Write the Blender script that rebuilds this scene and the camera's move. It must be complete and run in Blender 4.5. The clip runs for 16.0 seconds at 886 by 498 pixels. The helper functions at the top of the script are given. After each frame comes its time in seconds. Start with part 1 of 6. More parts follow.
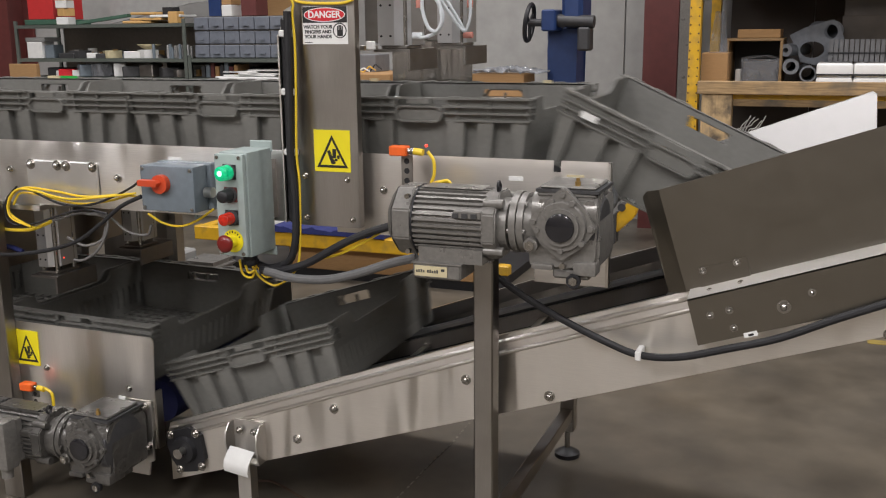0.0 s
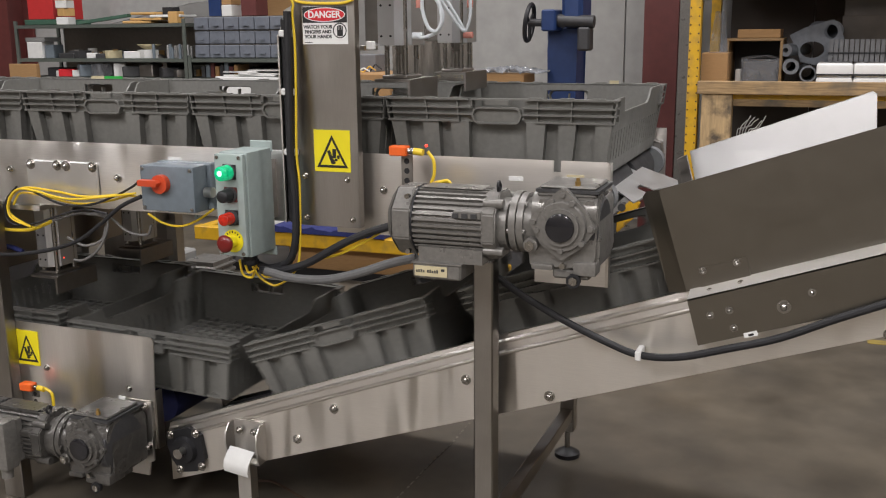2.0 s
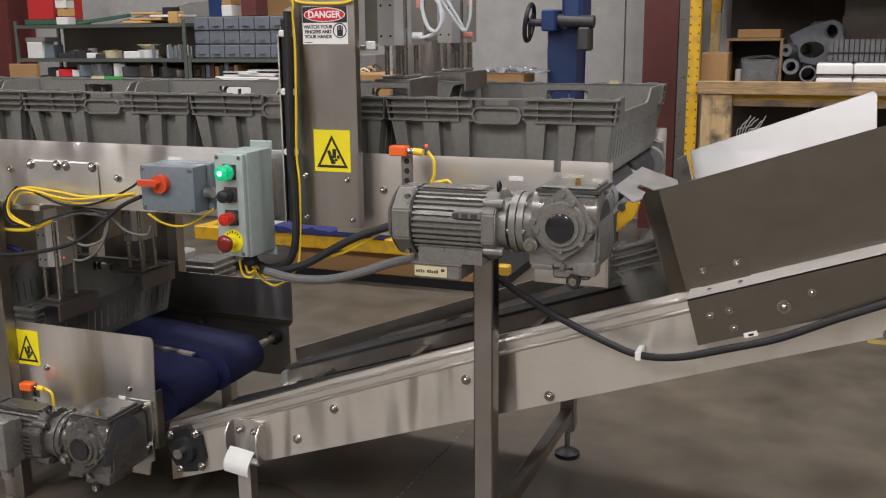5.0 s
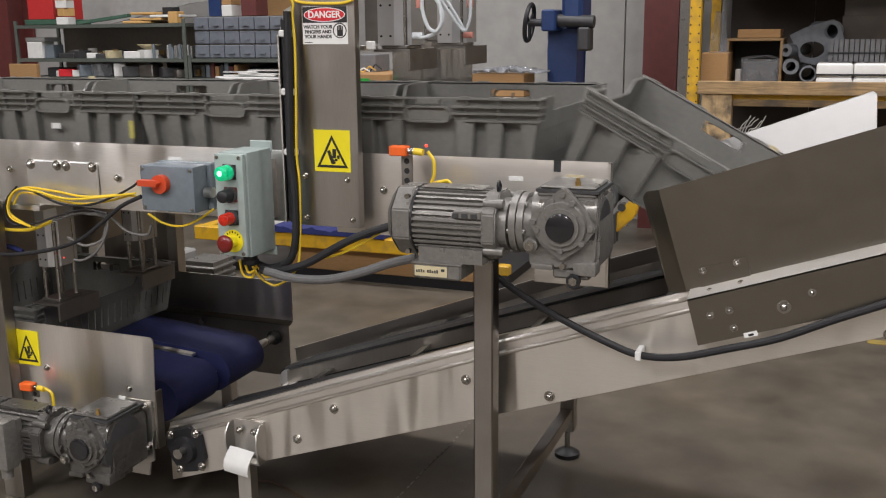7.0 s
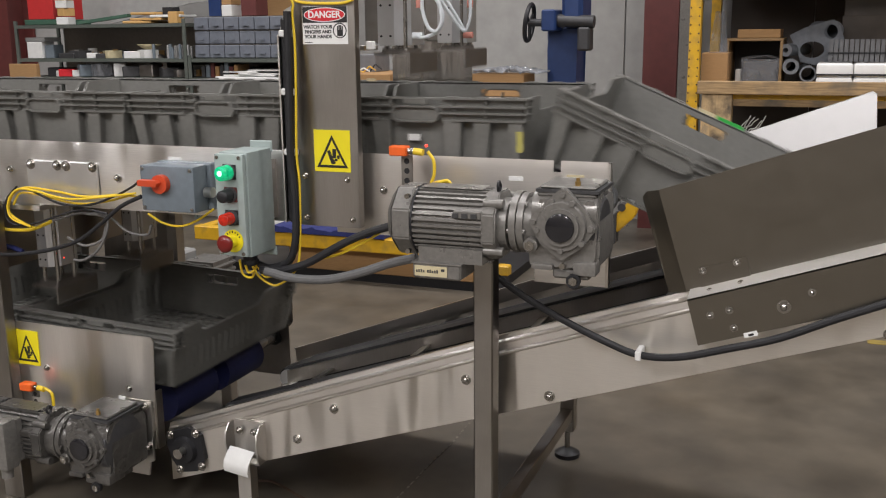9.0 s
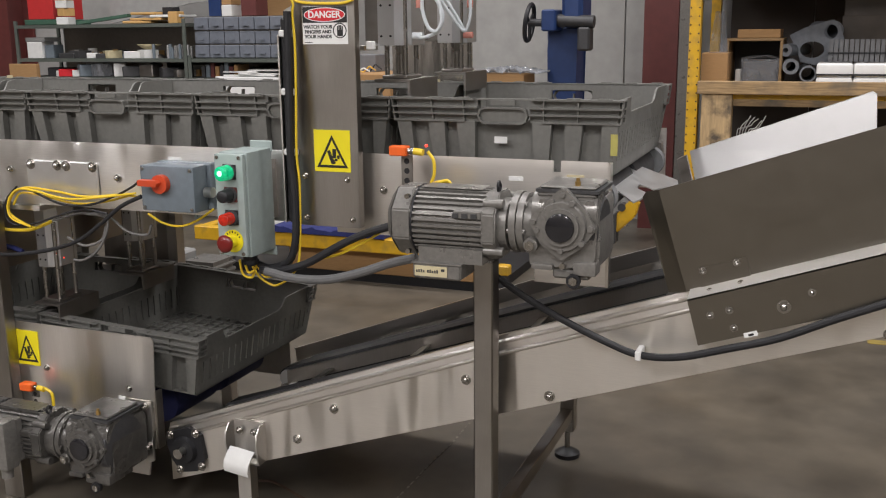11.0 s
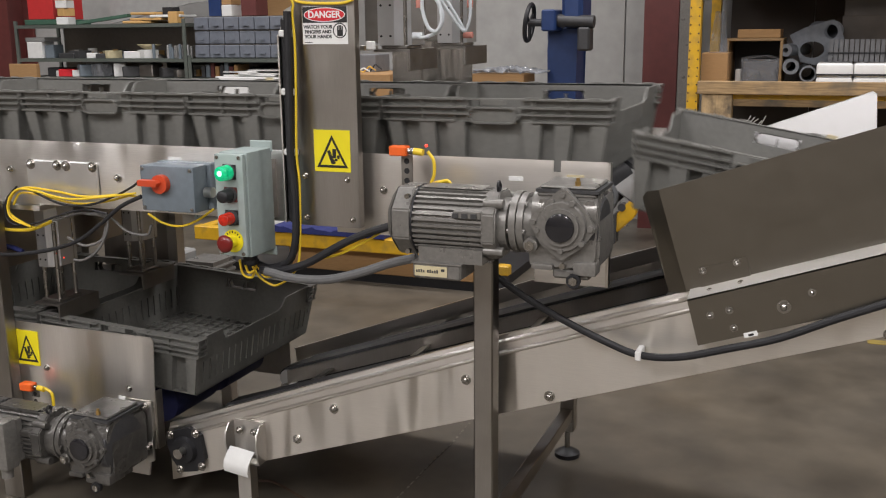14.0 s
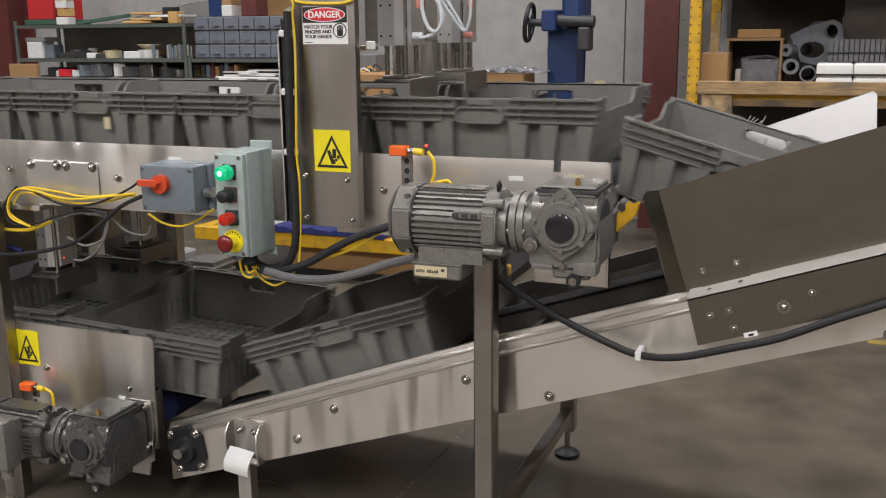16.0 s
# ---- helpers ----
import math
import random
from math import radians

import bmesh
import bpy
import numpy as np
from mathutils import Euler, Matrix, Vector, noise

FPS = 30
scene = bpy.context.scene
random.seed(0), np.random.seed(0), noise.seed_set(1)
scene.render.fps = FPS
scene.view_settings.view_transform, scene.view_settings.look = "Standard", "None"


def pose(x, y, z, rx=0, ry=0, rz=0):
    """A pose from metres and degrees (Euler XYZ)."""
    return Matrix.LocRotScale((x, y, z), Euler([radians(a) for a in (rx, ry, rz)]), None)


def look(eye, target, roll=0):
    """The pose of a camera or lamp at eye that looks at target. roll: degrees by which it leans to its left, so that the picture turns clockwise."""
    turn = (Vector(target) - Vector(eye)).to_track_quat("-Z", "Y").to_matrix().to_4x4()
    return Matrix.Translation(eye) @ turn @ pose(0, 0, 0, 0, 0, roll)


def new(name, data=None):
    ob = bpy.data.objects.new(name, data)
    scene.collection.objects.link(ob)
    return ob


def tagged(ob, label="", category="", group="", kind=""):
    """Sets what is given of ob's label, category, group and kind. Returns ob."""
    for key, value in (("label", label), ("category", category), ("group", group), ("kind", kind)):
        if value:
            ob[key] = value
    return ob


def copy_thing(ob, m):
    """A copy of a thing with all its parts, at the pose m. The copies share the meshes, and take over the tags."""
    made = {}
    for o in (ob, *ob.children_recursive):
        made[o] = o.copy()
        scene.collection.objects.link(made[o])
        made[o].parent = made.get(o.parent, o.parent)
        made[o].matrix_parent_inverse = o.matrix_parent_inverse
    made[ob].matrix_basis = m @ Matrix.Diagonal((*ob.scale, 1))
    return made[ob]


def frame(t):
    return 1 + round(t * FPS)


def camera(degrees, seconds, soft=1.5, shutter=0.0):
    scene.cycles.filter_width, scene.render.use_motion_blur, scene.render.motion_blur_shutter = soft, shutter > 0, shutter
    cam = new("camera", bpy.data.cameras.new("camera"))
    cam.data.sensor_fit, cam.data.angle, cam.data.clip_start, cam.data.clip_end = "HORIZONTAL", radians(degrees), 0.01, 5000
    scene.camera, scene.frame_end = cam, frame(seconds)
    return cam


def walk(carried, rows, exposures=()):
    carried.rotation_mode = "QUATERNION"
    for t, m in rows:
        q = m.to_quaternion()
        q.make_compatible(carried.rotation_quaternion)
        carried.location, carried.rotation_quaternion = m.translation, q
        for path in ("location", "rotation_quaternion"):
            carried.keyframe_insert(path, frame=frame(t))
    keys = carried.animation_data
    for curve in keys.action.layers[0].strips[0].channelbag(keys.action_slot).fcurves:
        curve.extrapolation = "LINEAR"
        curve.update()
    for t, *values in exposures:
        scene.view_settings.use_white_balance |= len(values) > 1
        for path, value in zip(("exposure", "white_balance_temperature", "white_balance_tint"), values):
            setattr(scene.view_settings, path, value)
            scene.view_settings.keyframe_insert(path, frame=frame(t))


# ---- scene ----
cam = camera(48.56, 16.0, soft=1.12, shutter=0.6)
EYE = (0.395, -1.937, 1.208)
YAW, DIP = radians(21.6), radians(12.63)
AIM = (EYE[0] - math.sin(YAW) * math.cos(DIP), EYE[1] + math.cos(YAW) * math.cos(DIP), EYE[2] - math.sin(DIP))
walk(cam, [(0.0, look(EYE, AIM, -0.62)), (16.0, look(EYE, AIM, -0.62))])

# ---- light ----
world = bpy.data.worlds.new("hall_air")
scene.world = world
world.use_nodes = True
world.node_tree.nodes["Background"].inputs[0].default_value = (0.95, 0.97, 1.0, 1)
world.node_tree.nodes["Background"].inputs[1].default_value = 0.07
scene.view_settings.exposure = 0.0


def unseen_lamp(x, y, z, sx, sy, watts):
    data = bpy.data.lights.new("unseen_hall_lamp", "AREA")
    data.shape, data.size, data.size_y, data.energy, data.color = "RECTANGLE", sx, sy, watts, (1.0, 0.966, 0.975)
    ob = new("unseen_hall_lamp", data)
    ob.location = (x, y, z)
    return ob


# Unseen row hung low in front, set to light the upright faces.
for lx in (-5.2, -3.3, -1.4, 0.5, 2.4, 4.3):
    unseen_lamp(lx, -4.4, 4.4, 0.35, 1.7, 90)
# Unseen row added farther out, to brighten the space under the upper conveyor.
for lx in (-6.5, -4.0, -1.5, 1.0, 3.5):
    unseen_lamp(lx, -6.3, 4.2, 0.35, 1.2, 60)
for lx in (-5.0, -1.8, 1.4, 4.6):
    unseen_lamp(lx, 0.0, 5.2, 1.6, 0.5, 46)
    unseen_lamp(lx, 1.9, 5.2, 1.6, 0.5, 92)

# ---- materials ----


def material(name, colour, rough=0.5, metal=0.0, grain=0.06, scale=30.0, bump=0.0, stretch=(1, 1, 1), wear=0.0, wear_colour=(0.3, 0.28, 0.25), wear_scale=3.0, emit=0.0, rough_var=0.1, coat=0.0, brushed=None, wave=None, aniso=0.55):
    m = bpy.data.materials.new(name)
    m.use_nodes = True
    nt = m.node_tree
    b = nt.nodes["Principled BSDF"]
    tc = nt.nodes.new("ShaderNodeTexCoord")
    mp = nt.nodes.new("ShaderNodeMapping")
    mp.inputs["Scale"].default_value = stretch
    nt.links.new(tc.outputs["Object"], mp.inputs[0])
    n1 = nt.nodes.new("ShaderNodeTexNoise")
    n1.inputs["Scale"].default_value, n1.inputs["Detail"].default_value = scale, 6
    nt.links.new(mp.outputs[0], n1.inputs[0])
    n2 = nt.nodes.new("ShaderNodeTexNoise")
    n2.inputs["Scale"].default_value, n2.inputs["Detail"].default_value = wear_scale, 5
    nt.links.new(tc.outputs["Object"], n2.inputs[0])
    r1 = nt.nodes.new("ShaderNodeMapRange")
    r1.inputs[1].default_value, r1.inputs[2].default_value = 0.3, 0.7
    r1.inputs[3].default_value, r1.inputs[4].default_value = 1 - grain, 1 + grain
    nt.links.new(n1.outputs[0], r1.inputs[0])
    mul = nt.nodes.new("ShaderNodeVectorMath")
    mul.operation = "SCALE"
    mul.inputs[0].default_value = colour
    nt.links.new(r1.outputs[0], mul.inputs["Scale"])
    mix = nt.nodes.new("ShaderNodeMix")
    mix.data_type = "RGBA"
    nt.links.new(mul.outputs[0], mix.inputs["A"])
    mix.inputs["B"].default_value = (*wear_colour, 1)
    r2 = nt.nodes.new("ShaderNodeMapRange")
    r2.inputs[1].default_value, r2.inputs[2].default_value = 0.5, 0.72
    r2.inputs[3].default_value, r2.inputs[4].default_value = 0, wear
    nt.links.new(n2.outputs[0], r2.inputs[0])
    nt.links.new(r2.outputs[0], mix.inputs["Factor"])
    nt.links.new(mix.outputs["Result"], b.inputs["Base Color"])
    r3 = nt.nodes.new("ShaderNodeMapRange")
    r3.inputs[1].default_value, r3.inputs[2].default_value = 0.3, 0.7
    r3.inputs[3].default_value, r3.inputs[4].default_value = max(0.02, rough - rough_var), min(1, rough + rough_var)
    nt.links.new(n2.outputs[0] if metal < 0.5 else n1.outputs[0], r3.inputs[0])
    nt.links.new(r3.outputs[0], b.inputs["Roughness"])
    b.inputs["Metallic"].default_value = metal
    b.inputs["Coat Weight"].default_value = coat
    if brushed:
        b.inputs["Anisotropic"].default_value = aniso
        tan = nt.nodes.new("ShaderNodeCombineXYZ")
        for i in range(3):
            tan.inputs[i].default_value = brushed[i]
        nt.links.new(tan.outputs[0], b.inputs["Tangent"])
    if bump:
        bp = nt.nodes.new("ShaderNodeBump")
        bp.inputs["Strength"].default_value, bp.inputs["Distance"].default_value = bump, 0.002
        nt.links.new(n1.outputs[0], bp.inputs["Height"])
        nt.links.new(bp.outputs[0], b.inputs["Normal"])
    if wave:
        mw = nt.nodes.new("ShaderNodeMapping")
        mw.inputs["Scale"].default_value = wave[:3]
        nt.links.new(tc.outputs["Object"], mw.inputs[0])
        nw = nt.nodes.new("ShaderNodeTexNoise")
        nw.inputs["Scale"].default_value, nw.inputs["Detail"].default_value = 1.0, 1.5
        nt.links.new(mw.outputs[0], nw.inputs[0])
        bw = nt.nodes.new("ShaderNodeBump")
        bw.inputs["Strength"].default_value, bw.inputs["Distance"].default_value = min(1, wave[3]), 0.02 * max(1, wave[3])
        nt.links.new(nw.outputs[0], bw.inputs["Height"])
        nt.links.new(bw.outputs[0], b.inputs["Normal"])
    if emit:
        b.inputs["Emission Color"].default_value = (*colour, 1)
        b.inputs["Emission Strength"].default_value = emit
    return m


STEEL = material("brushed_stainless", (0.80, 0.77, 0.72), 0.31, 1.0, 0.03, 40, 0.0, (0.6, 6, 14), 0.45, (0.58, 0.55, 0.51), 3.0, rough_var=0.012, brushed=(0, 0.35, 1), aniso=0.74, wave=(9, 5, 1.6, 2.9))
STEEL_RAIL = material("rail_brushed_stainless", (0.88, 0.86, 0.83), 0.33, 1.0, 0.05, 40, 0.0, (0.6, 6, 14), 0.55, (0.54, 0.515, 0.48), 5.0, rough_var=0.04, brushed=(0, 0.35, 1), aniso=0.62, wave=(7, 5, 3.0, 1.6))
STEEL_V = material("upright_brushed_stainless", (0.57, 0.55, 0.52), 0.35, 1.0, 0.03, 40, 0.0, (14, 6, 0.6), 0.5, (0.42, 0.40, 0.37), 5.0, rough_var=0.012, brushed=(0.25, 0.35, 1), aniso=0.72, wave=(10, 5, 1.4, 0.8))
# Copy of the upright stainless at a darker tone, for posts and frame sheets.
STEEL_V_DARK = material("darker_upright_stainless", (0.36, 0.338, 0.31), 0.33, 1.0, 0.05, 40, 0.0, (14, 6, 0.6), 0.6, (0.27, 0.25, 0.228), 6.0, rough_var=0.03, brushed=(0.25, 0.35, 1), aniso=0.6, wave=(10, 5, 2.2, 1.2))
STEEL_MIRROR = material("polished_stainless", (0.60, 0.58, 0.55), 0.22, 1.0, 0.03, 30, 0.0, (14, 6, 0.6), 0.4, (0.48, 0.46, 0.43), 6.0, rough_var=0.05, wave=(18, 5, 1.6, 1.0))
# Guard stainless; the dim hall its sheets mirror is put into the colour.
STEEL_GUARD = material("darkened_stainless", (0.23, 0.213, 0.182), 0.34, 1.0, 0.02, 25, 0.0, (1, 1, 1), 0.12, (0.19, 0.174, 0.154), 1.5, rough_var=0.02)
STEEL_FAR = material("far_guard_stainless", (0.44, 0.435, 0.43), 0.42, 1.0, 0.03, 20, 0.0, wear=0.4, wear_colour=(0.36, 0.355, 0.35), wear_scale=5.0, rough_var=0.02)
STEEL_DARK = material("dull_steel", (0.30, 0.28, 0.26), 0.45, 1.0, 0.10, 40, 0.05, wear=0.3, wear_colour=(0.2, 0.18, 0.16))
STEEL_FOLD = material("folded_edge_stainless", (0.66, 0.63, 0.59), 0.34, 1.0, 0.03, 40, 0.0, (0.6, 6, 14), 0.3, (0.60, 0.575, 0.54), 4.0, rough_var=0.015, brushed=(0, 0.35, 1), aniso=0.5, wave=(2.5, 5, 1.2, 0.5))
STEEL_PLATE = material("plate_brushed_stainless", (0.80, 0.77, 0.73), 0.34, 1.0, 0.03, 40, 0.0, (14, 6, 0.6), 0.4, (0.56, 0.535, 0.50), 5.0, rough_var=0.02, brushed=(0, 0.35, 1), aniso=0.7, wave=(6, 5, 1.2, 1.6))
ROLLER_G = material("grey_roller_plastic", (0.20, 0.205, 0.21), 0.45, 0.0, 0.06, 60, 0.04)
CAP_K = material("glossy_black_cap", (0.012, 0.012, 0.015), 0.16, 0.0, 0.2, 60, coat=0.4)
BRASS = material("brass", (0.50, 0.33, 0.12), 0.35, 0.9, 0.05, 60)
# Worn, darker copy of the motor paint; the low drive's shade is in it.
MOTOR_SHADED = material("shaded_worn_cast_paint", (0.105, 0.100, 0.092), 0.30, 0.3, 0.2, 120, 0.15, wear=0.6, wear_colour=(0.05, 0.047, 0.043), wear_scale=18)
BOLT = material("bolt_zinc", (0.40, 0.385, 0.36), 0.27, 1.0, 0.02, 20, rough_var=0.02)
TOTE = material("grey_polypropylene", (0.156, 0.154, 0.141), 0.46, 0.0, 0.10, 90, 0.10, wear=0.4, wear_colour=(0.205, 0.202, 0.186), wear_scale=9, rough_var=0.12)
MOTOR = material("cast_grey_paint", (0.192, 0.184, 0.170), 0.34, 0.3, 0.14, 120, 0.12, wear=0.4, wear_colour=(0.13, 0.123, 0.112), wear_scale=22)
MOTOR_D = material("dark_cast_paint", (0.05, 0.05, 0.052), 0.5, 0.2, 0.12, 120, 0.15)
BLACK = material("black_rubber", (0.012, 0.012, 0.014), 0.5, 0.0, 0.2, 60)
BELT_K = material("black_belt", (0.022, 0.022, 0.024), 0.55, 0.0, 0.2, 60, 0.1, wear=0.4, wear_colour=(0.06, 0.06, 0.06), wear_scale=12)
BELT_B = material("blue_belt", (0.010, 0.014, 0.070), 0.6, 0.0, 0.12, 60, 0.08, wear=0.3, wear_colour=(0.014, 0.02, 0.10))
BLUE_PAD = material("blue_foam", (0.022, 0.030, 0.14), 0.7, 0.0, 0.15, 40, 0.2)
YELLOW = material("yellow_paint", (0.66, 0.38, 0.018), 0.42, 0.0, 0.08, 20, 0.03, wear=0.6, wear_colour=(0.30, 0.19, 0.05), wear_scale=16)
YELLOW_CABLE = material("yellow_pvc", (0.78, 0.55, 0.03), 0.4, 0.0, 0.05, 60)
FADED_LINE = material("faded_yellow_paint", (0.34, 0.25, 0.06), 0.6, 0.0, 0.2, 20, 0.05, wear=0.8, wear_colour=(0.12, 0.10, 0.07), wear_scale=12)
SIGN_Y = material("sign_yellow", (0.80, 0.68, 0.015), 0.4, 0.0, 0.03, 30)
SIGN_K = material("sign_black", (0.015, 0.015, 0.015), 0.4, 0.0, 0.05, 30)
SIGN_W = material("sign_white", (0.78, 0.78, 0.76), 0.4, 0.0, 0.03, 30, wear=0.1, wear_colour=(0.6, 0.6, 0.58))
SIGN_R = material("sign_red", (0.60, 0.02, 0.03), 0.4, 0.0, 0.03, 30)
BOX_G = material("station_grey_green_paint", (0.34, 0.40, 0.385), 0.42, 0.0, 0.05, 60, 0.05, wear=0.2, wear_colour=(0.29, 0.34, 0.33), wear_scale=8)
BOX_D = material("slate_grey_enclosure", (0.15, 0.18, 0.205), 0.4, 0.0, 0.06, 60, 0.04, wear=0.2, wear_colour=(0.2, 0.23, 0.25), wear_scale=8)
ORANGE = material("orange_plastic", (0.80, 0.13, 0.02), 0.4, 0.0, 0.05, 40)
HANDLE_R = material("orange_red_plastic", (0.55, 0.065, 0.02), 0.4, 0.0, 0.05, 40)
ESTOP = material("dark_red_plastic", (0.16, 0.012, 0.01), 0.3, 0.0, 0.05, 40)
RED_LENS = material("red_lens", (0.45, 0.022, 0.010), 0.15, 0.0, 0.25, 160, emit=0.05)
GREEN_LENS = material("green_lens_lit", (0.0, 0.34, 0.14), 0.15, 0.0, 0.5, 160, emit=0.75)
GREEN_CORE = material("green_lamp_core", (0.35, 1.0, 0.65), 0.2, 0.0, 0.1, 60, emit=1.6)
RED_GLOW = material("red_glow", (1.0, 0.05, 0.03), 0.3, emit=2.0)
CONDUIT = material("grey_conduit", (0.11, 0.11, 0.11), 0.5, 0.0, 0.1, 60, 0.1)
HOSE_BROWN = material("brown_hose", (0.10, 0.065, 0.045), 0.5, 0.0, 0.1, 60)
WHITE_HOSE = material("white_air_hose", (0.62, 0.66, 0.68), 0.35, 0.0, 0.05, 60)
GREY_HOSE = material("grey_air_hose", (0.17, 0.165, 0.16), 0.45, 0.0, 0.05, 60)
ALU = material("machined_aluminium", (0.62, 0.62, 0.62), 0.42, 0.9, 0.03, 30, rough_var=0.03)
ALU_BRIGHT = material("pale_aluminium", (0.86, 0.86, 0.86), 0.34, 0.9, 0.03, 30, rough_var=0.05)
CONCRETE_F = material("workshop_floor", (0.112, 0.096, 0.074), 0.42, 0.0, 0.30, 5.0, 0.08, wear=0.85, wear_colour=(0.066, 0.057, 0.045), wear_scale=1.8, rough_var=0.16)
CRACK_FILL = material("pale_crack_filler", (0.24, 0.22, 0.19), 0.8, 0.0, 0.3, 60, 0.2)
CONCRETE_W = material("concrete_wall", (0.33, 0.325, 0.31), 0.85, 0.0, 0.08, 12, 0.25, wear=0.35, wear_colour=(0.27, 0.262, 0.25), wear_scale=1.6)
DARK_WALL = material("hall_wall", (0.17, 0.15, 0.13), 0.8, 0.0, 0.1, 4, 0.1, wear=0.4, wear_colour=(0.11, 0.10, 0.09), wear_scale=0.6)
RACK_SHADE = material("rack_shade_board", (0.058, 0.048, 0.041), 0.8, 0.0, 0.15, 6, 0.1, wear=0.5, wear_colour=(0.10, 0.085, 0.072), wear_scale=2.0)
RUST_RED = material("oxide_red_paint", (0.115, 0.028, 0.025), 0.55, 0.0, 0.1, 20, 0.05, wear=0.3, wear_colour=(0.11, 0.03, 0.028))
SHELF_G = material("shelf_green_grey", (0.10, 0.115, 0.10), 0.5, 0.2, 0.1, 40, wear=0.3, wear_colour=(0.16, 0.165, 0.15))
DRAWER = material("drawer_blue_grey", (0.155, 0.17, 0.20), 0.45, 0.0, 0.08, 50, wear=0.3, wear_colour=(0.2, 0.21, 0.235), wear_scale=5)
CARTON = material("corrugated_card", (0.37, 0.215, 0.092), 0.8, 0.0, 0.08, 30, 0.1, (1, 1, 6), 0.2, (0.34, 0.2, 0.09))
ENVELOPE = material("manila_paper", (0.55, 0.33, 0.12), 0.7, 0.0, 0.06, 30)
PAPER = material("white_paper", (0.68, 0.68, 0.66), 0.7, 0.0, 0.05, 30)
WOOD = material("raw_pine", (0.30, 0.195, 0.095), 0.7, 0.0, 0.18, 10, 0.2, (1, 6, 8), 0.5, (0.30, 0.18, 0.08), 3.0)
WOOD_POST = material("scuffed_pine", (0.46, 0.32, 0.165), 0.7, 0.0, 0.2, 10, 0.2, (8, 6, 1), 1.0, (0.09, 0.07, 0.05), 13.0)
PRESS_BLUE = material("machine_blue_paint", (0.019, 0.043, 0.135), 0.4, 0.1, 0.1, 30, 0.05, wear=0.2, wear_colour=(0.04, 0.06, 0.14), wear_scale=6)
RED_BOX = material("red_painted_steel", (0.50, 0.03, 0.03), 0.45, 0.0, 0.06, 30)
GREEN_BOX = material("dark_green_steel", (0.05, 0.11, 0.075), 0.5, 0.0, 0.06, 30)
FOAM = material("grey_foam", (0.155, 0.165, 0.18), 0.85, 0.0, 0.12, 40, 0.2)
CLEAR_BAG = material("cloudy_film", (0.30, 0.31, 0.33), 0.16, 0.0, 0.35, 14, 0.8)
CLEAR_BAG.node_tree.nodes["Principled BSDF"].inputs["Alpha"].default_value = 0.5
GREEN_TAG = material("green_tag", (0.02, 0.36, 0.05), 0.5)
TAPE = material("cream_tape", (0.55, 0.48, 0.30), 0.6, 0.0, 0.06, 40)
FADED_TAPE = material("faded_yellow_tape", (0.42, 0.38, 0.10), 0.6, 0.0, 0.1, 60, wear=0.4, wear_colour=(0.34, 0.30, 0.12), wear_scale=40)
FIBREBOARD = material("dull_fibreboard", (0.085, 0.072, 0.06), 0.8, 0.0, 0.15, 12, 0.1, wear=0.5, wear_colour=(0.12, 0.105, 0.09), wear_scale=3.0)
WOOD_OLD = material("weathered_pine", (0.34, 0.225, 0.11), 0.7, 0.0, 0.35, 9, 0.3, (1, 8, 12), 1.0, (0.13, 0.11, 0.085), 7.0)
PROFILE = material("dark_grey_profile", (0.16, 0.16, 0.165), 0.6, 0.0, 0.1, 30)
PVC_GREY = material("grey_pvc_sheet", (0.30, 0.30, 0.29), 0.6, 0.0, 0.08, 20)

# ---- mesh helpers ----


def box(bm, x0, x1, y0, y1, z0, z1, bevel=0.0, m=None, seg=1):
    made = bmesh.ops.create_cube(bm, size=1.0)["verts"]
    mid, size = Vector(((x0 + x1) / 2, (y0 + y1) / 2, (z0 + z1) / 2)), (x1 - x0, y1 - y0, z1 - z0)
    for v in made:
        v.co = Vector((v.co.x * size[0], v.co.y * size[1], v.co.z * size[2])) + mid
    if bevel:
        edges = list({e for v in made for e in v.link_edges})
        r = bmesh.ops.bevel(bm, geom=edges, offset=bevel, segments=seg, affect="EDGES", profile=0.6)
        made = list({v for f in r["faces"] for v in f.verts} | {v for v in made if v.is_valid})
    if m:
        bmesh.ops.transform(bm, matrix=m, verts=made)
    return made


def cyl(bm, p0, p1, r, seg=20, r2=None):
    p0, p1 = Vector(p0), Vector(p1)
    d = p1 - p0
    m = Matrix.Translation((p0 + p1) / 2) @ d.to_track_quat("Z", "Y").to_matrix().to_4x4()
    return bmesh.ops.create_cone(bm, cap_ends=True, segments=seg, radius1=r, radius2=r if r2 is None else r2, depth=d.length, matrix=m)["verts"]


def sphere(bm, c, r, sx=1, sy=1, sz=1, seg=14):
    return bmesh.ops.create_uvsphere(bm, u_segments=seg, v_segments=seg // 2, radius=r, matrix=Matrix.Translation(c) @ Matrix.Diagonal((sx, sy, sz, 1)))["verts"]


def smooth_line(pts, steps=6):
    pts = [Vector(p) for p in pts]
    ext = [pts[0] * 2 - pts[1], *pts, pts[-1] * 2 - pts[-2]]
    out = []
    for i in range(1, len(ext) - 2):
        a, b, c, d = ext[i - 1:i + 3]
        for k in range(steps):
            u = k / steps
            out.append(0.5 * (2 * b + (c - a) * u + (2 * a - 5 * b + 4 * c - d) * u * u + (3 * b - a - 3 * c + d) * u ** 3))
    return out + [pts[-1]]


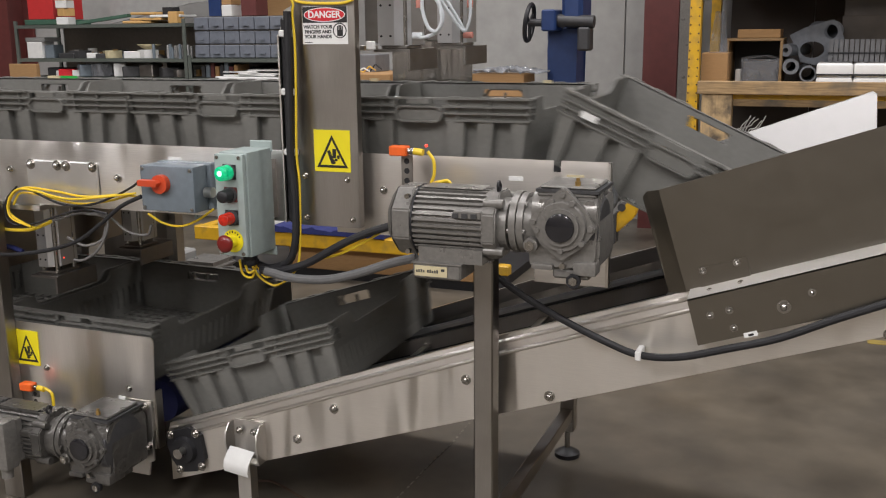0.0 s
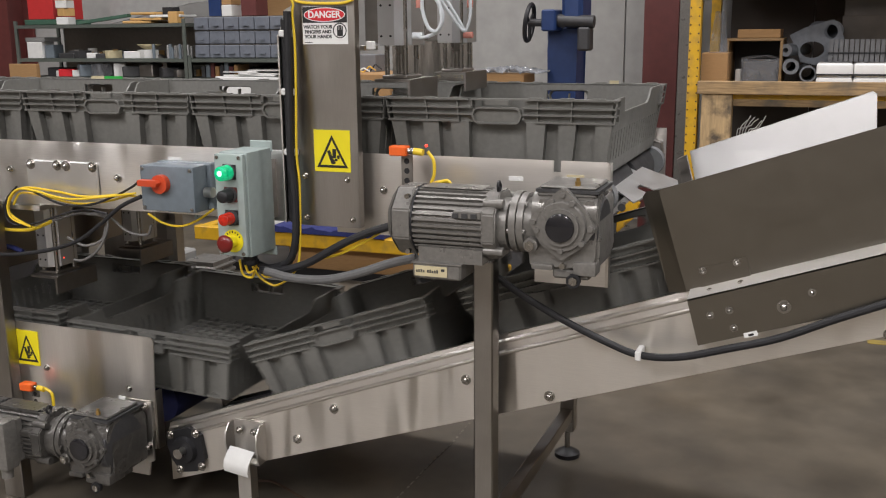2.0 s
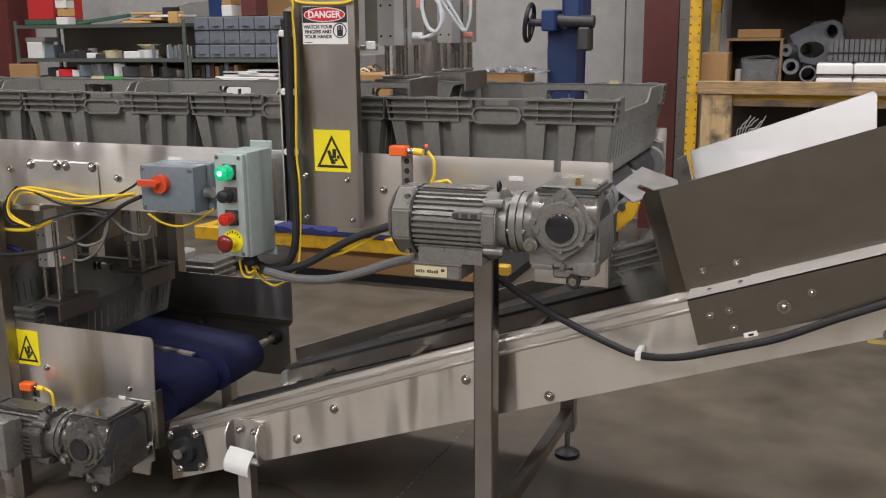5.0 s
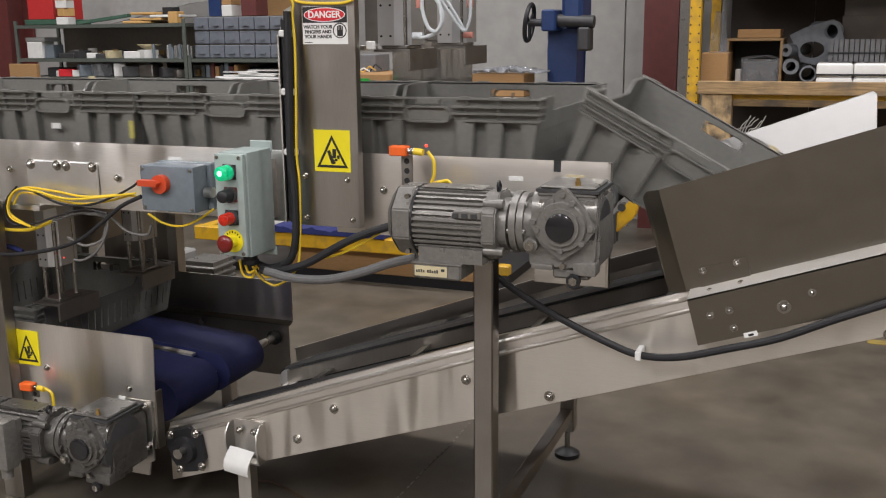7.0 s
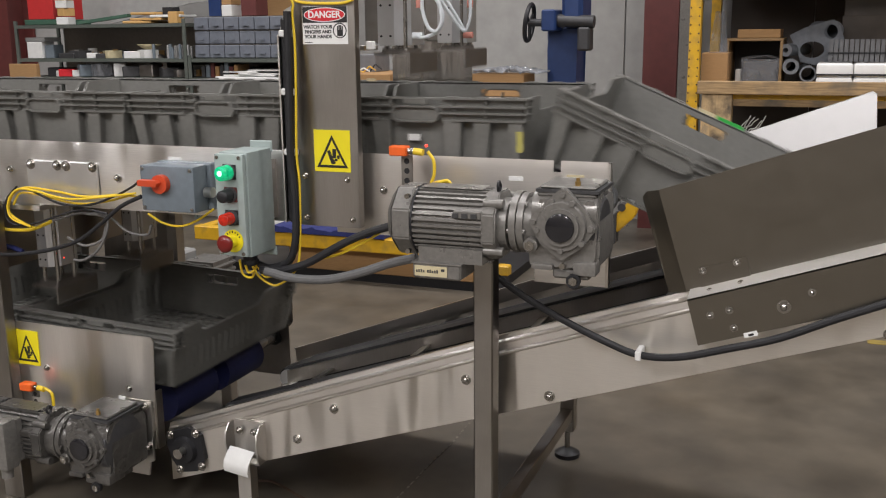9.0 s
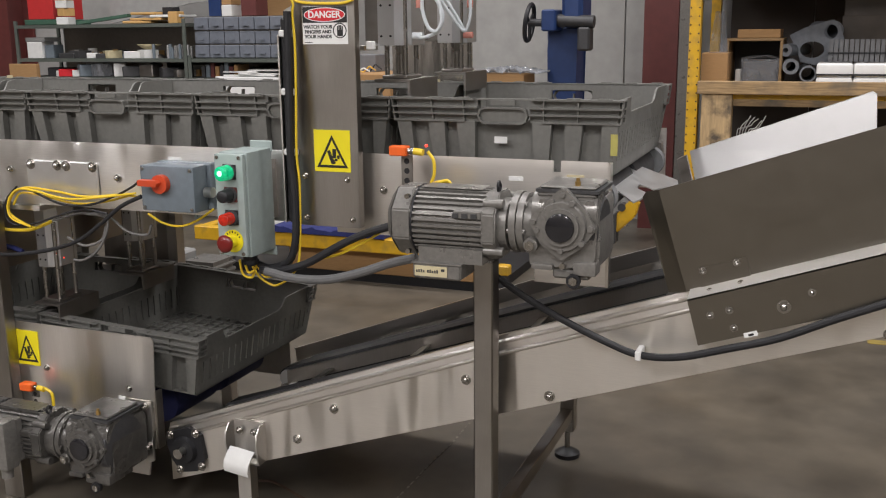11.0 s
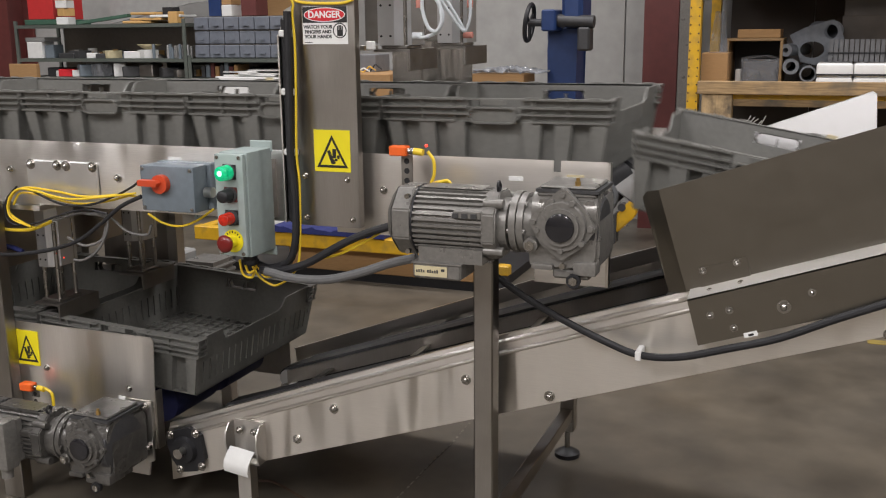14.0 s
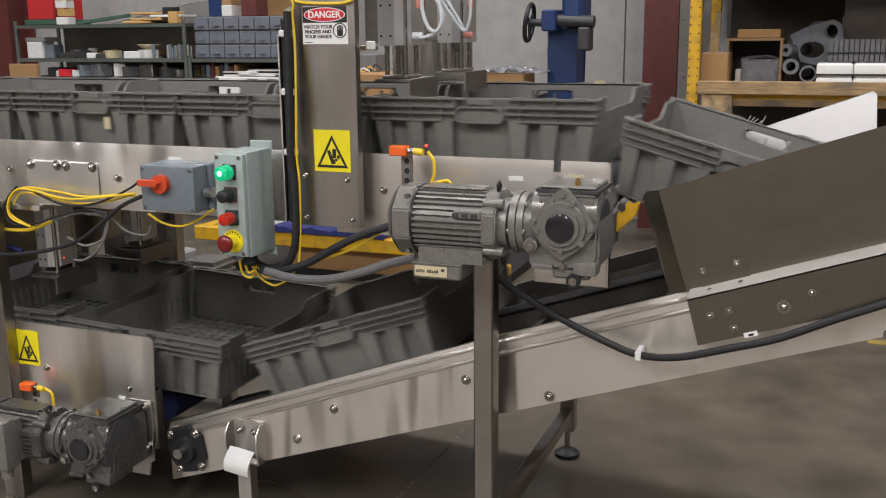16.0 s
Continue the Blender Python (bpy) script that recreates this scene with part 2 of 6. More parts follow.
def tube(bm, pts, r, seg=10, steps=6):
    line = smooth_line(pts, steps) if len(pts) > 2 else [Vector(p) for p in pts]
    rings, side = [], None
    for i, p in enumerate(line):
        d = (line[min(i + 1, len(line) - 1)] - line[max(i - 1, 0)]).normalized()
        if side is None:
            side = d.orthogonal().normalized()
        side = (side - d * side.dot(d)).normalized()
        up = d.cross(side)
        rings.append([bm.verts.new(p + r * (math.cos(a) * side + math.sin(a) * up)) for a in (2 * math.pi * k / seg for k in range(seg))])
    for a, b in zip(rings, rings[1:]):
        for k in range(seg):
            bm.faces.new((a[k], a[(k + 1) % seg], b[(k + 1) % seg], b[k]))
    bm.faces.new(rings[0][::-1])
    bm.faces.new(rings[-1])


def prism(bm, outline, a, b, axis="y"):
    """An outline of two coordinates, carried from a to b along an axis."""
    def put(u, v, w):
        return {"y": (u, w, v), "x": (w, u, v), "z": (u, v, w)}[axis]
    lo = [bm.verts.new(put(u, v, a)) for u, v in outline]
    hi = [bm.verts.new(put(u, v, b)) for u, v in outline]
    bm.faces.new(lo)
    bm.faces.new(hi[::-1])
    n = len(outline)
    for i in range(n):
        bm.faces.new((lo[i], hi[i], hi[(i + 1) % n], lo[(i + 1) % n]))
    return lo + hi


def ring(bm, centre, r_out, r_in, y0, y1, seg=32):
    """A flat ring that faces along y."""
    cx, cz = centre
    rows = []
    for r, y in ((r_out, y0), (r_in, y0), (r_in, y1), (r_out, y1)):
        rows.append([bm.verts.new((cx + r * math.cos(2 * math.pi * k / seg), y, cz + r * math.sin(2 * math.pi * k / seg))) for k in range(seg)])
    for i in range(4):
        a, b = rows[i], rows[(i + 1) % 4]
        for k in range(seg):
            bm.faces.new((a[k], a[(k + 1) % seg], b[(k + 1) % seg], b[k]))


def pierced(bm, xs, zs, y0, y1):
    """An upright sheet of three by three cells whose middle cell is open."""
    grid = {(i, j, k): bm.verts.new((x, y, z)) for i, x in enumerate(xs) for j, z in enumerate(zs) for k, y in enumerate((y0, y1))}
    solid = {(i, j) for i in range(3) for j in range(3)} - {(1, 1)}
    for i, j in solid:
        for k in (0, 1):
            bm.faces.new([grid[c] for c in ((i, j, k), (i + 1, j, k), (i + 1, j + 1, k), (i, j + 1, k))])
        for di, dj, a, c in ((-1, 0, (i, j), (i, j + 1)), (1, 0, (i + 1, j), (i + 1, j + 1)), (0, -1, (i, j), (i + 1, j)), (0, 1, (i, j + 1), (i + 1, j + 1))):
            if (i + di, j + dj) not in solid:
                bm.faces.new([grid[(*a, 0)], grid[(*c, 0)], grid[(*c, 1)], grid[(*a, 1)]])
    return list(grid.values())


def crumple(bm, x0, x1, y0, y1, z, rise, n=22, seed=3):
    """A crumpled sheet of film with some thickness."""
    rnd = random.Random(seed)
    layers = []
    heights = [[rnd.random() * rise * math.sin(math.pi * min(1, max(0.08, i / n))) + 0.3 * rise * math.sin(3.1 * i / n * 4 + j) ** 2 for j in range(n + 1)] for i in range(n + 1)]
    for dz in (0.0, 0.002):
        layers.append([[bm.verts.new((x0 + (x1 - x0) * i / n, y0 + (y1 - y0) * j / n, z + dz + heights[i][j])) for j in range(n + 1)] for i in range(n + 1)])
    for k, g in enumerate(layers):
        for i in range(n):
            for j in range(n):
                bm.faces.new((g[i][j], g[i + 1][j], g[i + 1][j + 1], g[i][j + 1]))
    lo, hi = layers
    edge = [(i, 0) for i in range(n)] + [(n, j) for j in range(n)] + [(i, n) for i in range(n, 0, -1)] + [(0, j) for j in range(n, 0, -1)]
    for (a, b), (c, d) in zip(edge, edge[1:] + edge[:1]):
        bm.faces.new((lo[a][b], lo[c][d], hi[c][d], hi[a][b]))


def finish(bm, name, mat, smooth=35):
    bmesh.ops.recalc_face_normals(bm, faces=bm.faces)
    me = bpy.data.meshes.new(name)
    bm.to_mesh(me)
    bm.free()
    me.materials.append(mat)
    if smooth:
        me.polygons.foreach_set("use_smooth", [True] * len(me.polygons))
        me.set_sharp_from_angle(angle=radians(smooth))
    return me


def part(name, bm, mat, parent=None, label="", smooth=35):
    ob = new(name, finish(bm, name, mat, smooth))
    if parent:
        ob.parent = parent
    if label:
        ob["label"] = label
    return ob


def thing(name, label, category, at=(0, 0, 0), group="", kind=""):
    ob = new(name)
    ob.location = at
    return tagged(ob, label, category, group, kind)


def setting(name, bm, mat, label, category):
    return tagged(part(name, bm, mat), label, category, kind="structure")


def bolt_on(parent, x, y, z, r=0.008, axis="y"):
    """A domed bolt with its washer, facing the aisle."""
    bm = bmesh.new()
    cyl(bm, (x, y, z), (x, y - 0.002, z), r * 1.35, 16)
    cyl(bm, (x, y - 0.002, z), (x, y - 0.007, z), r, 6)
    sphere(bm, (x, y - 0.007, z), r * 0.7, 1, 0.8, 1, 10)
    return part("bolt", bm, BOLT, parent)


def lettering(parent, name, text, size, x, y, z, mat, label="", align="CENTER"):
    cu = bpy.data.curves.new(name, "FONT")
    cu.body, cu.size, cu.align_x, cu.align_y, cu.extrude, cu.offset = text, size, align, "CENTER", 0.0004, size * 0.028
    ob = new(name, cu)
    ob.location, ob.rotation_euler = (x, y, z), (radians(90), 0, 0)
    cu.materials.append(mat)
    ob.parent = parent
    if label:
        ob["label"] = label
    return ob

# ---- hall ----


b = bmesh.new()
box(b, -30, 30, -30, 30, -0.2, 0.0)
setting("floor", b, CONCRETE_F, "worn tan-grey concrete workshop floor", "floor")
crack_line = [(-0.590, 0.90), (-0.597, 0.75), (-0.592, 0.61), (-0.599, 0.48), (-0.601, 0.31), (-0.606, 0.15)]
b = bmesh.new()
rnd = random.Random(21)
for (xa, ya), (xb, yb) in zip(crack_line, crack_line[1:]):
    for k in range(5):
        u0 = (k + 0.15 * rnd.random()) / 5
        u1 = u0 + (0.08 + 0.07 * rnd.random())
        w = 0.0015 + 0.002 * rnd.random()
        p, q = Vector((xa + (xb - xa) * u0, ya + (yb - ya) * u0, 0)), Vector((xa + (xb - xa) * u1, ya + (yb - ya) * u1, 0))
        d = (q - p).normalized().cross(Vector((0, 0, 1))) * w
        lo = [b.verts.new(v) for v in (p + d, q + d * 0.6, q - d * 0.6, p - d)]
        hi = [b.verts.new(v.co + Vector((0, 0, 0.0015))) for v in lo]
        b.faces.new(hi)
        for n in range(4):
            b.faces.new((lo[n], lo[(n + 1) % 4], hi[(n + 1) % 4], hi[n]))
setting("floor_crack", b, CRACK_FILL, "broken pale filler along a crack in the floor", "crack")
b = bmesh.new()
box(b, 0.585, 3.6, 2.045, 2.10, 0.0, 0.0015)
setting("floor_line", b, FADED_LINE, "worn yellow line painted on the floor", "floor marking")
wall = bmesh.new()
for wx0, wx1 in ((-9.0, -2.36), (-2.345, -0.845), (-0.835, 1.9), (1.915, 12.6)):
    box(wall, wx0, wx1, 4.3, 4.5, 0, 6.0)
box(wall, -9.0, 12.6, 4.32, 4.5, 0, 6.0)
setting("wall_north", wall, CONCRETE_W, "grey precast concrete wall with upright joints", "wall")
# Unseen walls and ceiling, dim brown to give the steel a dark reflection.
for n, x0, x1, y0, y1 in (("wall_west", -9.2, -9.0, -7.0, 4.5), ("wall_east", 12.6, 12.8, -7.0, 4.5), ("wall_south", -9.2, 12.8, -7.2, -7.0)):
    b = bmesh.new()
    box(b, x0, x1, y0, y1, 0, 6.0)
    setting(n, b, DARK_WALL, "unseen plain hall wall in dim brown", "wall")
b = bmesh.new()
box(b, -9.2, 12.8, -7.2, 4.5, 6.0, 6.2)
setting("ceiling", b, DARK_WALL, "unseen plain hall ceiling in dim brown", "ceiling")
for cx in (-0.575, -5.62):
    b = bmesh.new()
    box(b, cx - 0.10, cx + 0.10, 4.02, 4.035, 0, 6)
    box(b, cx - 0.006, cx + 0.006, 4.035, 4.27, 0, 6)
    box(b, cx - 0.10, cx + 0.10, 4.27, 4.29, 0, 6)
    setting("steel_column", b, RUST_RED, "oxide-red painted steel column against the wall", "column")

# ---- totes ----
TL, TD, TH = 0.50, 0.62, 0.155


def tapered(bm, verts):
    for v in {w for w in verts if w.is_valid}:
        k = 0.93 + 0.07 * min(1.0, max(0.0, v.co.z / TH))
        v.co.x, v.co.y = v.co.x * k, v.co.y * (0.945 + 0.055 * min(1.0, max(0.0, v.co.z / TH)))


def make_tote():
    hx, hy = TL / 2 - 0.007, TD / 2 - 0.012
    root = thing("plastic_tote", "grey ribbed plastic tote with open top", "tote", group="totes on the conveyors")
    t = 0.0045
    for s in (-1, 1):
        b = bmesh.new()
        y0, y1 = (-hy + 0.001, -hy + 0.001 + t) if s < 0 else (hy - 0.001 - t, hy - 0.001)
        w0, w1 = (-hy + 0.014, -hy + 0.014 + t) if s < 0 else (hy - 0.014 - t, hy - 0.014)
        vs = pierced(b, (-hx, -0.055, 0.055, hx), (0, 0.110, 0.1505 if s < 0 else 0.138, TH), w0, w1)
        for xa, xb in ((-hx, -0.057), (0.057, hx)):
            vs += box(b, xa, xb, min(y0, w0) if s < 0 else y0, y1 if s < 0 else max(y1, w1), 0.1055, 0.1516)
        vs += box(b, -hx, hx, min(y0, w0), max(y1, w1), 0.1512, TH - 0.0003)
        tapered(b, vs)
        part("long_wall", b, TOTE, root)
    for s in (-1, 1):
        x0, x1 = (-hx, -hx + t) if s < 0 else (hx - t, hx)
        b = bmesh.new()
        vs = box(b, x0, x1, -hy, hy, 0, 0.028)
        n = 20
        for i in range(n):
            yc = -hy + (i + 0.5) * 2 * hy / n
            vs += box(b, x0, x1, yc - 0.0122, yc + 0.0122, 0.028, 0.088)
        top = [(-hy, 0.088), (hy, 0.088), (hy, TH), (0.15, TH), (0.135, TH - 0.004), (0.118, TH - 0.026), (0.10, TH - 0.032), (-0.165, TH - 0.032), (-0.175, TH - 0.028), (-0.185, TH), (-hy, TH)]
        vs += prism(b, top, x0, x1, "x")
        tapered(b, vs)
        part("end_wall", b, TOTE, root)
        xo = x0 - 0.009 if s < 0 else x1
        for ya, yb, yt in ((-hy - 0.008, -hy + 0.034, -hy + 0.031), (hy - 0.034, hy + 0.008, hy - 0.034)):
            b = bmesh.new()
            vs = box(b, xo, xo + 0.008, yt, yt + 0.003, 0.106, 0.153)
            for z in (0.152, 0.135, 0.121, 0.106):
                vs += box(b, xo, xo + 0.009, ya, yb, z, z + 0.0032)
            tapered(b, vs)
            part("rim_corner", b, TOTE, root)
    b = bmesh.new()
    vs = box(b, -hx, hx, -hy, hy, 0.0, 0.004)
    tapered(b, vs)
    part("base", b, TOTE, root)
    b = bmesh.new()
    vs = []
    for i in range(13):
        x = -hx + 0.02 + i * (2 * hx - 0.04) / 12
        vs += box(b, x - 0.0025, x + 0.0025, -hy + 0.006, hy - 0.006, 0.004, 0.011)
    for i in range(17):
        y = -hy + 0.02 + i * (2 * hy - 0.04) / 16
        vs += box(b, -hx + 0.006, hx - 0.006, y - 0.0025, y + 0.0025, 0.004, 0.010)
    tapered(b, vs)
    tagged(part("grid_floor", b, TOTE, root), kind="stuff")
    for s in (-1, 1):
        b = bmesh.new()
        vs = []

        def lip(xa, xb, z, d=0.011, th=0.0038):
            ya, yb = (-hy - d, -hy + 0.002) if s < 0 else (hy - 0.002, hy + d)
            return box(b, xa, xb, ya, yb, z, z + th)
        xr = hx + 0.009
        vs += lip(-xr, -0.062, 0.152) + lip(0.062, xr, 0.152) + lip(-0.026, 0.026, 0.1425, 0.006, 0.010)
        for x in (-0.215, -0.150, -0.085, 0.085, 0.150, 0.215):
            vs += lip(x - 0.014, x + 0.014, 0.155, 0.010, 0.003)
        for z in (0.135, 0.121):
            vs += lip(-xr, -0.056, z) + lip(0.056, xr, z)
        vs += lip(-xr, -0.085, 0.106) + lip(0.085, xr, 0.106)
        for x in (-0.2505, -0.16, -0.088, 0.088, 0.16, 0.2505):
            ya, yb = (-hy - 0.007, -hy + 0.002) if s < 0 else (hy - 0.002, hy + 0.007)
            vs += box(b, x - 0.0015, x + 0.0015, ya, yb, 0.107, 0.153)
        tapered(b, vs)
        part("rim", b, TOTE, root)
        b = bmesh.new()
        ya, yb = (-hy - 0.013, -hy + 0.002) if s < 0 else (hy - 0.002, hy + 0.013)
        lozenge = [(-0.056, 0.121), (-0.05, 0.134), (-0.042, 0.138), (0.042, 0.138), (0.05, 0.134), (0.056, 0.121), (0.05, 0.107), (0.042, 0.103), (-0.042, 0.103), (-0.05, 0.107)]
        inner = [(x * 0.93, 0.1205 + (z - 0.1205) * 0.80) for x, z in lozenge]
        loops = [[b.verts.new((x, y, z)) for x, z in shape] for shape, y in ((lozenge, ya), (inner, ya), (inner, yb), (lozenge, yb))]
        for r0, r1 in zip(loops, loops[1:] + loops[:1]):
            for i in range(len(lozenge)):
                j = (i + 1) % len(lozenge)
                b.faces.new((r0[i], r0[j], r1[j], r1[i]))
        tapered(b, b.verts[:])
        grip = part("handle", b, TOTE, root)
        b = bmesh.new()
        if s < 0:
            vs = prism(b, inner, ya + 0.008, ya + 0.011)
        else:
            vs = box(b, -0.0015, 0.0015, ya, yb, 0.104, 0.128)
        tapered(b, vs)
        part("grip_panel" if s < 0 else "grip_web", b, TOTE, grip)
        for x, w in ((-0.229, 0.017), (-0.153, 0.019), (-0.085, 0.021), (0.085, 0.021), (0.153, 0.019), (0.229, 0.017)):
            b = bmesh.new()
            ya, yb = (-hy - 0.007, -hy + 0.012) if s < 0 else (hy - 0.012, hy + 0.007)
            vs = prism(b, [(x - w, 0.107), (x + w, 0.107), (x + w * 0.72, 0.004), (x - w * 0.72, 0.004)], ya, yb)
            tapered(b, vs)
            part("rib", b, TOTE, root)
    return root


FIRST_TOTE = make_tote()


def sticker(tote, mat, x0, x1, z0, z1, name="sticker", label="", proud=0.0):
    """A paper label on the near long wall."""
    b = bmesh.new()
    y = -(TD / 2 - 0.012) * (0.945 + 0.055 * (z0 + z1) / 2 / TH) - 0.0015 - proud
    box(b, x0, x1, y, y + 0.001, z0, z1)
    return part(name, b, mat, tote, label)


def rim_tag(tote, mat, x, z0=TH - 0.012, w=0.03, y=None, label=""):
    """A tag clipped over the far rim."""
    b = bmesh.new()
    y = TD / 2 - 0.019 if y is None else y
    box(b, x - w / 2, x + w / 2, y, y + 0.001, z0, z0 + 0.02)
    return part("tag", b, mat, tote, label)


# ---- upper conveyor ----
UB, LB = 0.911, 0.329      # heights of the two level belts
SLOPE = 18.9               # degrees of the climbing conveyor

upper = thing("upper_conveyor", "stainless belt conveyor carrying a row of totes", "conveyor")
b = bmesh.new()
# folded side sheet: web, slanted lip
prof = [(-0.050, 0.79), (-0.050, 0.930), (-0.0475, 0.950), (-0.0445, 0.9495), (-0.047, 0.929), (-0.047, 0.79)]
prism(b, prof, -9.0, -0.64, "x")
part("side_sheet", b, STEEL_RAIL, upper, smooth=12)
b = bmesh.new()
prof2 = [(-0.053, 0.775), (-0.053, 0.930), (-0.0505, 0.951), (-0.0475, 0.9505), (-0.050, 0.929), (-0.050, 0.775)]
prism(b, prof2, -0.60, -0.113, "x")
prism(b, prof2, -0.098, -0.004, "x")
prism(b, [(-0.053, 0.775), (-0.053, 0.928), (-0.050, 0.928), (-0.050, 0.775)], -0.113, -0.098, "x")
box(b, -0.004, 0.002, -0.053, -0.035, 0.70, 0.949)
part("side_sheet", b, STEEL_FOLD, upper, smooth=12)
b = bmesh.new()
box(b, -0.15, -0.004, -0.0525, -0.0505, 0.70, 0.7748)
part("drive_plate", b, STEEL_RAIL, upper)
b = bmesh.new()
prism(b, [(0.67, 0.79), (0.67, 0.934), (0.666, 0.950), (0.663, 0.9495), (0.667, 0.932), (0.667, 0.79)], -9.0, -0.004, "x")
part("side_sheet", b, STEEL_RAIL, upper, smooth=12)
b = bmesh.new()
n = 14
loop = [(-9.0, UB), (-0.06, UB)] + [(-0.06 + 0.045 * math.sin(math.pi * k / n), UB - 0.045 + 0.045 * math.cos(math.pi * k / n)) for k in range(1, n)] + [(-0.06, UB - 0.09), (-9.0, UB - 0.09)]
prism(b, loop, 0.06, 0.29)
prism(b, loop, 0.33, 0.56)
part("belt", b, BELT_K, upper)
b = bmesh.new()
cyl(b, (-0.06, -0.04, UB - 0.045), (-0.06, 0.66, UB - 0.045), 0.014)
part("drive_shaft", b, BOLT, upper)
# Lamp glare on this sloping plate is put into its pale colour.
b = bmesh.new()
prism(b, [(-0.028, 0.05), (-0.018, 0.08), (0.041, 0.027), (0.052, 0.16), (0.022, 0.163), (0.018, 0.217), (0.050, 0.222), (0.080, 0.38), (0.070, 0.43), (-0.022, 0.40)], 0.0, 0.003, "z")
for v in b.verts:
    v.co.x -= 0.008
    v.co.z += 0.872 - 0.40 * v.co.x
part("transfer_plate", b, ALU_BRIGHT, upper, "sloping transfer plate with two fingers, toned pale for glare")
for y0, y1 in ((0.0, 0.03), (0.585, 0.62)):
    b = bmesh.new()
    cyl(b, (-0.036, y0, 0.869), (-0.036, y1, 0.869), 0.038, 32)
    part("end_roller", b, ROLLER_G, upper, "grey plastic end roller")
b = bmesh.new()
prism(b, [(-0.05, 0.82), (-0.012, 0.84), (-0.006, 0.88), (-0.012, 0.915), (-0.05, 0.925)], 0.625, 0.662)
part("end_cheek", b, STEEL_DARK, upper)
b = bmesh.new()
box(b, -1.462, -1.243, -0.058, -0.0525, 0.822, 0.902, 0.002)
part("cover_plate", b, ALU_BRIGHT, upper, "bright bolted cover plate")
for x in (-1.445, -1.363, -1.335, -1.255):
    bolt_on(upper, x, -0.058, 0.892, 0.0095)
for x, z in ((-1.518, 0.876), (-1.187, 0.868), (-0.485, 0.873), (-0.43, 0.80)):
    bolt_on(upper, x, -0.053, z, 0.0065)
for x0, x1, z in ((-1.035, -1.0, 0.919), (-0.205, -0.175, 0.911)):
    b = bmesh.new()
    box(b, x0, x1, -0.0555, -0.0535, z - 0.004, z + 0.005)
    box(b, x0 + 0.006, x1 - 0.008, -0.0562, -0.0555, z - 0.001, z + 0.002)
    part("sticker", b, SIGN_W, upper, "small white sticker")
b = bmesh.new()
box(b, -0.085, -0.05, -0.056, -0.0545, 0.912, 0.924)
part("tape", b, TAPE, upper, "strip of cream tape")
for x in (-1.95, -3.6, -5.4, -7.2, -8.8):
    for y in (-0.02, 0.64):
        b = bmesh.new()
        box(b, x - 0.02, x + 0.02, y - 0.02, y + 0.02, 0.0, 0.79, 0.003)
        part("leg", b, STEEL_V, upper)
b = bmesh.new()
box(b, -0.60, -0.33, 0.662, 0.668, 0.74, 0.79)
part("far_skirt", b, STEEL_DARK, upper)

# ---- climbing conveyor ----
tan_s = math.tan(radians(SLOPE))


def on_slope(x, dz=0.0):
    """Height of the climbing conveyor's carrying line at x."""
    return 0.370 + tan_s * (x + 0.672) + dz


X_TOP = 2.2
climb = thing("climbing_conveyor", "inclined stainless conveyor with two narrow black belts", "conveyor")


XM = -0.25


def climb_edge(x):
    """Height of the side plate's top edge over the carrying line."""
    return 0.030 + 0.024 * min(1.0, (x + 1.085) / (XM + 1.085))


for side in (-1, 1):
    yo, yl = (-0.062, -0.046) if side < 0 else (0.682, 0.666)
    tail_x, sink = (-1.085, 0.0) if side < 0 else (-1.15, -0.016)
    web = [(x, on_slope(x, d + sink)) for x, d in ((tail_x, -0.120), (X_TOP, -0.120), (X_TOP, 0.010), (XM, 0.010), (tail_x, -0.014))]
    b = bmesh.new()
    prism(b, web, min(yo, yo - side * 0.003), max(yo, yo - side * 0.003))
    part("side_plate", b, STEEL, climb)
    b = bmesh.new()
    shape = ((yo, 0.044), (yo + side * 0.005, 0.040), (yo + side * 0.005, 0.037), (yo, 0.033), (yo - side * 0.002, 0.020), (yo + side * 0.002, 0.016), (yo + side * 0.002, 0.013), (yo - side * 0.003, 0.009), (yo - side * 0.005, 0.0), (yo - side * 0.018, 0.0), (yo - side * 0.018, 0.003), (yo - side * 0.008, 0.003), (yo - side * 0.003, 0.044))
    rows = [[b.verts.new((x, y, on_slope(x, d + sink))) for x, d in ((tail_x, climb_edge(tail_x) - lo), (XM, 0.054 - lo), (X_TOP, 0.054 - lo))] for y, lo in shape]
    for r0, r1 in zip(rows, rows[1:] + rows[:1]):
        for i in range(2):
            b.faces.new((r0[i], r0[i + 1], r1[i + 1], r1[i]))
    b.faces.new([r[0] for r in rows])
    b.faces.new([r[2] for r in rows][::-1])
    part("folded_flange", b, STEEL_FOLD, climb, smooth=12)
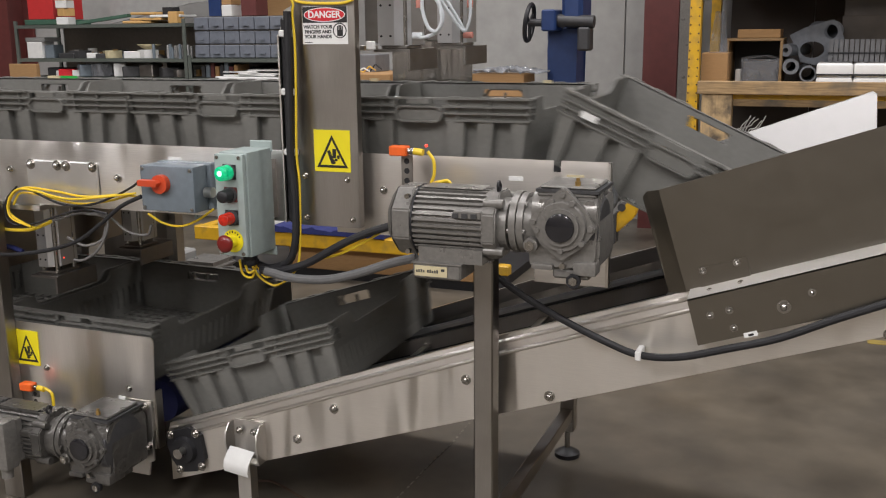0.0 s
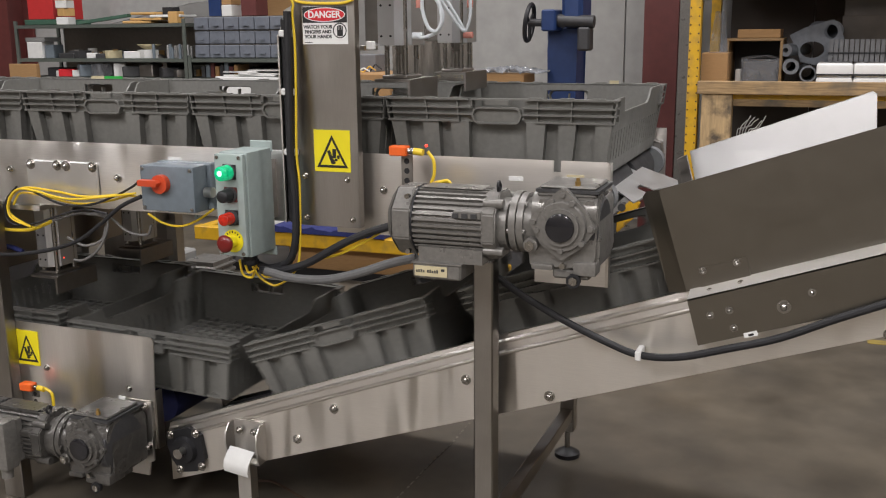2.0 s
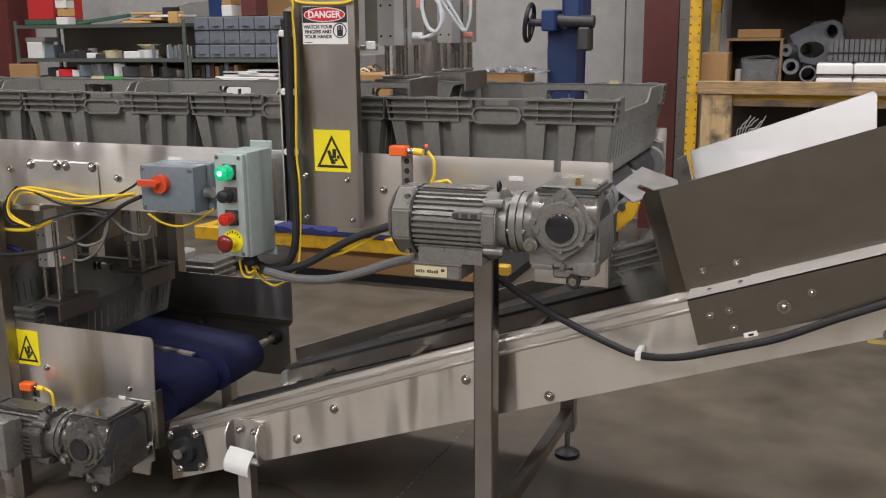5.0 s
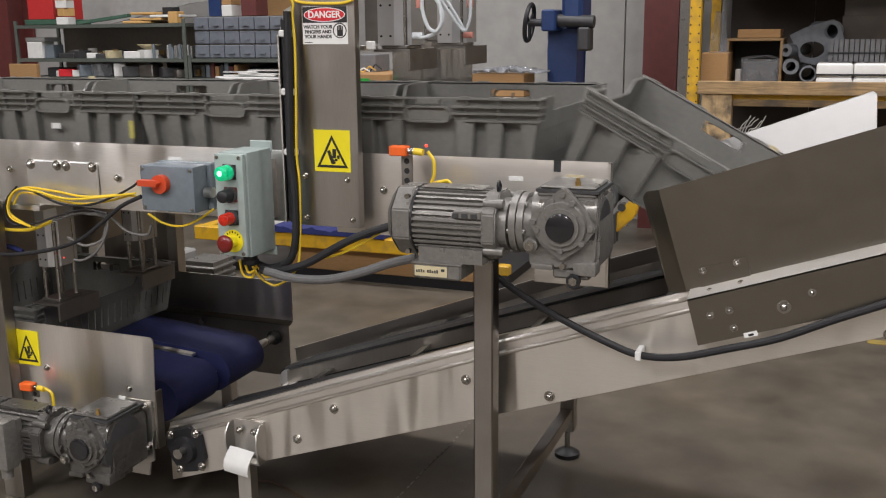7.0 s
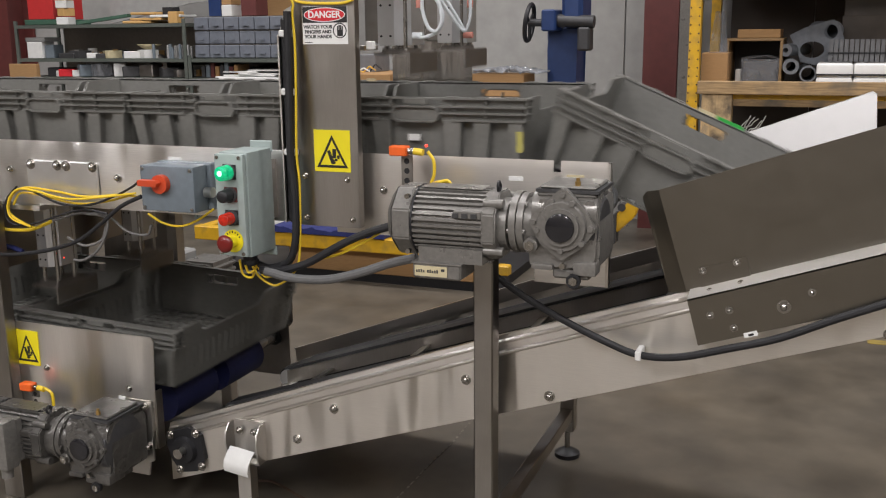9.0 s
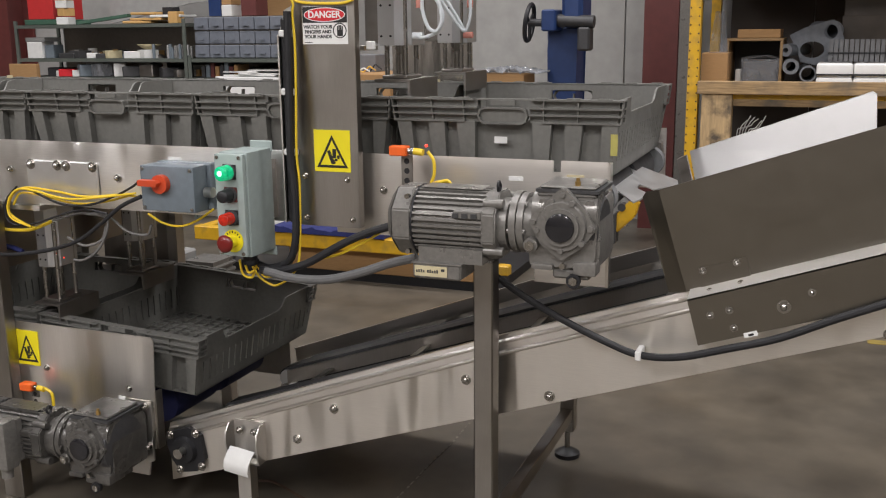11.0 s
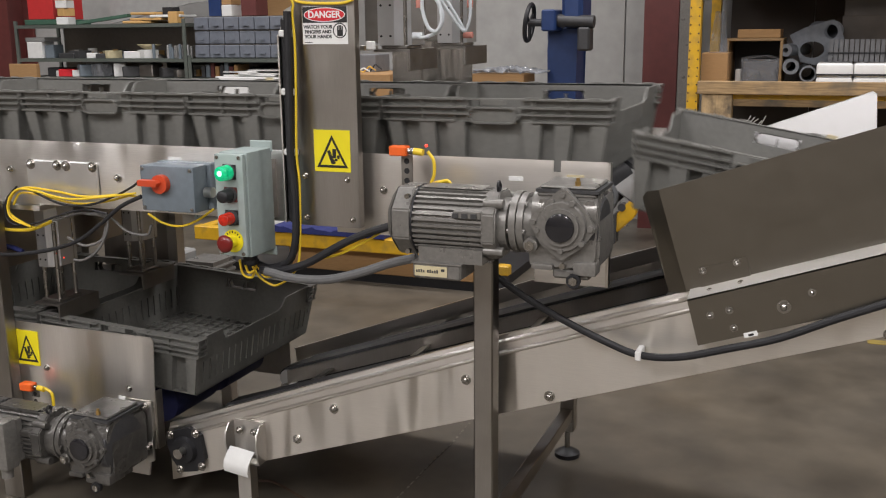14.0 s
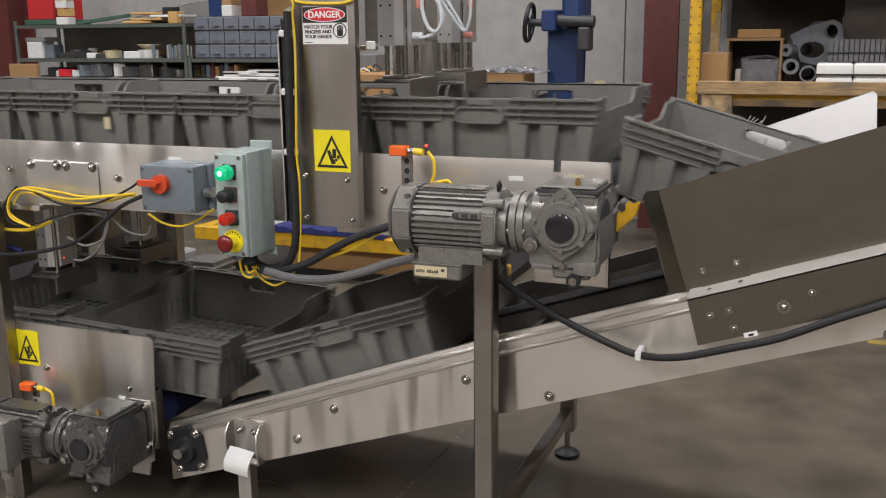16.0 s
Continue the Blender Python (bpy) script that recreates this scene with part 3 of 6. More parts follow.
for ya, yb, xs in ((0.14, 0.185, -1.03), (0.43, 0.475, -1.03)):
    b = bmesh.new()
    r = 0.033
    tail = [(xs + r * math.cos(a), on_slope(xs) - r + r * math.sin(a)) for a in (radians(90 + SLOPE + 180 * k / 10) for k in range(11))]
    prism(b, [(X_TOP, on_slope(X_TOP)), *tail, (X_TOP, on_slope(X_TOP, -2 * r))], ya, yb)
    part("belt", b, BELT_K, climb)
    for yy in (ya - 0.012, yb + 0.002):
        b = bmesh.new()
        prism(b, [(xs, on_slope(xs, -0.006)), (X_TOP, on_slope(X_TOP, -0.006)), (X_TOP, on_slope(X_TOP, -0.046)), (xs, on_slope(xs, -0.046))], yy, yy + 0.010)
        part("belt_rail", b, STEEL_V_DARK, climb)
    b = bmesh.new()
    cyl(b, (xs, ya - 0.008, on_slope(xs) - r), (xs, yb + 0.008, on_slope(xs) - r), r * 0.85)
    part("pulley", b, ALU, climb)
for y0, y1, d in ((0.492, 0.555, -0.010), (0.560, 0.632, -0.020)):
    b = bmesh.new()
    prism(b, [(-1.06, on_slope(-1.06, d)), (X_TOP, on_slope(X_TOP, d)), (X_TOP, on_slope(X_TOP, d - 0.012)), (-1.06, on_slope(-1.06, d - 0.012))], y0, y1)
    part("wear_strip", b, BELT_K, climb, "black plastic wear strip")
# Dark pan added to stand for the shade between the side plates.
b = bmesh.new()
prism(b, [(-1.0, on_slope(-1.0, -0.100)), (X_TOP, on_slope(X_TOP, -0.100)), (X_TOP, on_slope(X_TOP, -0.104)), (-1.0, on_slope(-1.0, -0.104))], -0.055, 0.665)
part("gap_shade_tray", b, STEEL_DARK, climb)
for x in (-0.90, -0.60, -0.27, 0.06, 0.42, 0.80, 1.20):
    b = bmesh.new()
    prism(b, [(x, on_slope(x, -0.030)), (x + 0.024, on_slope(x + 0.024, -0.030)), (x + 0.024, on_slope(x + 0.024, -0.036)), (x, on_slope(x, -0.036))], -0.055, 0.128)
    prism(b, [(x, on_slope(x, -0.030)), (x + 0.024, on_slope(x + 0.024, -0.030)), (x + 0.024, on_slope(x + 0.024, -0.036)), (x, on_slope(x, -0.036))], 0.198, 0.417)
    part("cross_tie", b, STEEL_V, climb)
b = bmesh.new()
cyl(b, (-1.035, -0.06, 0.186), (-1.035, 0.68, 0.186), 0.016)
part("tail_shaft", b, BOLT, climb)
# splice upright seam
b = bmesh.new()
prism(b, [(-0.236, on_slope(-0.236, -0.12)), (-0.228, on_slope(-0.228, -0.12)), (-0.228, on_slope(-0.228, 0.03)), (-0.236, on_slope(-0.236, 0.03))], -0.075, -0.062)
part("splice_edge", b, STEEL_DARK, climb)
for x, z in ((-0.62, 0.361), (-0.297, 0.472), (-0.112, 0.459), (-0.72, 0.272), (-0.905, 0.278), (0.52, 0.66)):
    bolt_on(climb, x, -0.062, z, 0.0085)
# bearing block
b = bmesh.new()
prism(b, [(-1.075 + 0.0, 0.175), (-1.05, 0.14), (-1.0, 0.15), (-0.975, 0.185), (-0.985, 0.245), (-1.02, 0.262), (-1.07, 0.245), (-1.085, 0.21)], -0.075, -0.062)
cyl(b, (-1.032, -0.072, 0.203), (-1.032, -0.087, 0.203), 0.036, 24, 0.031)
bearing = part("bearing_block", b, BLACK, climb, "black flanged bearing block")
b = bmesh.new()
cyl(b, (-1.032, -0.085, 0.203), (-1.032, -0.106, 0.203), 0.013, 16)
part("shaft_end", b, BOLT, bearing)
for x, z in ((-1.072, 0.236), (-0.998, 0.25), (-1.05, 0.148), (-0.985, 0.165)):
    bolt_on(bearing, x, -0.075, z, 0.008)
# guards
guard = [(0.098, 0.905), (2.0, 0.905 + 1.90 * tan_s), (2.0, 0.71 + 1.84 * tan_s), (0.158, 0.71)]
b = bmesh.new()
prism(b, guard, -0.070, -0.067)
part("near_guard", b, STEEL_GUARD, climb, "stainless side guard panel in a darkened tone")
b = bmesh.new()
face = [b.verts.new(p) for p in ((0.098, -0.070, 0.905), (0.158, -0.070, 0.71), (0.122, -0.048, 0.70), (0.064, -0.048, 0.886), (0.072, -0.052, 0.898))]
back = [b.verts.new(v.co + Vector((0.002, 0.003, 0))) for v in face]
b.faces.new(face)
b.faces.new(back[::-1])
for i in range(5):
    b.faces.new((face[i], back[i], back[(i + 1) % 5], face[(i + 1) % 5]))
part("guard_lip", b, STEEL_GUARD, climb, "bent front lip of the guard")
# Outward lean set so this panel mirrors the overhead lamps.
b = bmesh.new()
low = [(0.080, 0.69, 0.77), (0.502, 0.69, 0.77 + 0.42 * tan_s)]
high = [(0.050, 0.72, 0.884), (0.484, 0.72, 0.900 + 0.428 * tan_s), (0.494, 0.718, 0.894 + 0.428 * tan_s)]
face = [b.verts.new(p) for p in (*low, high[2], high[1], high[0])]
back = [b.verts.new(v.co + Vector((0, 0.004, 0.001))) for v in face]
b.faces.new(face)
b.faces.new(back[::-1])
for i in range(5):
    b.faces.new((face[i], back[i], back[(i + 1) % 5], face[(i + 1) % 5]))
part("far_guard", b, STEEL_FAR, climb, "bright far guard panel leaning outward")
# Same sheet bent back; the darker look of its angle is in the colour.
b = bmesh.new()
prism(b, [(0.024, 0.868), (0.048, 0.880), (0.078, 0.77), (0.05, 0.76)], 0.670, 0.689)
part("guard_return", b, STEEL_DARK, climb)
# angle ledge under the guard
b = bmesh.new()
xl, xr = 0.165, 2.0
zl = 0.706
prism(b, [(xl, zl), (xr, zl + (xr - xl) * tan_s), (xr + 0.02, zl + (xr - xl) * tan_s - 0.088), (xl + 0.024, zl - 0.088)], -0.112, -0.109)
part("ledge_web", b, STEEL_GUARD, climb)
# Light falling on the ledge's top is put into this paler metal.
b = bmesh.new()
vs = [b.verts.new(p) for p in ((xl, -0.112, zl), (xr, -0.112, zl + (xr - xl) * tan_s), (xr, -0.070, zl + 0.010 + (xr - xl) * tan_s), (xl, -0.070, zl + 0.010))]
vs2 = [b.verts.new(v.co + Vector((0, 0, -0.003))) for v in vs]
b.faces.new(vs)
b.faces.new(vs2[::-1])
for i in range(4):
    b.faces.new((vs[i], vs2[i], vs2[(i + 1) % 4], vs[(i + 1) % 4]))
part("ledge_top", b, ALU, climb, "bent ledge top, toned pale as lit from above")
b = bmesh.new()
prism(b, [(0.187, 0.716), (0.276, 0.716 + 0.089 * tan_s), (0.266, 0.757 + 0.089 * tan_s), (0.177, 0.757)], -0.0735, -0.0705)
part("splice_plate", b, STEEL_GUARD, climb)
for x, y, z in ((0.187, -0.0735, 0.755), (0.248, -0.0735, 0.776), (0.204, -0.088, 0.719), (0.259, -0.088, 0.739), (0.209, -0.1125, 0.680), (0.243, -0.1125, 0.693), (0.253, -0.1125, 0.660), (0.338, -0.1125, 0.709), (0.384, -0.1125, 0.740)):
    bolt_on(climb, x, y, z, 0.0095 if x == 0.338 else 0.0055)
b = bmesh.new()
box(b, 0.271, 0.296, -0.1138, -0.1122, 0.646, 0.655, m=Matrix.Translation((0.283, 0, 0.65)) @ Matrix.Rotation(radians(-SLOPE), 4, "Y") @ Matrix.Translation((-0.283, 0, -0.65)))
tagob = part("sticker", b, SIGN_W, climb, "small white sticker")
b = bmesh.new()
box(b, 0.279, 0.289, -0.1143, -0.1138, 0.648, 0.652, m=Matrix.Translation((0.283, 0, 0.65)) @ Matrix.Rotation(radians(-SLOPE), 4, "Y") @ Matrix.Translation((-0.283, 0, -0.65)))
part("print_mark", b, SIGN_K, tagob)
# tag bracket
brk = bmesh.new()
box(brk, -0.890, -0.808, -0.068, -0.062, 0.215, 0.302)
for x in (-0.894, -0.810):
    prism(brk, [(-0.062, 0.205), (-0.062, 0.292), (-0.070, 0.300), (-0.086, 0.299), (-0.102, 0.282), (-0.106, 0.255), (-0.098, 0.205)], x, x + 0.004, "x")
box(brk, -0.890, -0.810, -0.098, -0.068, 0.205, 0.209)
box(brk, -0.868, -0.833, -0.096, -0.066, 0.0, 0.205)
stand = part("support_bracket", brk, STEEL_V, climb, "folded channel bracket on a short leg")
b = bmesh.new()
prism(b, [(-0.099, 0.242), (-0.110, 0.236), (-0.125, 0.216), (-0.126, 0.200), (-0.121, 0.188), (-0.122, 0.187), (-0.1275, 0.200), (-0.1265, 0.217), (-0.1115, 0.237), (-0.100, 0.2435)], -0.033, 0.033, "x")
bmesh.ops.transform(b, matrix=Matrix.Translation((-0.852, 0, 0)) @ Matrix.Translation((0, -0.105, 0.21)) @ Matrix.Rotation(radians(7), 4, "Y") @ Matrix.Translation((0, 0.105, -0.21)), verts=b.verts)
part("tag", b, PAPER, stand, "curled white paper tag")
for x in (-0.87, -0.83):
    bolt_on(stand, x, -0.075, 0.278, 0.007)
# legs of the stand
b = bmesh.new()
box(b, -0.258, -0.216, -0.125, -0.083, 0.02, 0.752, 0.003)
part("stand_post", b, STEEL_V_DARK, climb, "square stainless post")
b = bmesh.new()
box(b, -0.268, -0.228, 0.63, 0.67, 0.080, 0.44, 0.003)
part("stand_post", b, STEEL_V_DARK, climb)
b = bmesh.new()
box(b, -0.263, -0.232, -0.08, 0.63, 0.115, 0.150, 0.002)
part("cross_bar", b, STEEL_V_DARK, climb)
for y in (-0.102, 0.65):
    b = bmesh.new()
    cyl(b, (-0.25, y, 0.0), (-0.25, y, 0.012), 0.036, 24)
    cyl(b, (-0.25, y, 0.012), (-0.25, y, 0.026), 0.034, 24, 0.012)
    foot = part("foot", b, BLACK, climb, "black rubber levelling foot")
    b = bmesh.new()
    cyl(b, (-0.25, y, 0.022), (-0.25, y, 0.085 if y > 0 else 0.03), 0.008, 12)
    part("spindle", b, BOLT, foot)
for x in (1.6,):
    for y in (-0.03, 0.65):
        b = bmesh.new()
        box(b, x - 0.02, x + 0.02, y - 0.02, y + 0.02, 0.0, on_slope(x, -0.1), 0.003)
        part("stand_post", b, STEEL_V, climb)

outfeed = thing("outfeed_conveyor", "level stainless conveyor carrying totes onward", "conveyor")
ZO = on_slope(X_TOP)
b = bmesh.new()
box(b, X_TOP + 0.02, 12.4, 0.05, 0.57, ZO - 0.07, ZO - 0.002)
part("belt", b, BELT_K, outfeed)
for y0, y1 in ((-0.062, -0.059), (0.679, 0.682)):
    b = bmesh.new()
    box(b, X_TOP + 0.02, 12.4, y0, y1, ZO - 0.14, ZO + 0.03)
    part("side_plate", b, STEEL, outfeed)
for x in (2.6, 5.0, 7.5, 10.0, 12.2):
    for y in (-0.03, 0.65):
        b = bmesh.new()
        box(b, x - 0.02, x + 0.02, y - 0.02, y + 0.02, 0.0, ZO - 0.07, 0.003)
        part("leg", b, STEEL_V, outfeed)

# ---- lower conveyor ----
lower = thing("lower_conveyor", "low stainless conveyor with blue belts", "conveyor")
b = bmesh.new()
prism(b, [(-9.0, 0.19), (-1.12, 0.19), (-1.105, 0.47), (-1.108, 0.478), (-1.115, 0.482), (-9.0, 0.482)], -0.073, -0.070)
part("side_plate", b, STEEL_PLATE, lower)
b = bmesh.new()
box(b, -1.118, -1.112, -0.070, -0.045, 0.19, 0.34)
part("plate_return", b, STEEL_V, lower)
b = bmesh.new()
prism(b, [(-9.0, 0.300), (-1.165, 0.300), (-1.165, 0.430), (-9.0, 0.430)], 0.691, 0.694)
part("side_plate", b, STEEL_PLATE, lower)
# Darkened stainless again, to hold down glare on this upward face.
b = bmesh.new()
prism(b, [(0.691, 0.302), (0.672, 0.294), (0.672, 0.290), (0.691, 0.298)], -9.0, -1.165, "x")
part("guide_ledge", b, STEEL_GUARD, lower)
# Dull steel here puts the dark this plate mirrors into its colour.
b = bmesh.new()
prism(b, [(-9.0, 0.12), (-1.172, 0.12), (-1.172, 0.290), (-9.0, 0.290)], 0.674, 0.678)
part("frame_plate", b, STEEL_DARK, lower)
b = bmesh.new()
cyl(b, (-1.222, 0.672, 0.247), (-1.222, 0.662, 0.247), 0.024, 24)
part("shaft_bearing", b, BLACK, lower, "black flanged shaft bearing")
XR, ZR = -1.222, LB - 0.024
loopb = [(-9.0, LB), (-1.56, LB), (XR, ZR)] + [(XR + 0.058 * math.sin(math.pi * k / n), ZR - 0.058 + 0.058 * math.cos(math.pi * k / n)) for k in range(1, n)] + [(XR, ZR - 0.116), (-9.0, ZR - 0.116)]
for ya, yb in ((0.08, 0.27), (0.325, 0.51)):
    b = bmesh.new()
    prism(b, loopb, ya, yb)
    part("belt", b, BELT_B, lower, "dark blue conveyor belt")
b = bmesh.new()
box(b, -9.0, -1.56, 0.295, 0.315, LB - 0.008, LB - 0.002)
prism(b, [(-1.56, LB - 0.002), (XR - 0.04, ZR + 0.002), (XR - 0.04, ZR - 0.006), (-1.56, LB - 0.008)], 0.288, 0.306)
part("slide_strip", b, STEEL, lower)
b = bmesh.new()
cyl(b, (XR, -0.07, ZR - 0.058), (XR, 0.69, ZR - 0.058), 0.014)
part("drive_shaft", b, BOLT, lower)
for x in (-2.4, -4.5, -6.5, -8.8):
    for y in (-0.04, 0.66):
        b = bmesh.new()
        box(b, x - 0.02, x + 0.02, y - 0.02, y + 0.02, 0.0, 0.25, 0.003)
        part("leg", b, STEEL_V, lower)
for y in (0.12, 0.66):
    b = bmesh.new()
    box(b, -1.42, -1.38, y - 0.02, y + 0.02, 0.0, 0.25, 0.003)
    part("leg", b, STEEL_V, lower)
for x, z in ((-1.446, 0.365), (-1.187, 0.342)):
    bolt_on(lower, x, -0.073, z, 0.006)
b = bmesh.new()
box(b, -1.222, -1.200, -0.0745, -0.0732, 0.308, 0.318)
part("sticker", b, SIGN_W, lower, "small white sticker")
bolt_on(lower, -1.50, 0.674, 0.270, 0.009)
b = bmesh.new()
box(b, -1.60, -1.535, -0.11, -0.074, 0.0, 0.80, 0.002)
part("corner_post", b, STEEL_V_DARK, lower)

# ---- clamps over the belts ----
UPPER_PADS, LOWER_PADS = [], []


def clamp(x, y, z, top, pads, bar=0.10, half=0.034, deep=0.05, drop=0.072):
    """A guided air cylinder that hangs head-down and presses a bar into the tote; z is the body's underside."""
    root = thing("clamp_cylinder", "guided air cylinder hanging over the belt", "air cylinder", (x, y, z), group="clamps over the belts")
    b = bmesh.new()
    prism(b, [(-half, -deep), (half * 0.15, -deep), (half, -deep * 0.45), (half, deep), (-half, deep)], 0.0, top, "z")
    body = part("body", b, ALU, root)
    b = bmesh.new()
    box(b, -half - 0.041 if top > 0.3 else -half - 0.016, -half - 0.002, -0.03, 0.06 if top > 0.3 else 0.03, 0.004, top, 0.003)
    part("side_block", b, STEEL_DARK, root)
    for dx in (-half * 0.75, -half * 0.1):
        for dz in (0.02, 0.085):
            b = bmesh.new()
            cyl(b, (dx, 0.0005 - deep, dz), (dx, -0.0015 - deep, dz), 0.0026, 10)
            part("screw_hole", b, BLACK, body)
    b = bmesh.new()
    prism(b, [(-0.04, 0.0), (0.045, 0.0), (0.045, -0.006), (-0.04, -0.006)], -0.06, bar)
    prism(b, [(0.039, -0.006), (0.045, -0.006), (0.045, -0.046), (0.039, -0.046)], -0.06, bar)
    bmesh.ops.translate(b, verts=b.verts, vec=(0, 0, -drop))
    pad = part("press_bar", b, STEEL_DARK, root, "folded steel press bar")
    for dx, dy in ((-0.022, -0.03), (0.022, -0.03), (0.0, 0.0), (-0.022, 0.03), (0.022, 0.03)):
        b = bmesh.new()
        cyl(b, (dx, dy, -drop - 0.003), (dx, dy, min(top, 0.12)), 0.0055 if dx else 0.009, 12)
        part("rod", b, BOLT, pad)
    b = bmesh.new()
    box(b, -0.03, 0.03, -0.042, 0.042, -drop, 0.008 - drop, 0.002)
    part("rod_plate", b, STEEL_DARK, pad)
    pads.append(pad)
    return root


for y in (0.10, 0.45):
    clamp(-0.505, y, 1.174, 0.42, UPPER_PADS)
for y in (0.06, 0.40):
    clamp(-1.50, y, 0.607, 0.178, LOWER_PADS, 0.09, 0.027, 0.042, 0.094)

gantry = thing("clamp_gantry", "stainless gantry that carries the clamps over the upper belt", "gantry")
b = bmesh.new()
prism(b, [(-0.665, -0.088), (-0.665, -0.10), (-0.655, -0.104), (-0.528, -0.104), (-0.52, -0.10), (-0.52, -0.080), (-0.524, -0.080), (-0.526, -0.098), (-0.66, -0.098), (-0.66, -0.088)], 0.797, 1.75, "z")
part("near_upright", b, STEEL_V_DARK, gantry)
b = bmesh.new()
prism(b, [(-0.80, 0.70), (-0.556, 0.70), (-0.556, 0.706), (-0.80, 0.706)], 0.80, 1.75, "z")
part("far_upright", b, STEEL_MIRROR, gantry)
b = bmesh.new()
box(b, -0.64, -0.40, -0.10, 0.706, 1.594, 1.70, 0.003)
part("cross_beam", b, STEEL, gantry)
b = bmesh.new()
box(b, -0.695, -0.668, -0.100, -0.075, 0.80, 1.235, 0.004)
part("cable_duct", b, BLACK, gantry, "black rubber cable duct")
b = bmesh.new()
prism(b, [(-0.70, 1.20), (-0.685, 1.25), (-0.66, 1.262), (-0.66, 1.20)], -0.096, -0.092)
part("duct_end", b, STEEL_V, gantry)
b = bmesh.new()
box(b, -0.7005, -0.6965, -0.104, -0.07, 0.80, 1.20)
part("duct_edge", b, STEEL_V, gantry)
for z in (1.202, 1.082, 0.955):
    b = bmesh.new()
    box(b, -0.690, -0.658, -0.116, -0.104, z - 0.007, z + 0.007, 0.002)
    part("cable_clip", b, PAPER, gantry, "white plastic cable clip")
for x, z in ((-0.645, 0.815), (-0.535, 0.815), (-0.645, 0.905), (-0.545, 0.90)):
    bolt_on(gantry, x, -0.104, z, 0.005)
b = bmesh.new()
box(b, -0.60, -0.53, -0.04, 0.03, 1.165, 1.175)
box(b, -0.58, -0.55, -0.045, -0.04, 1.165, 1.195)
part("hose_bracket", b, STEEL, gantry)
X0, X1, Z0, Z1 = (-0.517, -0.499, 1.167, 1.185)
b = bmesh.new()
box(b, X0, X1, -0.058, -0.046, Z0, Z1, 0.002)
part("hose_fitting", b, PAPER, gantry, "white plastic hose fitting")

low_gantry = thing("lower_clamp_frame", "folded steel frame holding the lower clamps", "frame")
b = bmesh.new()
box(b, -1.90, -1.632, 0.70, 0.706, 0.30, 0.80)
part("far_plate", b, STEEL_V_DARK, low_gantry)
b = bmesh.new()
box(b, -1.632, -1.595, 0.695, 0.735, 0.0, 0.80)
part("far_post", b, STEEL_V, low_gantry)
b = bmesh.new()
box(b, -1.72, -1.43, -0.06, 0.70, 0.775, 0.787)
part("cross_beam", b, STEEL, low_gantry)
b = bmesh.new()
box(b, -1.72, -1.62, -0.06, 0.70, 0.60, 0.775)
part("back_sheet", b, STEEL_V_DARK, low_gantry)

# ---- signs ----


def triangle_sign(x0, x1, z0, z1, y, facing):
    root = thing("warning_sign", "yellow crush-hazard sticker with a black triangle", "sign", group="crush warnings")
    b = bmesh.new()
    box(b, x0, x1, y - 0.0012, y, z0, z1)
    part("backing", b, SIGN_Y, root)
    cx, w, h = (x0 + x1) / 2, x1 - x0, z1 - z0
    out = [(cx - 0.43 * w, z0 + 0.10 * h), (cx + 0.43 * w, z0 + 0.10 * h), (cx, z0 + 0.88 * h)]
    inn = [(cx - 0.33 * w, z0 + 0.16 * h), (cx + 0.33 * w, z0 + 0.16 * h), (cx, z0 + 0.76 * h)]
    b = bmesh.new()
    for i in range(3):
        j = (i + 1) % 3
        prism(b, [out[i], out[j], inn[j], inn[i]], y - 0.0020, y - 0.0012)
    part("triangle", b, SIGN_K, root)
    b = bmesh.new()
    k = facing
    shapes = (((0.01, 0.33), (0.11, 0.33), (0.11, 0.55), (0.01, 0.55)), ((-0.14, 0.50), (-0.06, 0.515), (-0.01, 0.40), (0.03, 0.31), (0.10, 0.22), (0.06, 0.19), (-0.02, 0.18), (-0.08, 0.33)),
              ((0.06, 0.27), (0.13, 0.25), (0.16, 0.29), (0.12, 0.32), (0.07, 0.315)), ((0.14, 0.32), (0.20, 0.30), (0.21, 0.38), (0.16, 0.41), (0.13, 0.38)))
    for sh in shapes:
        prism(b, [(cx + k * u * w, z0 + v * h) for u, v in sh], y - 0.0020, y - 0.0012)
    part("pictogram", b, SIGN_K, root)
    return root


triangle_sign(-0.621, -0.536, 0.916, 1.004, -0.1045, 1)
triangle_sign(*(-1.542, -1.466, 0.367, 0.46), -0.0735, 1)
danger = thing("danger_sign", "white danger sticker with red heading and a hand pictogram", "sign")
X0, X1, Z0, Z1 = -0.637, -0.533, 1.180, 1.256
b = bmesh.new()
box(b, X0, X1, -0.1058, -0.1045, Z0, Z1)
part("backing", b, SIGN_W, danger)
b = bmesh.new()
box(b, X0 + 0.001, X1 - 0.001, -0.1064, -0.1058, Z1 - 0.033, Z1 - 0.001)
part("heading_panel", b, SIGN_K, danger)
b = bmesh.new()
bmesh.ops.create_cone(b, cap_ends=True, segments=40, radius1=1, radius2=1, depth=1, matrix=Matrix.Translation(((X0 + X1) / 2, -0.1067, Z1 - 0.017)) @ Matrix.Rotation(radians(90), 4, "X") @ Matrix.Diagonal((0.0475, 0.0145, 0.0006, 1)))
part("heading_rim", b, SIGN_W, danger)
b = bmesh.new()
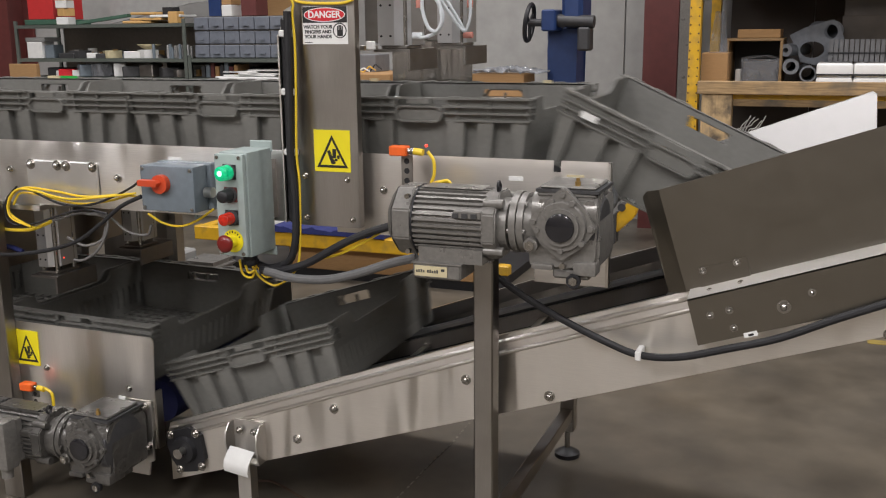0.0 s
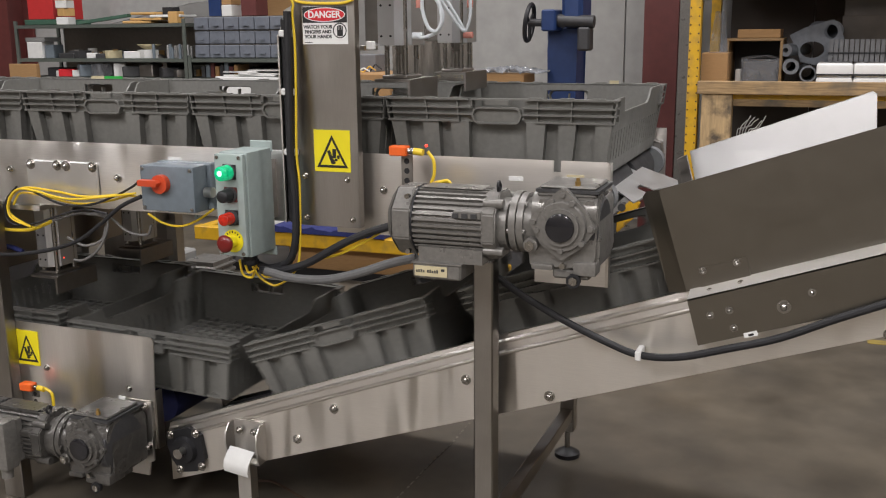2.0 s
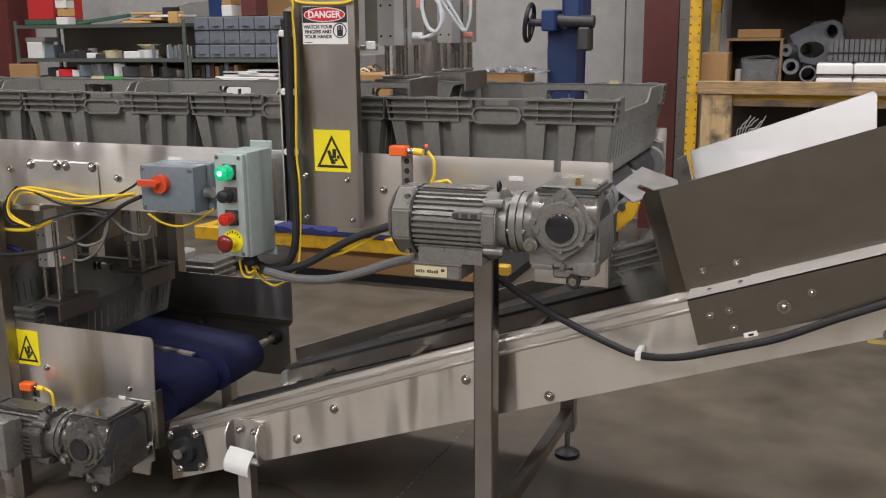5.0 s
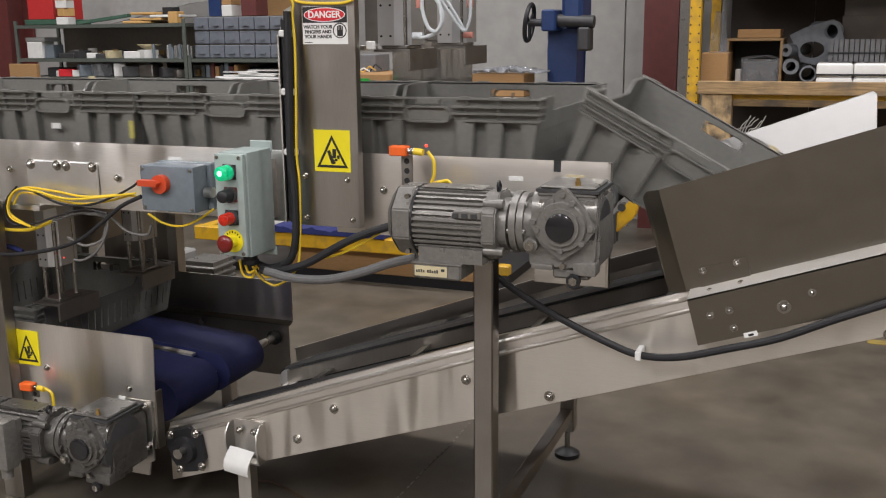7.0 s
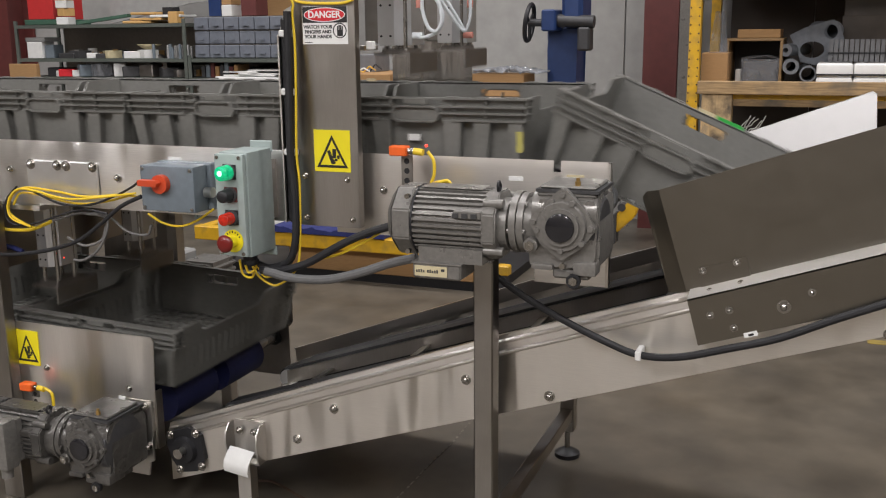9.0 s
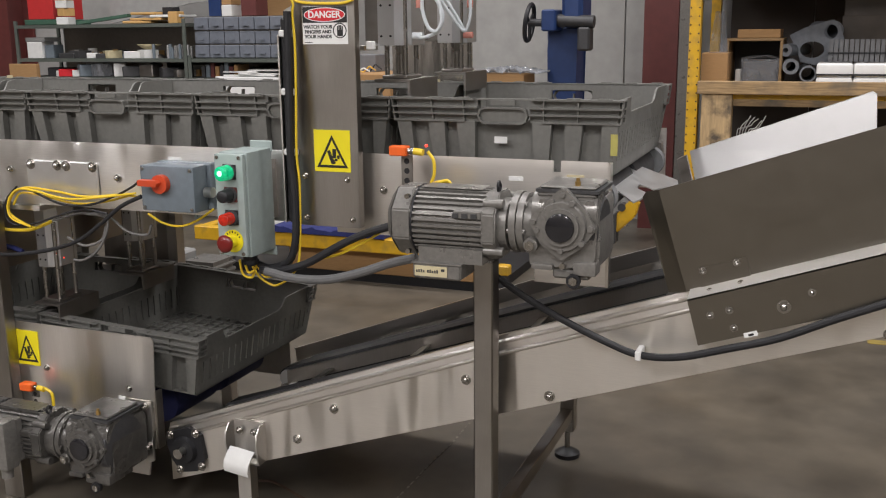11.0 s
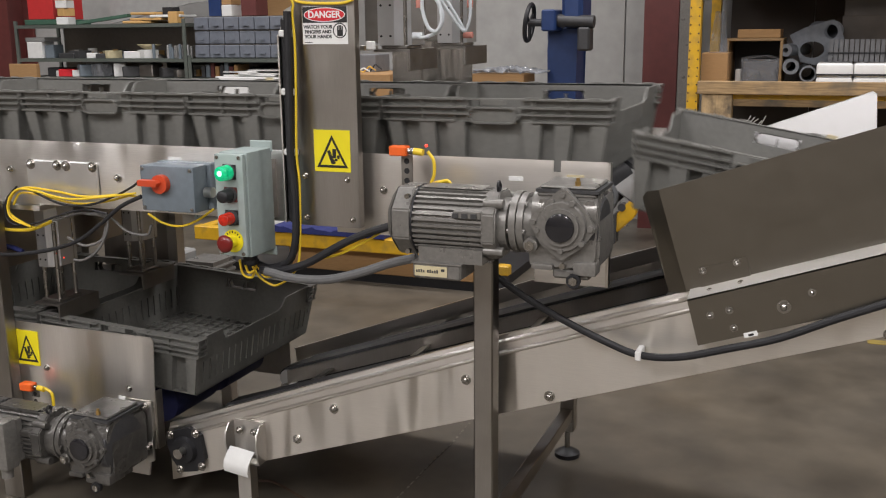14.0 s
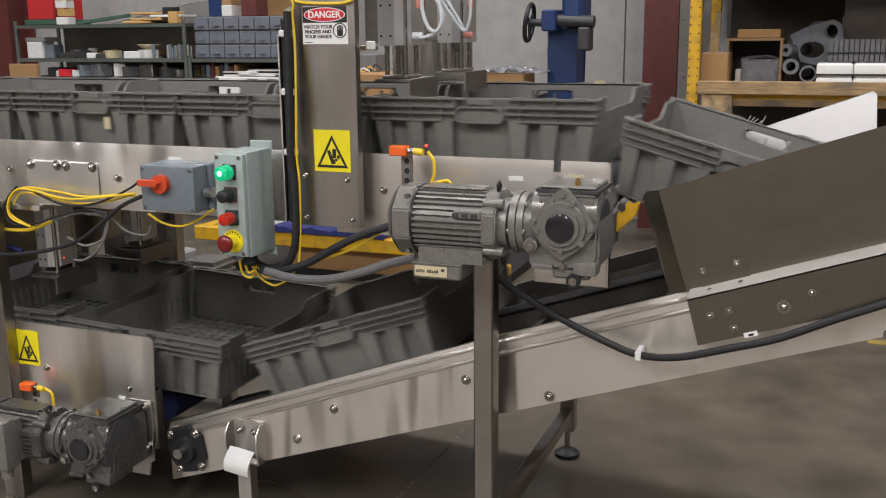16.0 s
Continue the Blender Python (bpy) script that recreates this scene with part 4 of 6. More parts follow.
bmesh.ops.create_cone(b, cap_ends=True, segments=40, radius1=1, radius2=1, depth=1, matrix=Matrix.Translation(((X0 + X1) / 2, -0.1073, Z1 - 0.017)) @ Matrix.Rotation(radians(90), 4, "X") @ Matrix.Diagonal((0.0455, 0.0127, 0.0006, 1)))
part("heading_oval", b, SIGN_R, danger)
lettering(danger, "heading", "DANGER", 0.0185, (X0 + X1) / 2, -0.1078, Z1 - 0.0172, SIGN_W)
for i, words in enumerate(("WATCH YOUR", "FINGERS AND", "YOUR HANDS")):
    lettering(danger, "wording", words, 0.0098, X0 + 0.036, -0.1062, Z1 - 0.0415 - i * 0.0098, SIGN_K)
b = bmesh.new()
ring(b, (X1 - 0.018, Z0 + 0.027), 0.0155, 0.0135, -0.1064, -0.1058, 28)
box(b, X1 - 0.024, X1 - 0.011, -0.1064, -0.1058, Z0 + 0.016, Z0 + 0.028)
for i in range(4):
    x = X1 - 0.024 + i * 0.0035
    box(b, x, x + 0.0026, -0.1064, -0.1058, Z0 + 0.028, Z0 + 0.036 + (0.002 if i in (1, 2) else 0))
part("hand_pictogram", b, SIGN_K, danger)
b = bmesh.new()
box(b, X0 + 0.004, X0 + 0.022, -0.1064, -0.1058, Z0 + 0.003, Z0 + 0.0045)
part("fine_print", b, SIGN_K, danger)

# ---- control boxes ----
station = thing("button_station", "grey-green push-button box with a lit green lamp", "control box")
b = bmesh.new()
box(b, -0.811, -0.741, -0.198, -0.185, 0.738, 0.957, 0.004, seg=2)
part("lid", b, BOX_G, station)
b = bmesh.new()
box(b, -0.808, -0.738, -0.184, -0.085, 0.735, 0.960, 0.004, seg=2)
part("case", b, BOX_G, station)
b = bmesh.new()
box(b, -0.790, -0.735, -0.090, -0.0845, 0.95, 0.975, 0.002)
part("mounting_ear", b, BOX_G, station)
b = bmesh.new()
box(b, -0.790, -0.735, -0.090, -0.0845, 0.72, 0.74, 0.002)
part("mounting_ear", b, BOX_G, station)
b = bmesh.new()
box(b, -0.79, -0.75, -0.0845, -0.05, 0.80, 0.93)
part("standoff", b, STEEL_DARK, station)
for x in (-0.803, -0.749):
    for z in (0.950, 0.745):
        b = bmesh.new()
        cyl(b, (x, -0.198, z), (x, -0.2005, z), 0.004, 12)
        part("screw", b, BOLT, station)
for name, z, lens, r, lab in (("pilot_lamp", 0.920, GREEN_LENS, 0.0165, "lit green pilot lamp"), ("selector_switch", 0.872, BLACK, 0.014, "black selector switch"), ("pilot_lamp", 0.823, RED_LENS, 0.0135, "red pilot lamp")):
    b = bmesh.new()
    box(b, -0.789, -0.757, -0.2005, -0.198, z - 0.016, z + 0.016, 0.001)
    plate = part("legend_plate", b, BLACK if name != "selector_switch" else RUST_RED, station, "dark legend plate")
    b = bmesh.new()
    cyl(b, (-0.773, -0.2005, z), (-0.773, -0.208, z), 0.0165, 20)
    part("bezel", b, MOTOR_D, plate)
    b = bmesh.new()
    cyl(b, (-0.773, -0.208, z), (-0.773, -0.232, z), r, 24, r * 0.93)
    sphere(b, (-0.773, -0.231, z), r * 0.93, 1, 0.35, 1)
    part(name, b, lens, station, lab)
b = bmesh.new()
sphere(b, (-0.773, -0.236, 0.921), 0.006, 1, 0.4, 1)
part("lamp_core", b, GREEN_CORE, station, "bright core of the green lamp")
b = bmesh.new()
cyl(b, (-0.773, -0.198, 0.772), (-0.773, -0.2005, 0.772), 0.0245, 28)
part("legend_ring", b, SIGN_Y, station, "yellow round legend ring")
b = bmesh.new()
cyl(b, (-0.773, -0.2005, 0.772), (-0.773, -0.222, 0.772), 0.0135, 20)
part("stop_collar", b, SIGN_Y, station)
b = bmesh.new()
cyl(b, (-0.773, -0.222, 0.772), (-0.773, -0.231, 0.772), 0.015, 24, 0.019)
sphere(b, (-0.773, -0.231, 0.772), 0.019, 1, 0.45, 1, 20)
part("stop_button", b, ESTOP, station, "dark red mushroom stop button")
for i in range(7):
    a = radians(150 - i * 20)
    b = bmesh.new()
    box(b, -0.0012, 0.0012, -0.0006, 0, -0.002, 0.002, m=Matrix.Translation((-0.773 + 0.0195 * math.cos(a), -0.2006, 0.772 + 0.0195 * math.sin(a))) @ Matrix.Rotation(a - math.pi / 2, 4, "Y").inverted())
    part("legend_mark", b, SIGN_K, station)
b = bmesh.new()
cyl(b, (-0.765, -0.15, 0.736), (-0.765, -0.15, 0.712), 0.016, 16)
cyl(b, (-0.765, -0.15, 0.722), (-0.765, -0.15, 0.716), 0.019, 6)
part("cable_gland", b, BLACK, station)

switch = thing("isolator_switch", "slate-grey switch box with orange-red rotary handle", "switch box")
b = bmesh.new()
box(b, -1.053, -0.909, -0.138, -0.085, 0.812, 0.916, 0.005, seg=2)
part("lid", b, BOX_D, switch)
b = bmesh.new()
box(b, -1.050, -0.900, -0.084, -0.054, 0.810, 0.918, 0.004)
part("case", b, BOX_D, switch)
for x in (-1.045, -0.917):
    for z in (0.82, 0.908):
        b = bmesh.new()
        cyl(b, (x, -0.138, z), (x, -0.1405, z), 0.004, 12)
        part("screw", b, BOLT, switch)
b = bmesh.new()
cyl(b, (-0.992, -0.138, 0.876), (-0.992, -0.153, 0.876), 0.021, 24)
prism(b, [(-1.038, 0.886), (-0.99, 0.886), (-0.985, 0.881), (-0.99, 0.872), (-1.038, 0.873)], -0.168, -0.150)
part("rotary_handle", b, HANDLE_R, switch, "orange-red rotary handle")
b = bmesh.new()
cyl(b, (-0.905, -0.10, 0.855), (-0.885, -0.10, 0.855), 0.012, 16)
part("conduit_nipple", b, STEEL, switch)

# ---- gear motors ----


def hull_of_discs(discs, n=28):
    """Convex outline round a few discs, each (x, z, radius)."""
    pts = sorted({(round(x + r * math.cos(2 * math.pi * k / n), 6), round(z + r * math.sin(2 * math.pi * k / n), 6)) for x, z, r in discs for k in range(n)})

    def half(seq):
        out = []
        for p in seq:
            while len(out) > 1 and (out[-1][0] - out[-2][0]) * (p[1] - out[-2][1]) - (out[-1][1] - out[-2][1]) * (p[0] - out[-2][0]) <= 0:
                out.pop()
            out.append(p)
        return out
    lo, hi = half(pts), half(pts[::-1])
    return lo[:-1] + hi[:-1]


def chamfered(b, x0, x1, r, yc, zc, cut_to=0.72, r2=None):
    """A square casting with cut corners, its axis along x."""
    loops = []
    for x, q in ((x0, r), (x1, r if r2 is None else r2)):
        c = q * (cut_to - 0.30)
        loops.append([b.verts.new((x, yc + u, zc + v)) for u, v in ((-q, -c), (-c, -q), (c, -q), (q, -c), (q, c), (c, q), (-c, q), (-q, c))])
    b.faces.new(loops[0])
    b.faces.new(loops[1][::-1])
    for i in range(8):
        b.faces.new((loops[0][i], loops[1][i], loops[1][(i + 1) % 8], loops[0][(i + 1) % 8]))


def gearmotor(m, label, paint, side_box):
    """A finned motor on a worm gear case; the terminal box hangs below or sits on the front."""
    root = thing("gear_motor", label, "motor", group="conveyor drives")
    b = bmesh.new()
    cyl(b, (-0.290, 0.07, -0.012), (-0.140, 0.07, -0.012), 0.0592, 40)
    housing = part("finned_housing", b, paint, root)
    b = bmesh.new()
    box(b, -0.290, -0.148, 0.055, 0.0668, -0.0023, 0.0023)
    fin = finish(b, "fin", paint)
    for i in range(36):
        f = new("fin", fin)
        f.parent, f.matrix_basis = housing, Matrix.Translation((0, 0.07, -0.012)) @ Matrix.Rotation(2 * math.pi * i / 36, 4, "X")
    b = bmesh.new()
    box(b, -0.205, -0.150, 0.0045, 0.012, 0.004, 0.020, 0.002)
    part("rib_pad", b, paint, housing)
    b = bmesh.new()
    box(b, -0.282, -0.160, 0.045, 0.095, 0.0530, 0.0555, 0.001)
    part("top_pad", b, paint, housing)
    b = bmesh.new()
    chamfered(b, -0.330, -0.291, 0.066, 0.07, -0.012)
    chamfered(b, -0.346, -0.330, 0.048, 0.07, -0.012, r2=0.066)
    bmesh.ops.bevel(b, geom=b.edges[:], offset=0.003, segments=2, affect="EDGES")
    part("fan_cowl", b, paint, root)
    b = bmesh.new()
    tube(b, [(-0.290, 0.07 + 0.0665 * math.cos(a), -0.012 + 0.0665 * math.sin(a)) for a in (2 * math.pi * k / 16 for k in range(17))], 0.0022, 6, 2)
    part("cowl_seam", b, BLACK, root)
    for z in (-0.066, 0.040):
        b = bmesh.new()
        cyl(b, (-0.300, 0.020, z), (-0.300, 0.010, z), 0.005, 10)
        part("screw", b, BOLT, root)
    b = bmesh.new()
    chamfered(b, -0.152, -0.124, 0.064, 0.07, -0.012)
    cyl(b, (-0.124, 0.07, -0.012), (-0.108, 0.07, -0.012), 0.050, 32)
    bmesh.ops.bevel(b, geom=[e for e in b.edges if e.calc_length() > 0.012], offset=0.0025, segments=2, affect="EDGES")
    for i in range(4):
        a = radians(45 + 90 * i)
        cyl(b, (-0.150, 0.07 + 0.064 * math.cos(a), -0.012 + 0.064 * math.sin(a)), (-0.112, 0.07 + 0.064 * math.cos(a), -0.012 + 0.064 * math.sin(a)), 0.009, 12)
    part("end_shield", b, paint, root)
    b = bmesh.new()
    tube(b, [(-0.130, 0.05, 0.050), (-0.130, 0.045, 0.062), (-0.130, 0.052, 0.070), (-0.130, 0.060, 0.062), (-0.130, 0.055, 0.050)], 0.003, 8, 4)
    part("lifting_eye", b, BLACK, root)
    b = bmesh.new()
    cyl(b, (-0.110, 0.07, -0.006), (-0.100, 0.07, -0.006), 0.038, 28)
    cyl(b, (-0.100, 0.07, -0.006), (-0.088, 0.07, -0.006), 0.058, 36)
    cyl(b, (-0.086, 0.07, -0.006), (-0.074, 0.07, -0.006), 0.056, 36)
    cyl(b, (-0.088, 0.07, -0.006), (-0.050, 0.07, -0.006), 0.050, 32, 0.044)
    for i in range(6):
        a = radians(10 + 60 * i)
        cyl(b, (-0.104, 0.07 + 0.050 * math.cos(a), -0.006 + 0.050 * math.sin(a)), (-0.070, 0.07 + 0.050 * math.cos(a), -0.006 + 0.050 * math.sin(a)), 0.0055, 8)
    part("coupling_flange", b, paint, root)
    # gear case: upper barrel, lower sump, feet
    b = bmesh.new()
    prism(b, [(-0.068, -0.050), (-0.064, -0.086), (0.058, -0.086), (0.066, -0.058), (0.062, 0.030), (0.058, 0.052), (-0.050, 0.052), (-0.058, 0.030)], 0.030, 0.165)
    bmesh.ops.bevel(b, geom=b.edges[:], offset=0.007, segments=2, affect="EDGES")
    cyl(b, (-0.060, 0.062, 0.022), (0.060, 0.062, 0.022), 0.036, 28)
    box(b, -0.052, 0.058, 0.034, 0.155, 0.050, 0.058, 0.003)
    for x0, x1, z0, z1 in ((-0.058, -0.018, -0.084, -0.073), (0.020, 0.062, -0.090, -0.066)):
        box(b, x0, x1, 0.021, 0.060, z0, z1, 0.003, seg=2)
    box(b, -0.020, 0.050, 0.030, 0.12, -0.100, -0.083, 0.004)
    case = part("gear_case", b, paint, root)
    b = bmesh.new()
    rnd = random.Random(5)
    edge = [(-0.054 + 0.116 * i / 14, 0.031 + 0.003 * rnd.random()) for i in range(15)]
    prism(b, edge + [(0.062, 0.158), (-0.054, 0.158)], 0.058, 0.0635, "z")
    part("top_gasket", b, MOTOR_D, case, "dark gasket proud of the casting")
    b = bmesh.new()
    box(b, -0.048, 0.055, 0.038, 0.150, 0.0635, 0.070, 0.003)
    part("top_cover", b, paint, case)
    b = bmesh.new()
    prism(b, hull_of_discs(((0, 0, 0.052), (0.0, 0.056, 0.012), (-0.051, 0.006, 0.009), (0.051, -0.003, 0.009), (0, -0.051, 0.010))), 0.016, 0.034)
    cyl(b, (0, 0.018, 0), (0, 0.008, 0), 0.047, 40, 0.044)
    ring(b, (0, 0), 0.034, 0.0262, 0.002, 0.010)
    cover = part("output_cover", b, paint, root)
    for x, z, r in ((-0.038, 0.029, 0.0055), (-0.018, 0.045, 0.005), (0.020, 0.043, 0.006), (-0.044, -0.008, 0.006), (0.038, -0.028, 0.0065), (0.0, -0.044, 0.006), (0.052, -0.002, 0.007), (0.001, 0.057, 0.006), (-0.053, 0.006, 0.006)):
        b = bmesh.new()
        y = 0.009 if math.hypot(x, z) < 0.0475 else 0.016
        cyl(b, (x, y + 0.004, z), (x, y - 0.004, z), r, 10, r * 0.8)
        part("bolt", b, paint, cover)
    b = bmesh.new()
    cyl(b, (0, 0.010, 0), (0, -0.003, 0), 0.026, 36, 0.0255)
    cyl(b, (0, -0.003, 0), (0, -0.0055, 0), 0.0255, 36, 0.020)
    part("shaft_cap", b, CAP_K, root, "glossy black plastic shaft cap")
    b = bmesh.new()
    cyl(b, (-0.058, 0.040, -0.038), (-0.058, 0.014, -0.038), 0.0135, 16)
    boss = part("plug_boss", b, paint, root)
    b = bmesh.new()
    cyl(b, (-0.058, 0.014, -0.038), (-0.058, 0.006, -0.038), 0.0095, 6)
    cyl(b, (-0.058, 0.006, -0.038), (-0.058, 0.0055, -0.038), 0.0035, 6)
    part("oil_plug", b, BOLT, boss)
    b = bmesh.new()
    cyl(b, (0.0, 0.032, -0.075), (0.0, 0.020, -0.075), 0.006, 6)
    part("drain_plug", b, BOLT, root)
    b = bmesh.new()
    ring(b, (0.022, -0.100), 0.013, 0.0085, 0.016, 0.026, 22)
    part("rubber_bush", b, BLACK, root)
    b = bmesh.new()
    cyl(b, (0.022, 0.014, -0.100), (0.022, 0.03, -0.100), 0.0085, 6)
    part("torque_bolt", b, BOLT, root)
    b = bmesh.new()
    cyl(b, (0.020, 0.05, 0.070), (0.020, 0.05, 0.078), 0.0055, 6)
    cyl(b, (0.020, 0.05, 0.078), (0.020, 0.05, 0.084), 0.0035, 10)
    part("breather", b, BRASS, root, "brass breather valve")
    b = bmesh.new()
    r = 0.070 if side_box else 0.060
    cyl(b, (0.040, 0.088, -0.010), (0.056, 0.088, -0.010), r, 40)
    cyl(b, (0.056, 0.088, -0.010), (0.063, 0.088, -0.010), r, 40, r * 0.84)
    part("side_flange", b, MOTOR_D, root)
    b = bmesh.new()
    if side_box:
        prism(b, [(0.0, -0.13), (0.055, -0.13), (0.060, -0.095), (0.072, -0.09), (0.078, 0.065), (0.0, 0.065)], 0.168, 0.174)
    else:
        box(b, 0.0, 0.036, 0.168, 0.174, -0.112, 0.06)
    box(b, -0.04, 0.05, 0.165, 0.216, -0.03, 0.03)
    mount = part("mounting_plate", b, STEEL_V, root)
    if side_box:
        for x, z in ((0.060, 0.052), (0.064, -0.050)):
            b = bmesh.new()
            cyl(b, (x, 0.168, z), (x, 0.158, z), 0.009, 6)
            cyl(b, (x, 0.158, z), (x, 0.150, z), 0.0055, 10)
            part("bolt", b, BOLT, mount)
    b = bmesh.new()
    if side_box:
        box(b, -0.300, -0.170, -0.052, -0.012, -0.062, 0.058, 0.006, seg=2)
        box(b, -0.292, -0.178, -0.012, 0.012, -0.055, 0.050)
        cyl(b, (-0.192, -0.032, -0.062), (-0.192, -0.032, -0.085), 0.014, 12)
    else:
        box(b, -0.288, -0.190, 0.005, 0.085, -0.116, -0.084, 0.004)
        box(b, -0.290, -0.188, 0.003, 0.087, -0.087, -0.083, 0.001)
        box(b, -0.278, -0.150, 0.012, 0.080, -0.083, -0.055)
    tbox = part("terminal_box", b, MOTOR, root)
    if not side_box:
        b = bmesh.new()
        box(b, -0.283, -0.217, 0.0035, 0.005, -0.110, -0.090)
        plate = part("paper_label", b, TAPE, tbox, "cream paper label")
        b = bmesh.new()
        for i in range(9):
            box(b, -0.280 + i * 0.0047 + (0.004 if i > 3 else 0), -0.2768 + i * 0.0047 + (0.004 if i > 3 else 0), 0.0030, 0.0035, -0.103, -0.0985 + 0.001 * (i % 3))
        box(b, -0.229, -0.222, 0.0030, 0.0035, -0.099, -0.094)
        part("writing", b, MOTOR_D, plate)
        b = bmesh.new()
        for i in range(3):
            box(b, -0.205 + i * 0.018, -0.194 + i * 0.018, 0.0015, 0.0055, 0.006, 0.015)
        part("rating_plate", b, MOTOR_D, root)
    root.matrix_basis = m
    return root


drive = gearmotor(pose(-0.042, -0.27, 0.86), "grey gear motor hung on the upper conveyor", MOTOR, False)
drive_low = gearmotor(pose(-1.167, -0.285, 0.27), "worn gear motor beside the low conveyor, coloured as in shade", MOTOR_SHADED, True)

# ---- sensors ----


def sensor(x, y, z, label, stem):
    root = thing("photo_sensor", label, "sensor", (x, y, z), group="photo sensors")
    b = bmesh.new()
    box(b, -0.019, 0.019, -0.012, 0.012, -0.010, 0.010, 0.002)
    part("housing", b, ORANGE, root)
    b = bmesh.new()
    cyl(b, (0.019, 0, 0.0), (0.032, 0, 0.0), 0.006, 14)
    part("threaded_neck", b, BOLT, root)
    b = bmesh.new()
    cyl(b, (0.032, 0, 0.0), (0.052, 0, -0.002), 0.007, 14)
    part("plug", b, YELLOW_CABLE, root)
    b = bmesh.new()
    prism(b, [(0.0, -0.010), (0.0, -stem), (0.024, -stem), (0.024, -0.010)], 0.008, 0.012)
    stemob = part("perforated_stem", b, STEEL_DARK, root)
    for k in range(3):
        b = bmesh.new()
        zc = -0.022 - k * 0.02
        cyl(b, (0.012, 0.0075, zc), (0.012, 0.0082, zc), 0.006, 16)
        part("hole", b, BLACK, stemob)
    return root


sensor(-0.417, -0.12, 0.968, "orange photo sensor on a perforated bracket", 0.09)
sensor(*(-1.469, -0.12, 0.328), "orange photo sensor beside the low belt", 0.03)
# First glowing bead stands for the sensor's beam spot; second is a clamp LED.
for at, r in (((-0.385, -0.055, 0.972), 0.0035), ((-1.439, 0.016, 0.638), 0.0022)):
    led = thing("red_light_dot", "tiny glowing red dot", "indicator light", at, group="indicator lamps")
    b = bmesh.new()
    sphere(b, (0, 0, 0), r)
    part("lens", b, RED_GLOW, led)

# ---- cables and hoses ----


def cable(name, label, pts, r, mat):
    b = bmesh.new()
    tube(b, pts, r)
    return tagged(part(name, b, mat), label, "cable")


cable("yellow_cable", "yellow sensor cable clipped to the column", [(-0.658, -0.118, 1.276), (-0.65, -0.118, 1.26), (-0.653, -0.118, 1.241), (-0.65, -0.118, 1.178), (-0.652, -0.118, 1.086), (-0.657, -0.118, 0.955), (-0.653, -0.118, 0.883), (-0.659, -0.118, 0.747), (-0.674, -0.118, 0.695), (-0.721, -0.118, 0.659), (-0.761, -0.118, 0.672), (-0.781, -0.118, 0.697)], 0.0027, YELLOW_CABLE)
cable("yellow_cable", "yellow sensor cable clipped to the column", [(-0.663, -0.11, 1.276), (-0.633, -0.11, 1.264), (-0.549, -0.11, 1.261), (-0.517, -0.11, 1.267)], 0.0030, YELLOW_CABLE)
cable("black_cable", "thick black motor cable", [(-0.661, -0.125, 1.247), (-0.663, -0.125, 1.133), (-0.668, -0.125, 0.944), (-0.662, -0.125, 0.884), (-0.664, -0.125, 0.773), (-0.683, -0.125, 0.719), (-0.729, -0.125, 0.7), (-0.76, -0.125, 0.705)], 0.0085, BLACK)
cable("black_cable", "thick black motor cable", [(-0.746, -0.14, 0.697), (-0.692, -0.14, 0.701), (-0.628, -0.14, 0.722), (-0.552, -0.14, 0.765), (-0.485, -0.14, 0.797), (-0.42, -0.14, 0.818)], 0.0085, BLACK)
cable("grey_conduit", "grey flexible conduit to the motor", [(-0.722, -0.16, 0.701), (-0.653, -0.16, 0.691), (-0.571, -0.16, 0.695), (-0.491, -0.16, 0.717), (-0.426, -0.16, 0.741), (-0.365, -0.16, 0.758)], 0.0095, CONDUIT)
cable("yellow_cable", "yellow sensor cable looping under the box", [(-0.806, -0.13, 0.713), (-0.799, -0.13, 0.681), (-0.776, -0.13, 0.676), (-0.762, -0.13, 0.703), (-0.741, -0.13, 0.679), (-0.698, -0.13, 0.696), (-0.634, -0.13, 0.723), (-0.558, -0.13, 0.744), (-0.49, -0.13, 0.779), (-0.461, -0.13, 0.797)], 0.0028, YELLOW_CABLE)
cable("yellow_cable", "yellow sensor cable looping under the box", [(-0.788, -0.14, 0.714), (-0.778, -0.14, 0.689), (-0.76, -0.14, 0.696)], 0.0028, YELLOW_CABLE)
cable("yellow_cable", "yellow cable of a photo sensor", [(-0.356, -0.118, 0.968), (-0.343, -0.118, 0.949), (-0.343, -0.118, 0.921), (-0.348, -0.118, 0.902), (-0.316, -0.118, 0.911), (-0.304, -0.118, 0.9)], 0.0035, YELLOW_CABLE)
cable("yellow_cable", "yellow cable of a photo sensor", [(-0.353, -0.112, 0.896), (-0.337, -0.112, 0.906), (-0.316, -0.112, 0.907), (-0.309, -0.112, 0.896)], 0.0035, YELLOW_CABLE)
cable("yellow_cable", "yellow cable of a photo sensor", [(-1.413, -0.12, 0.329), (-1.393, -0.12, 0.316), (-1.393, -0.12, 0.275), (-1.402, -0.12, 0.243)], 0.0040, YELLOW_CABLE)
cable("black_cable", "black power cable strapped along the climbing conveyor", [(-0.226, -0.08, 0.713), (-0.159, -0.085, 0.674), (-0.075, -0.09, 0.634), (0.007, -0.095, 0.602), (0.076, -0.1, 0.583), (0.154, -0.115, 0.592), (0.247, -0.122, 0.622), (0.335, -0.122, 0.652), (0.427, -0.122, 0.697), (0.533, -0.122, 0.745)], 0.0075, BLACK)
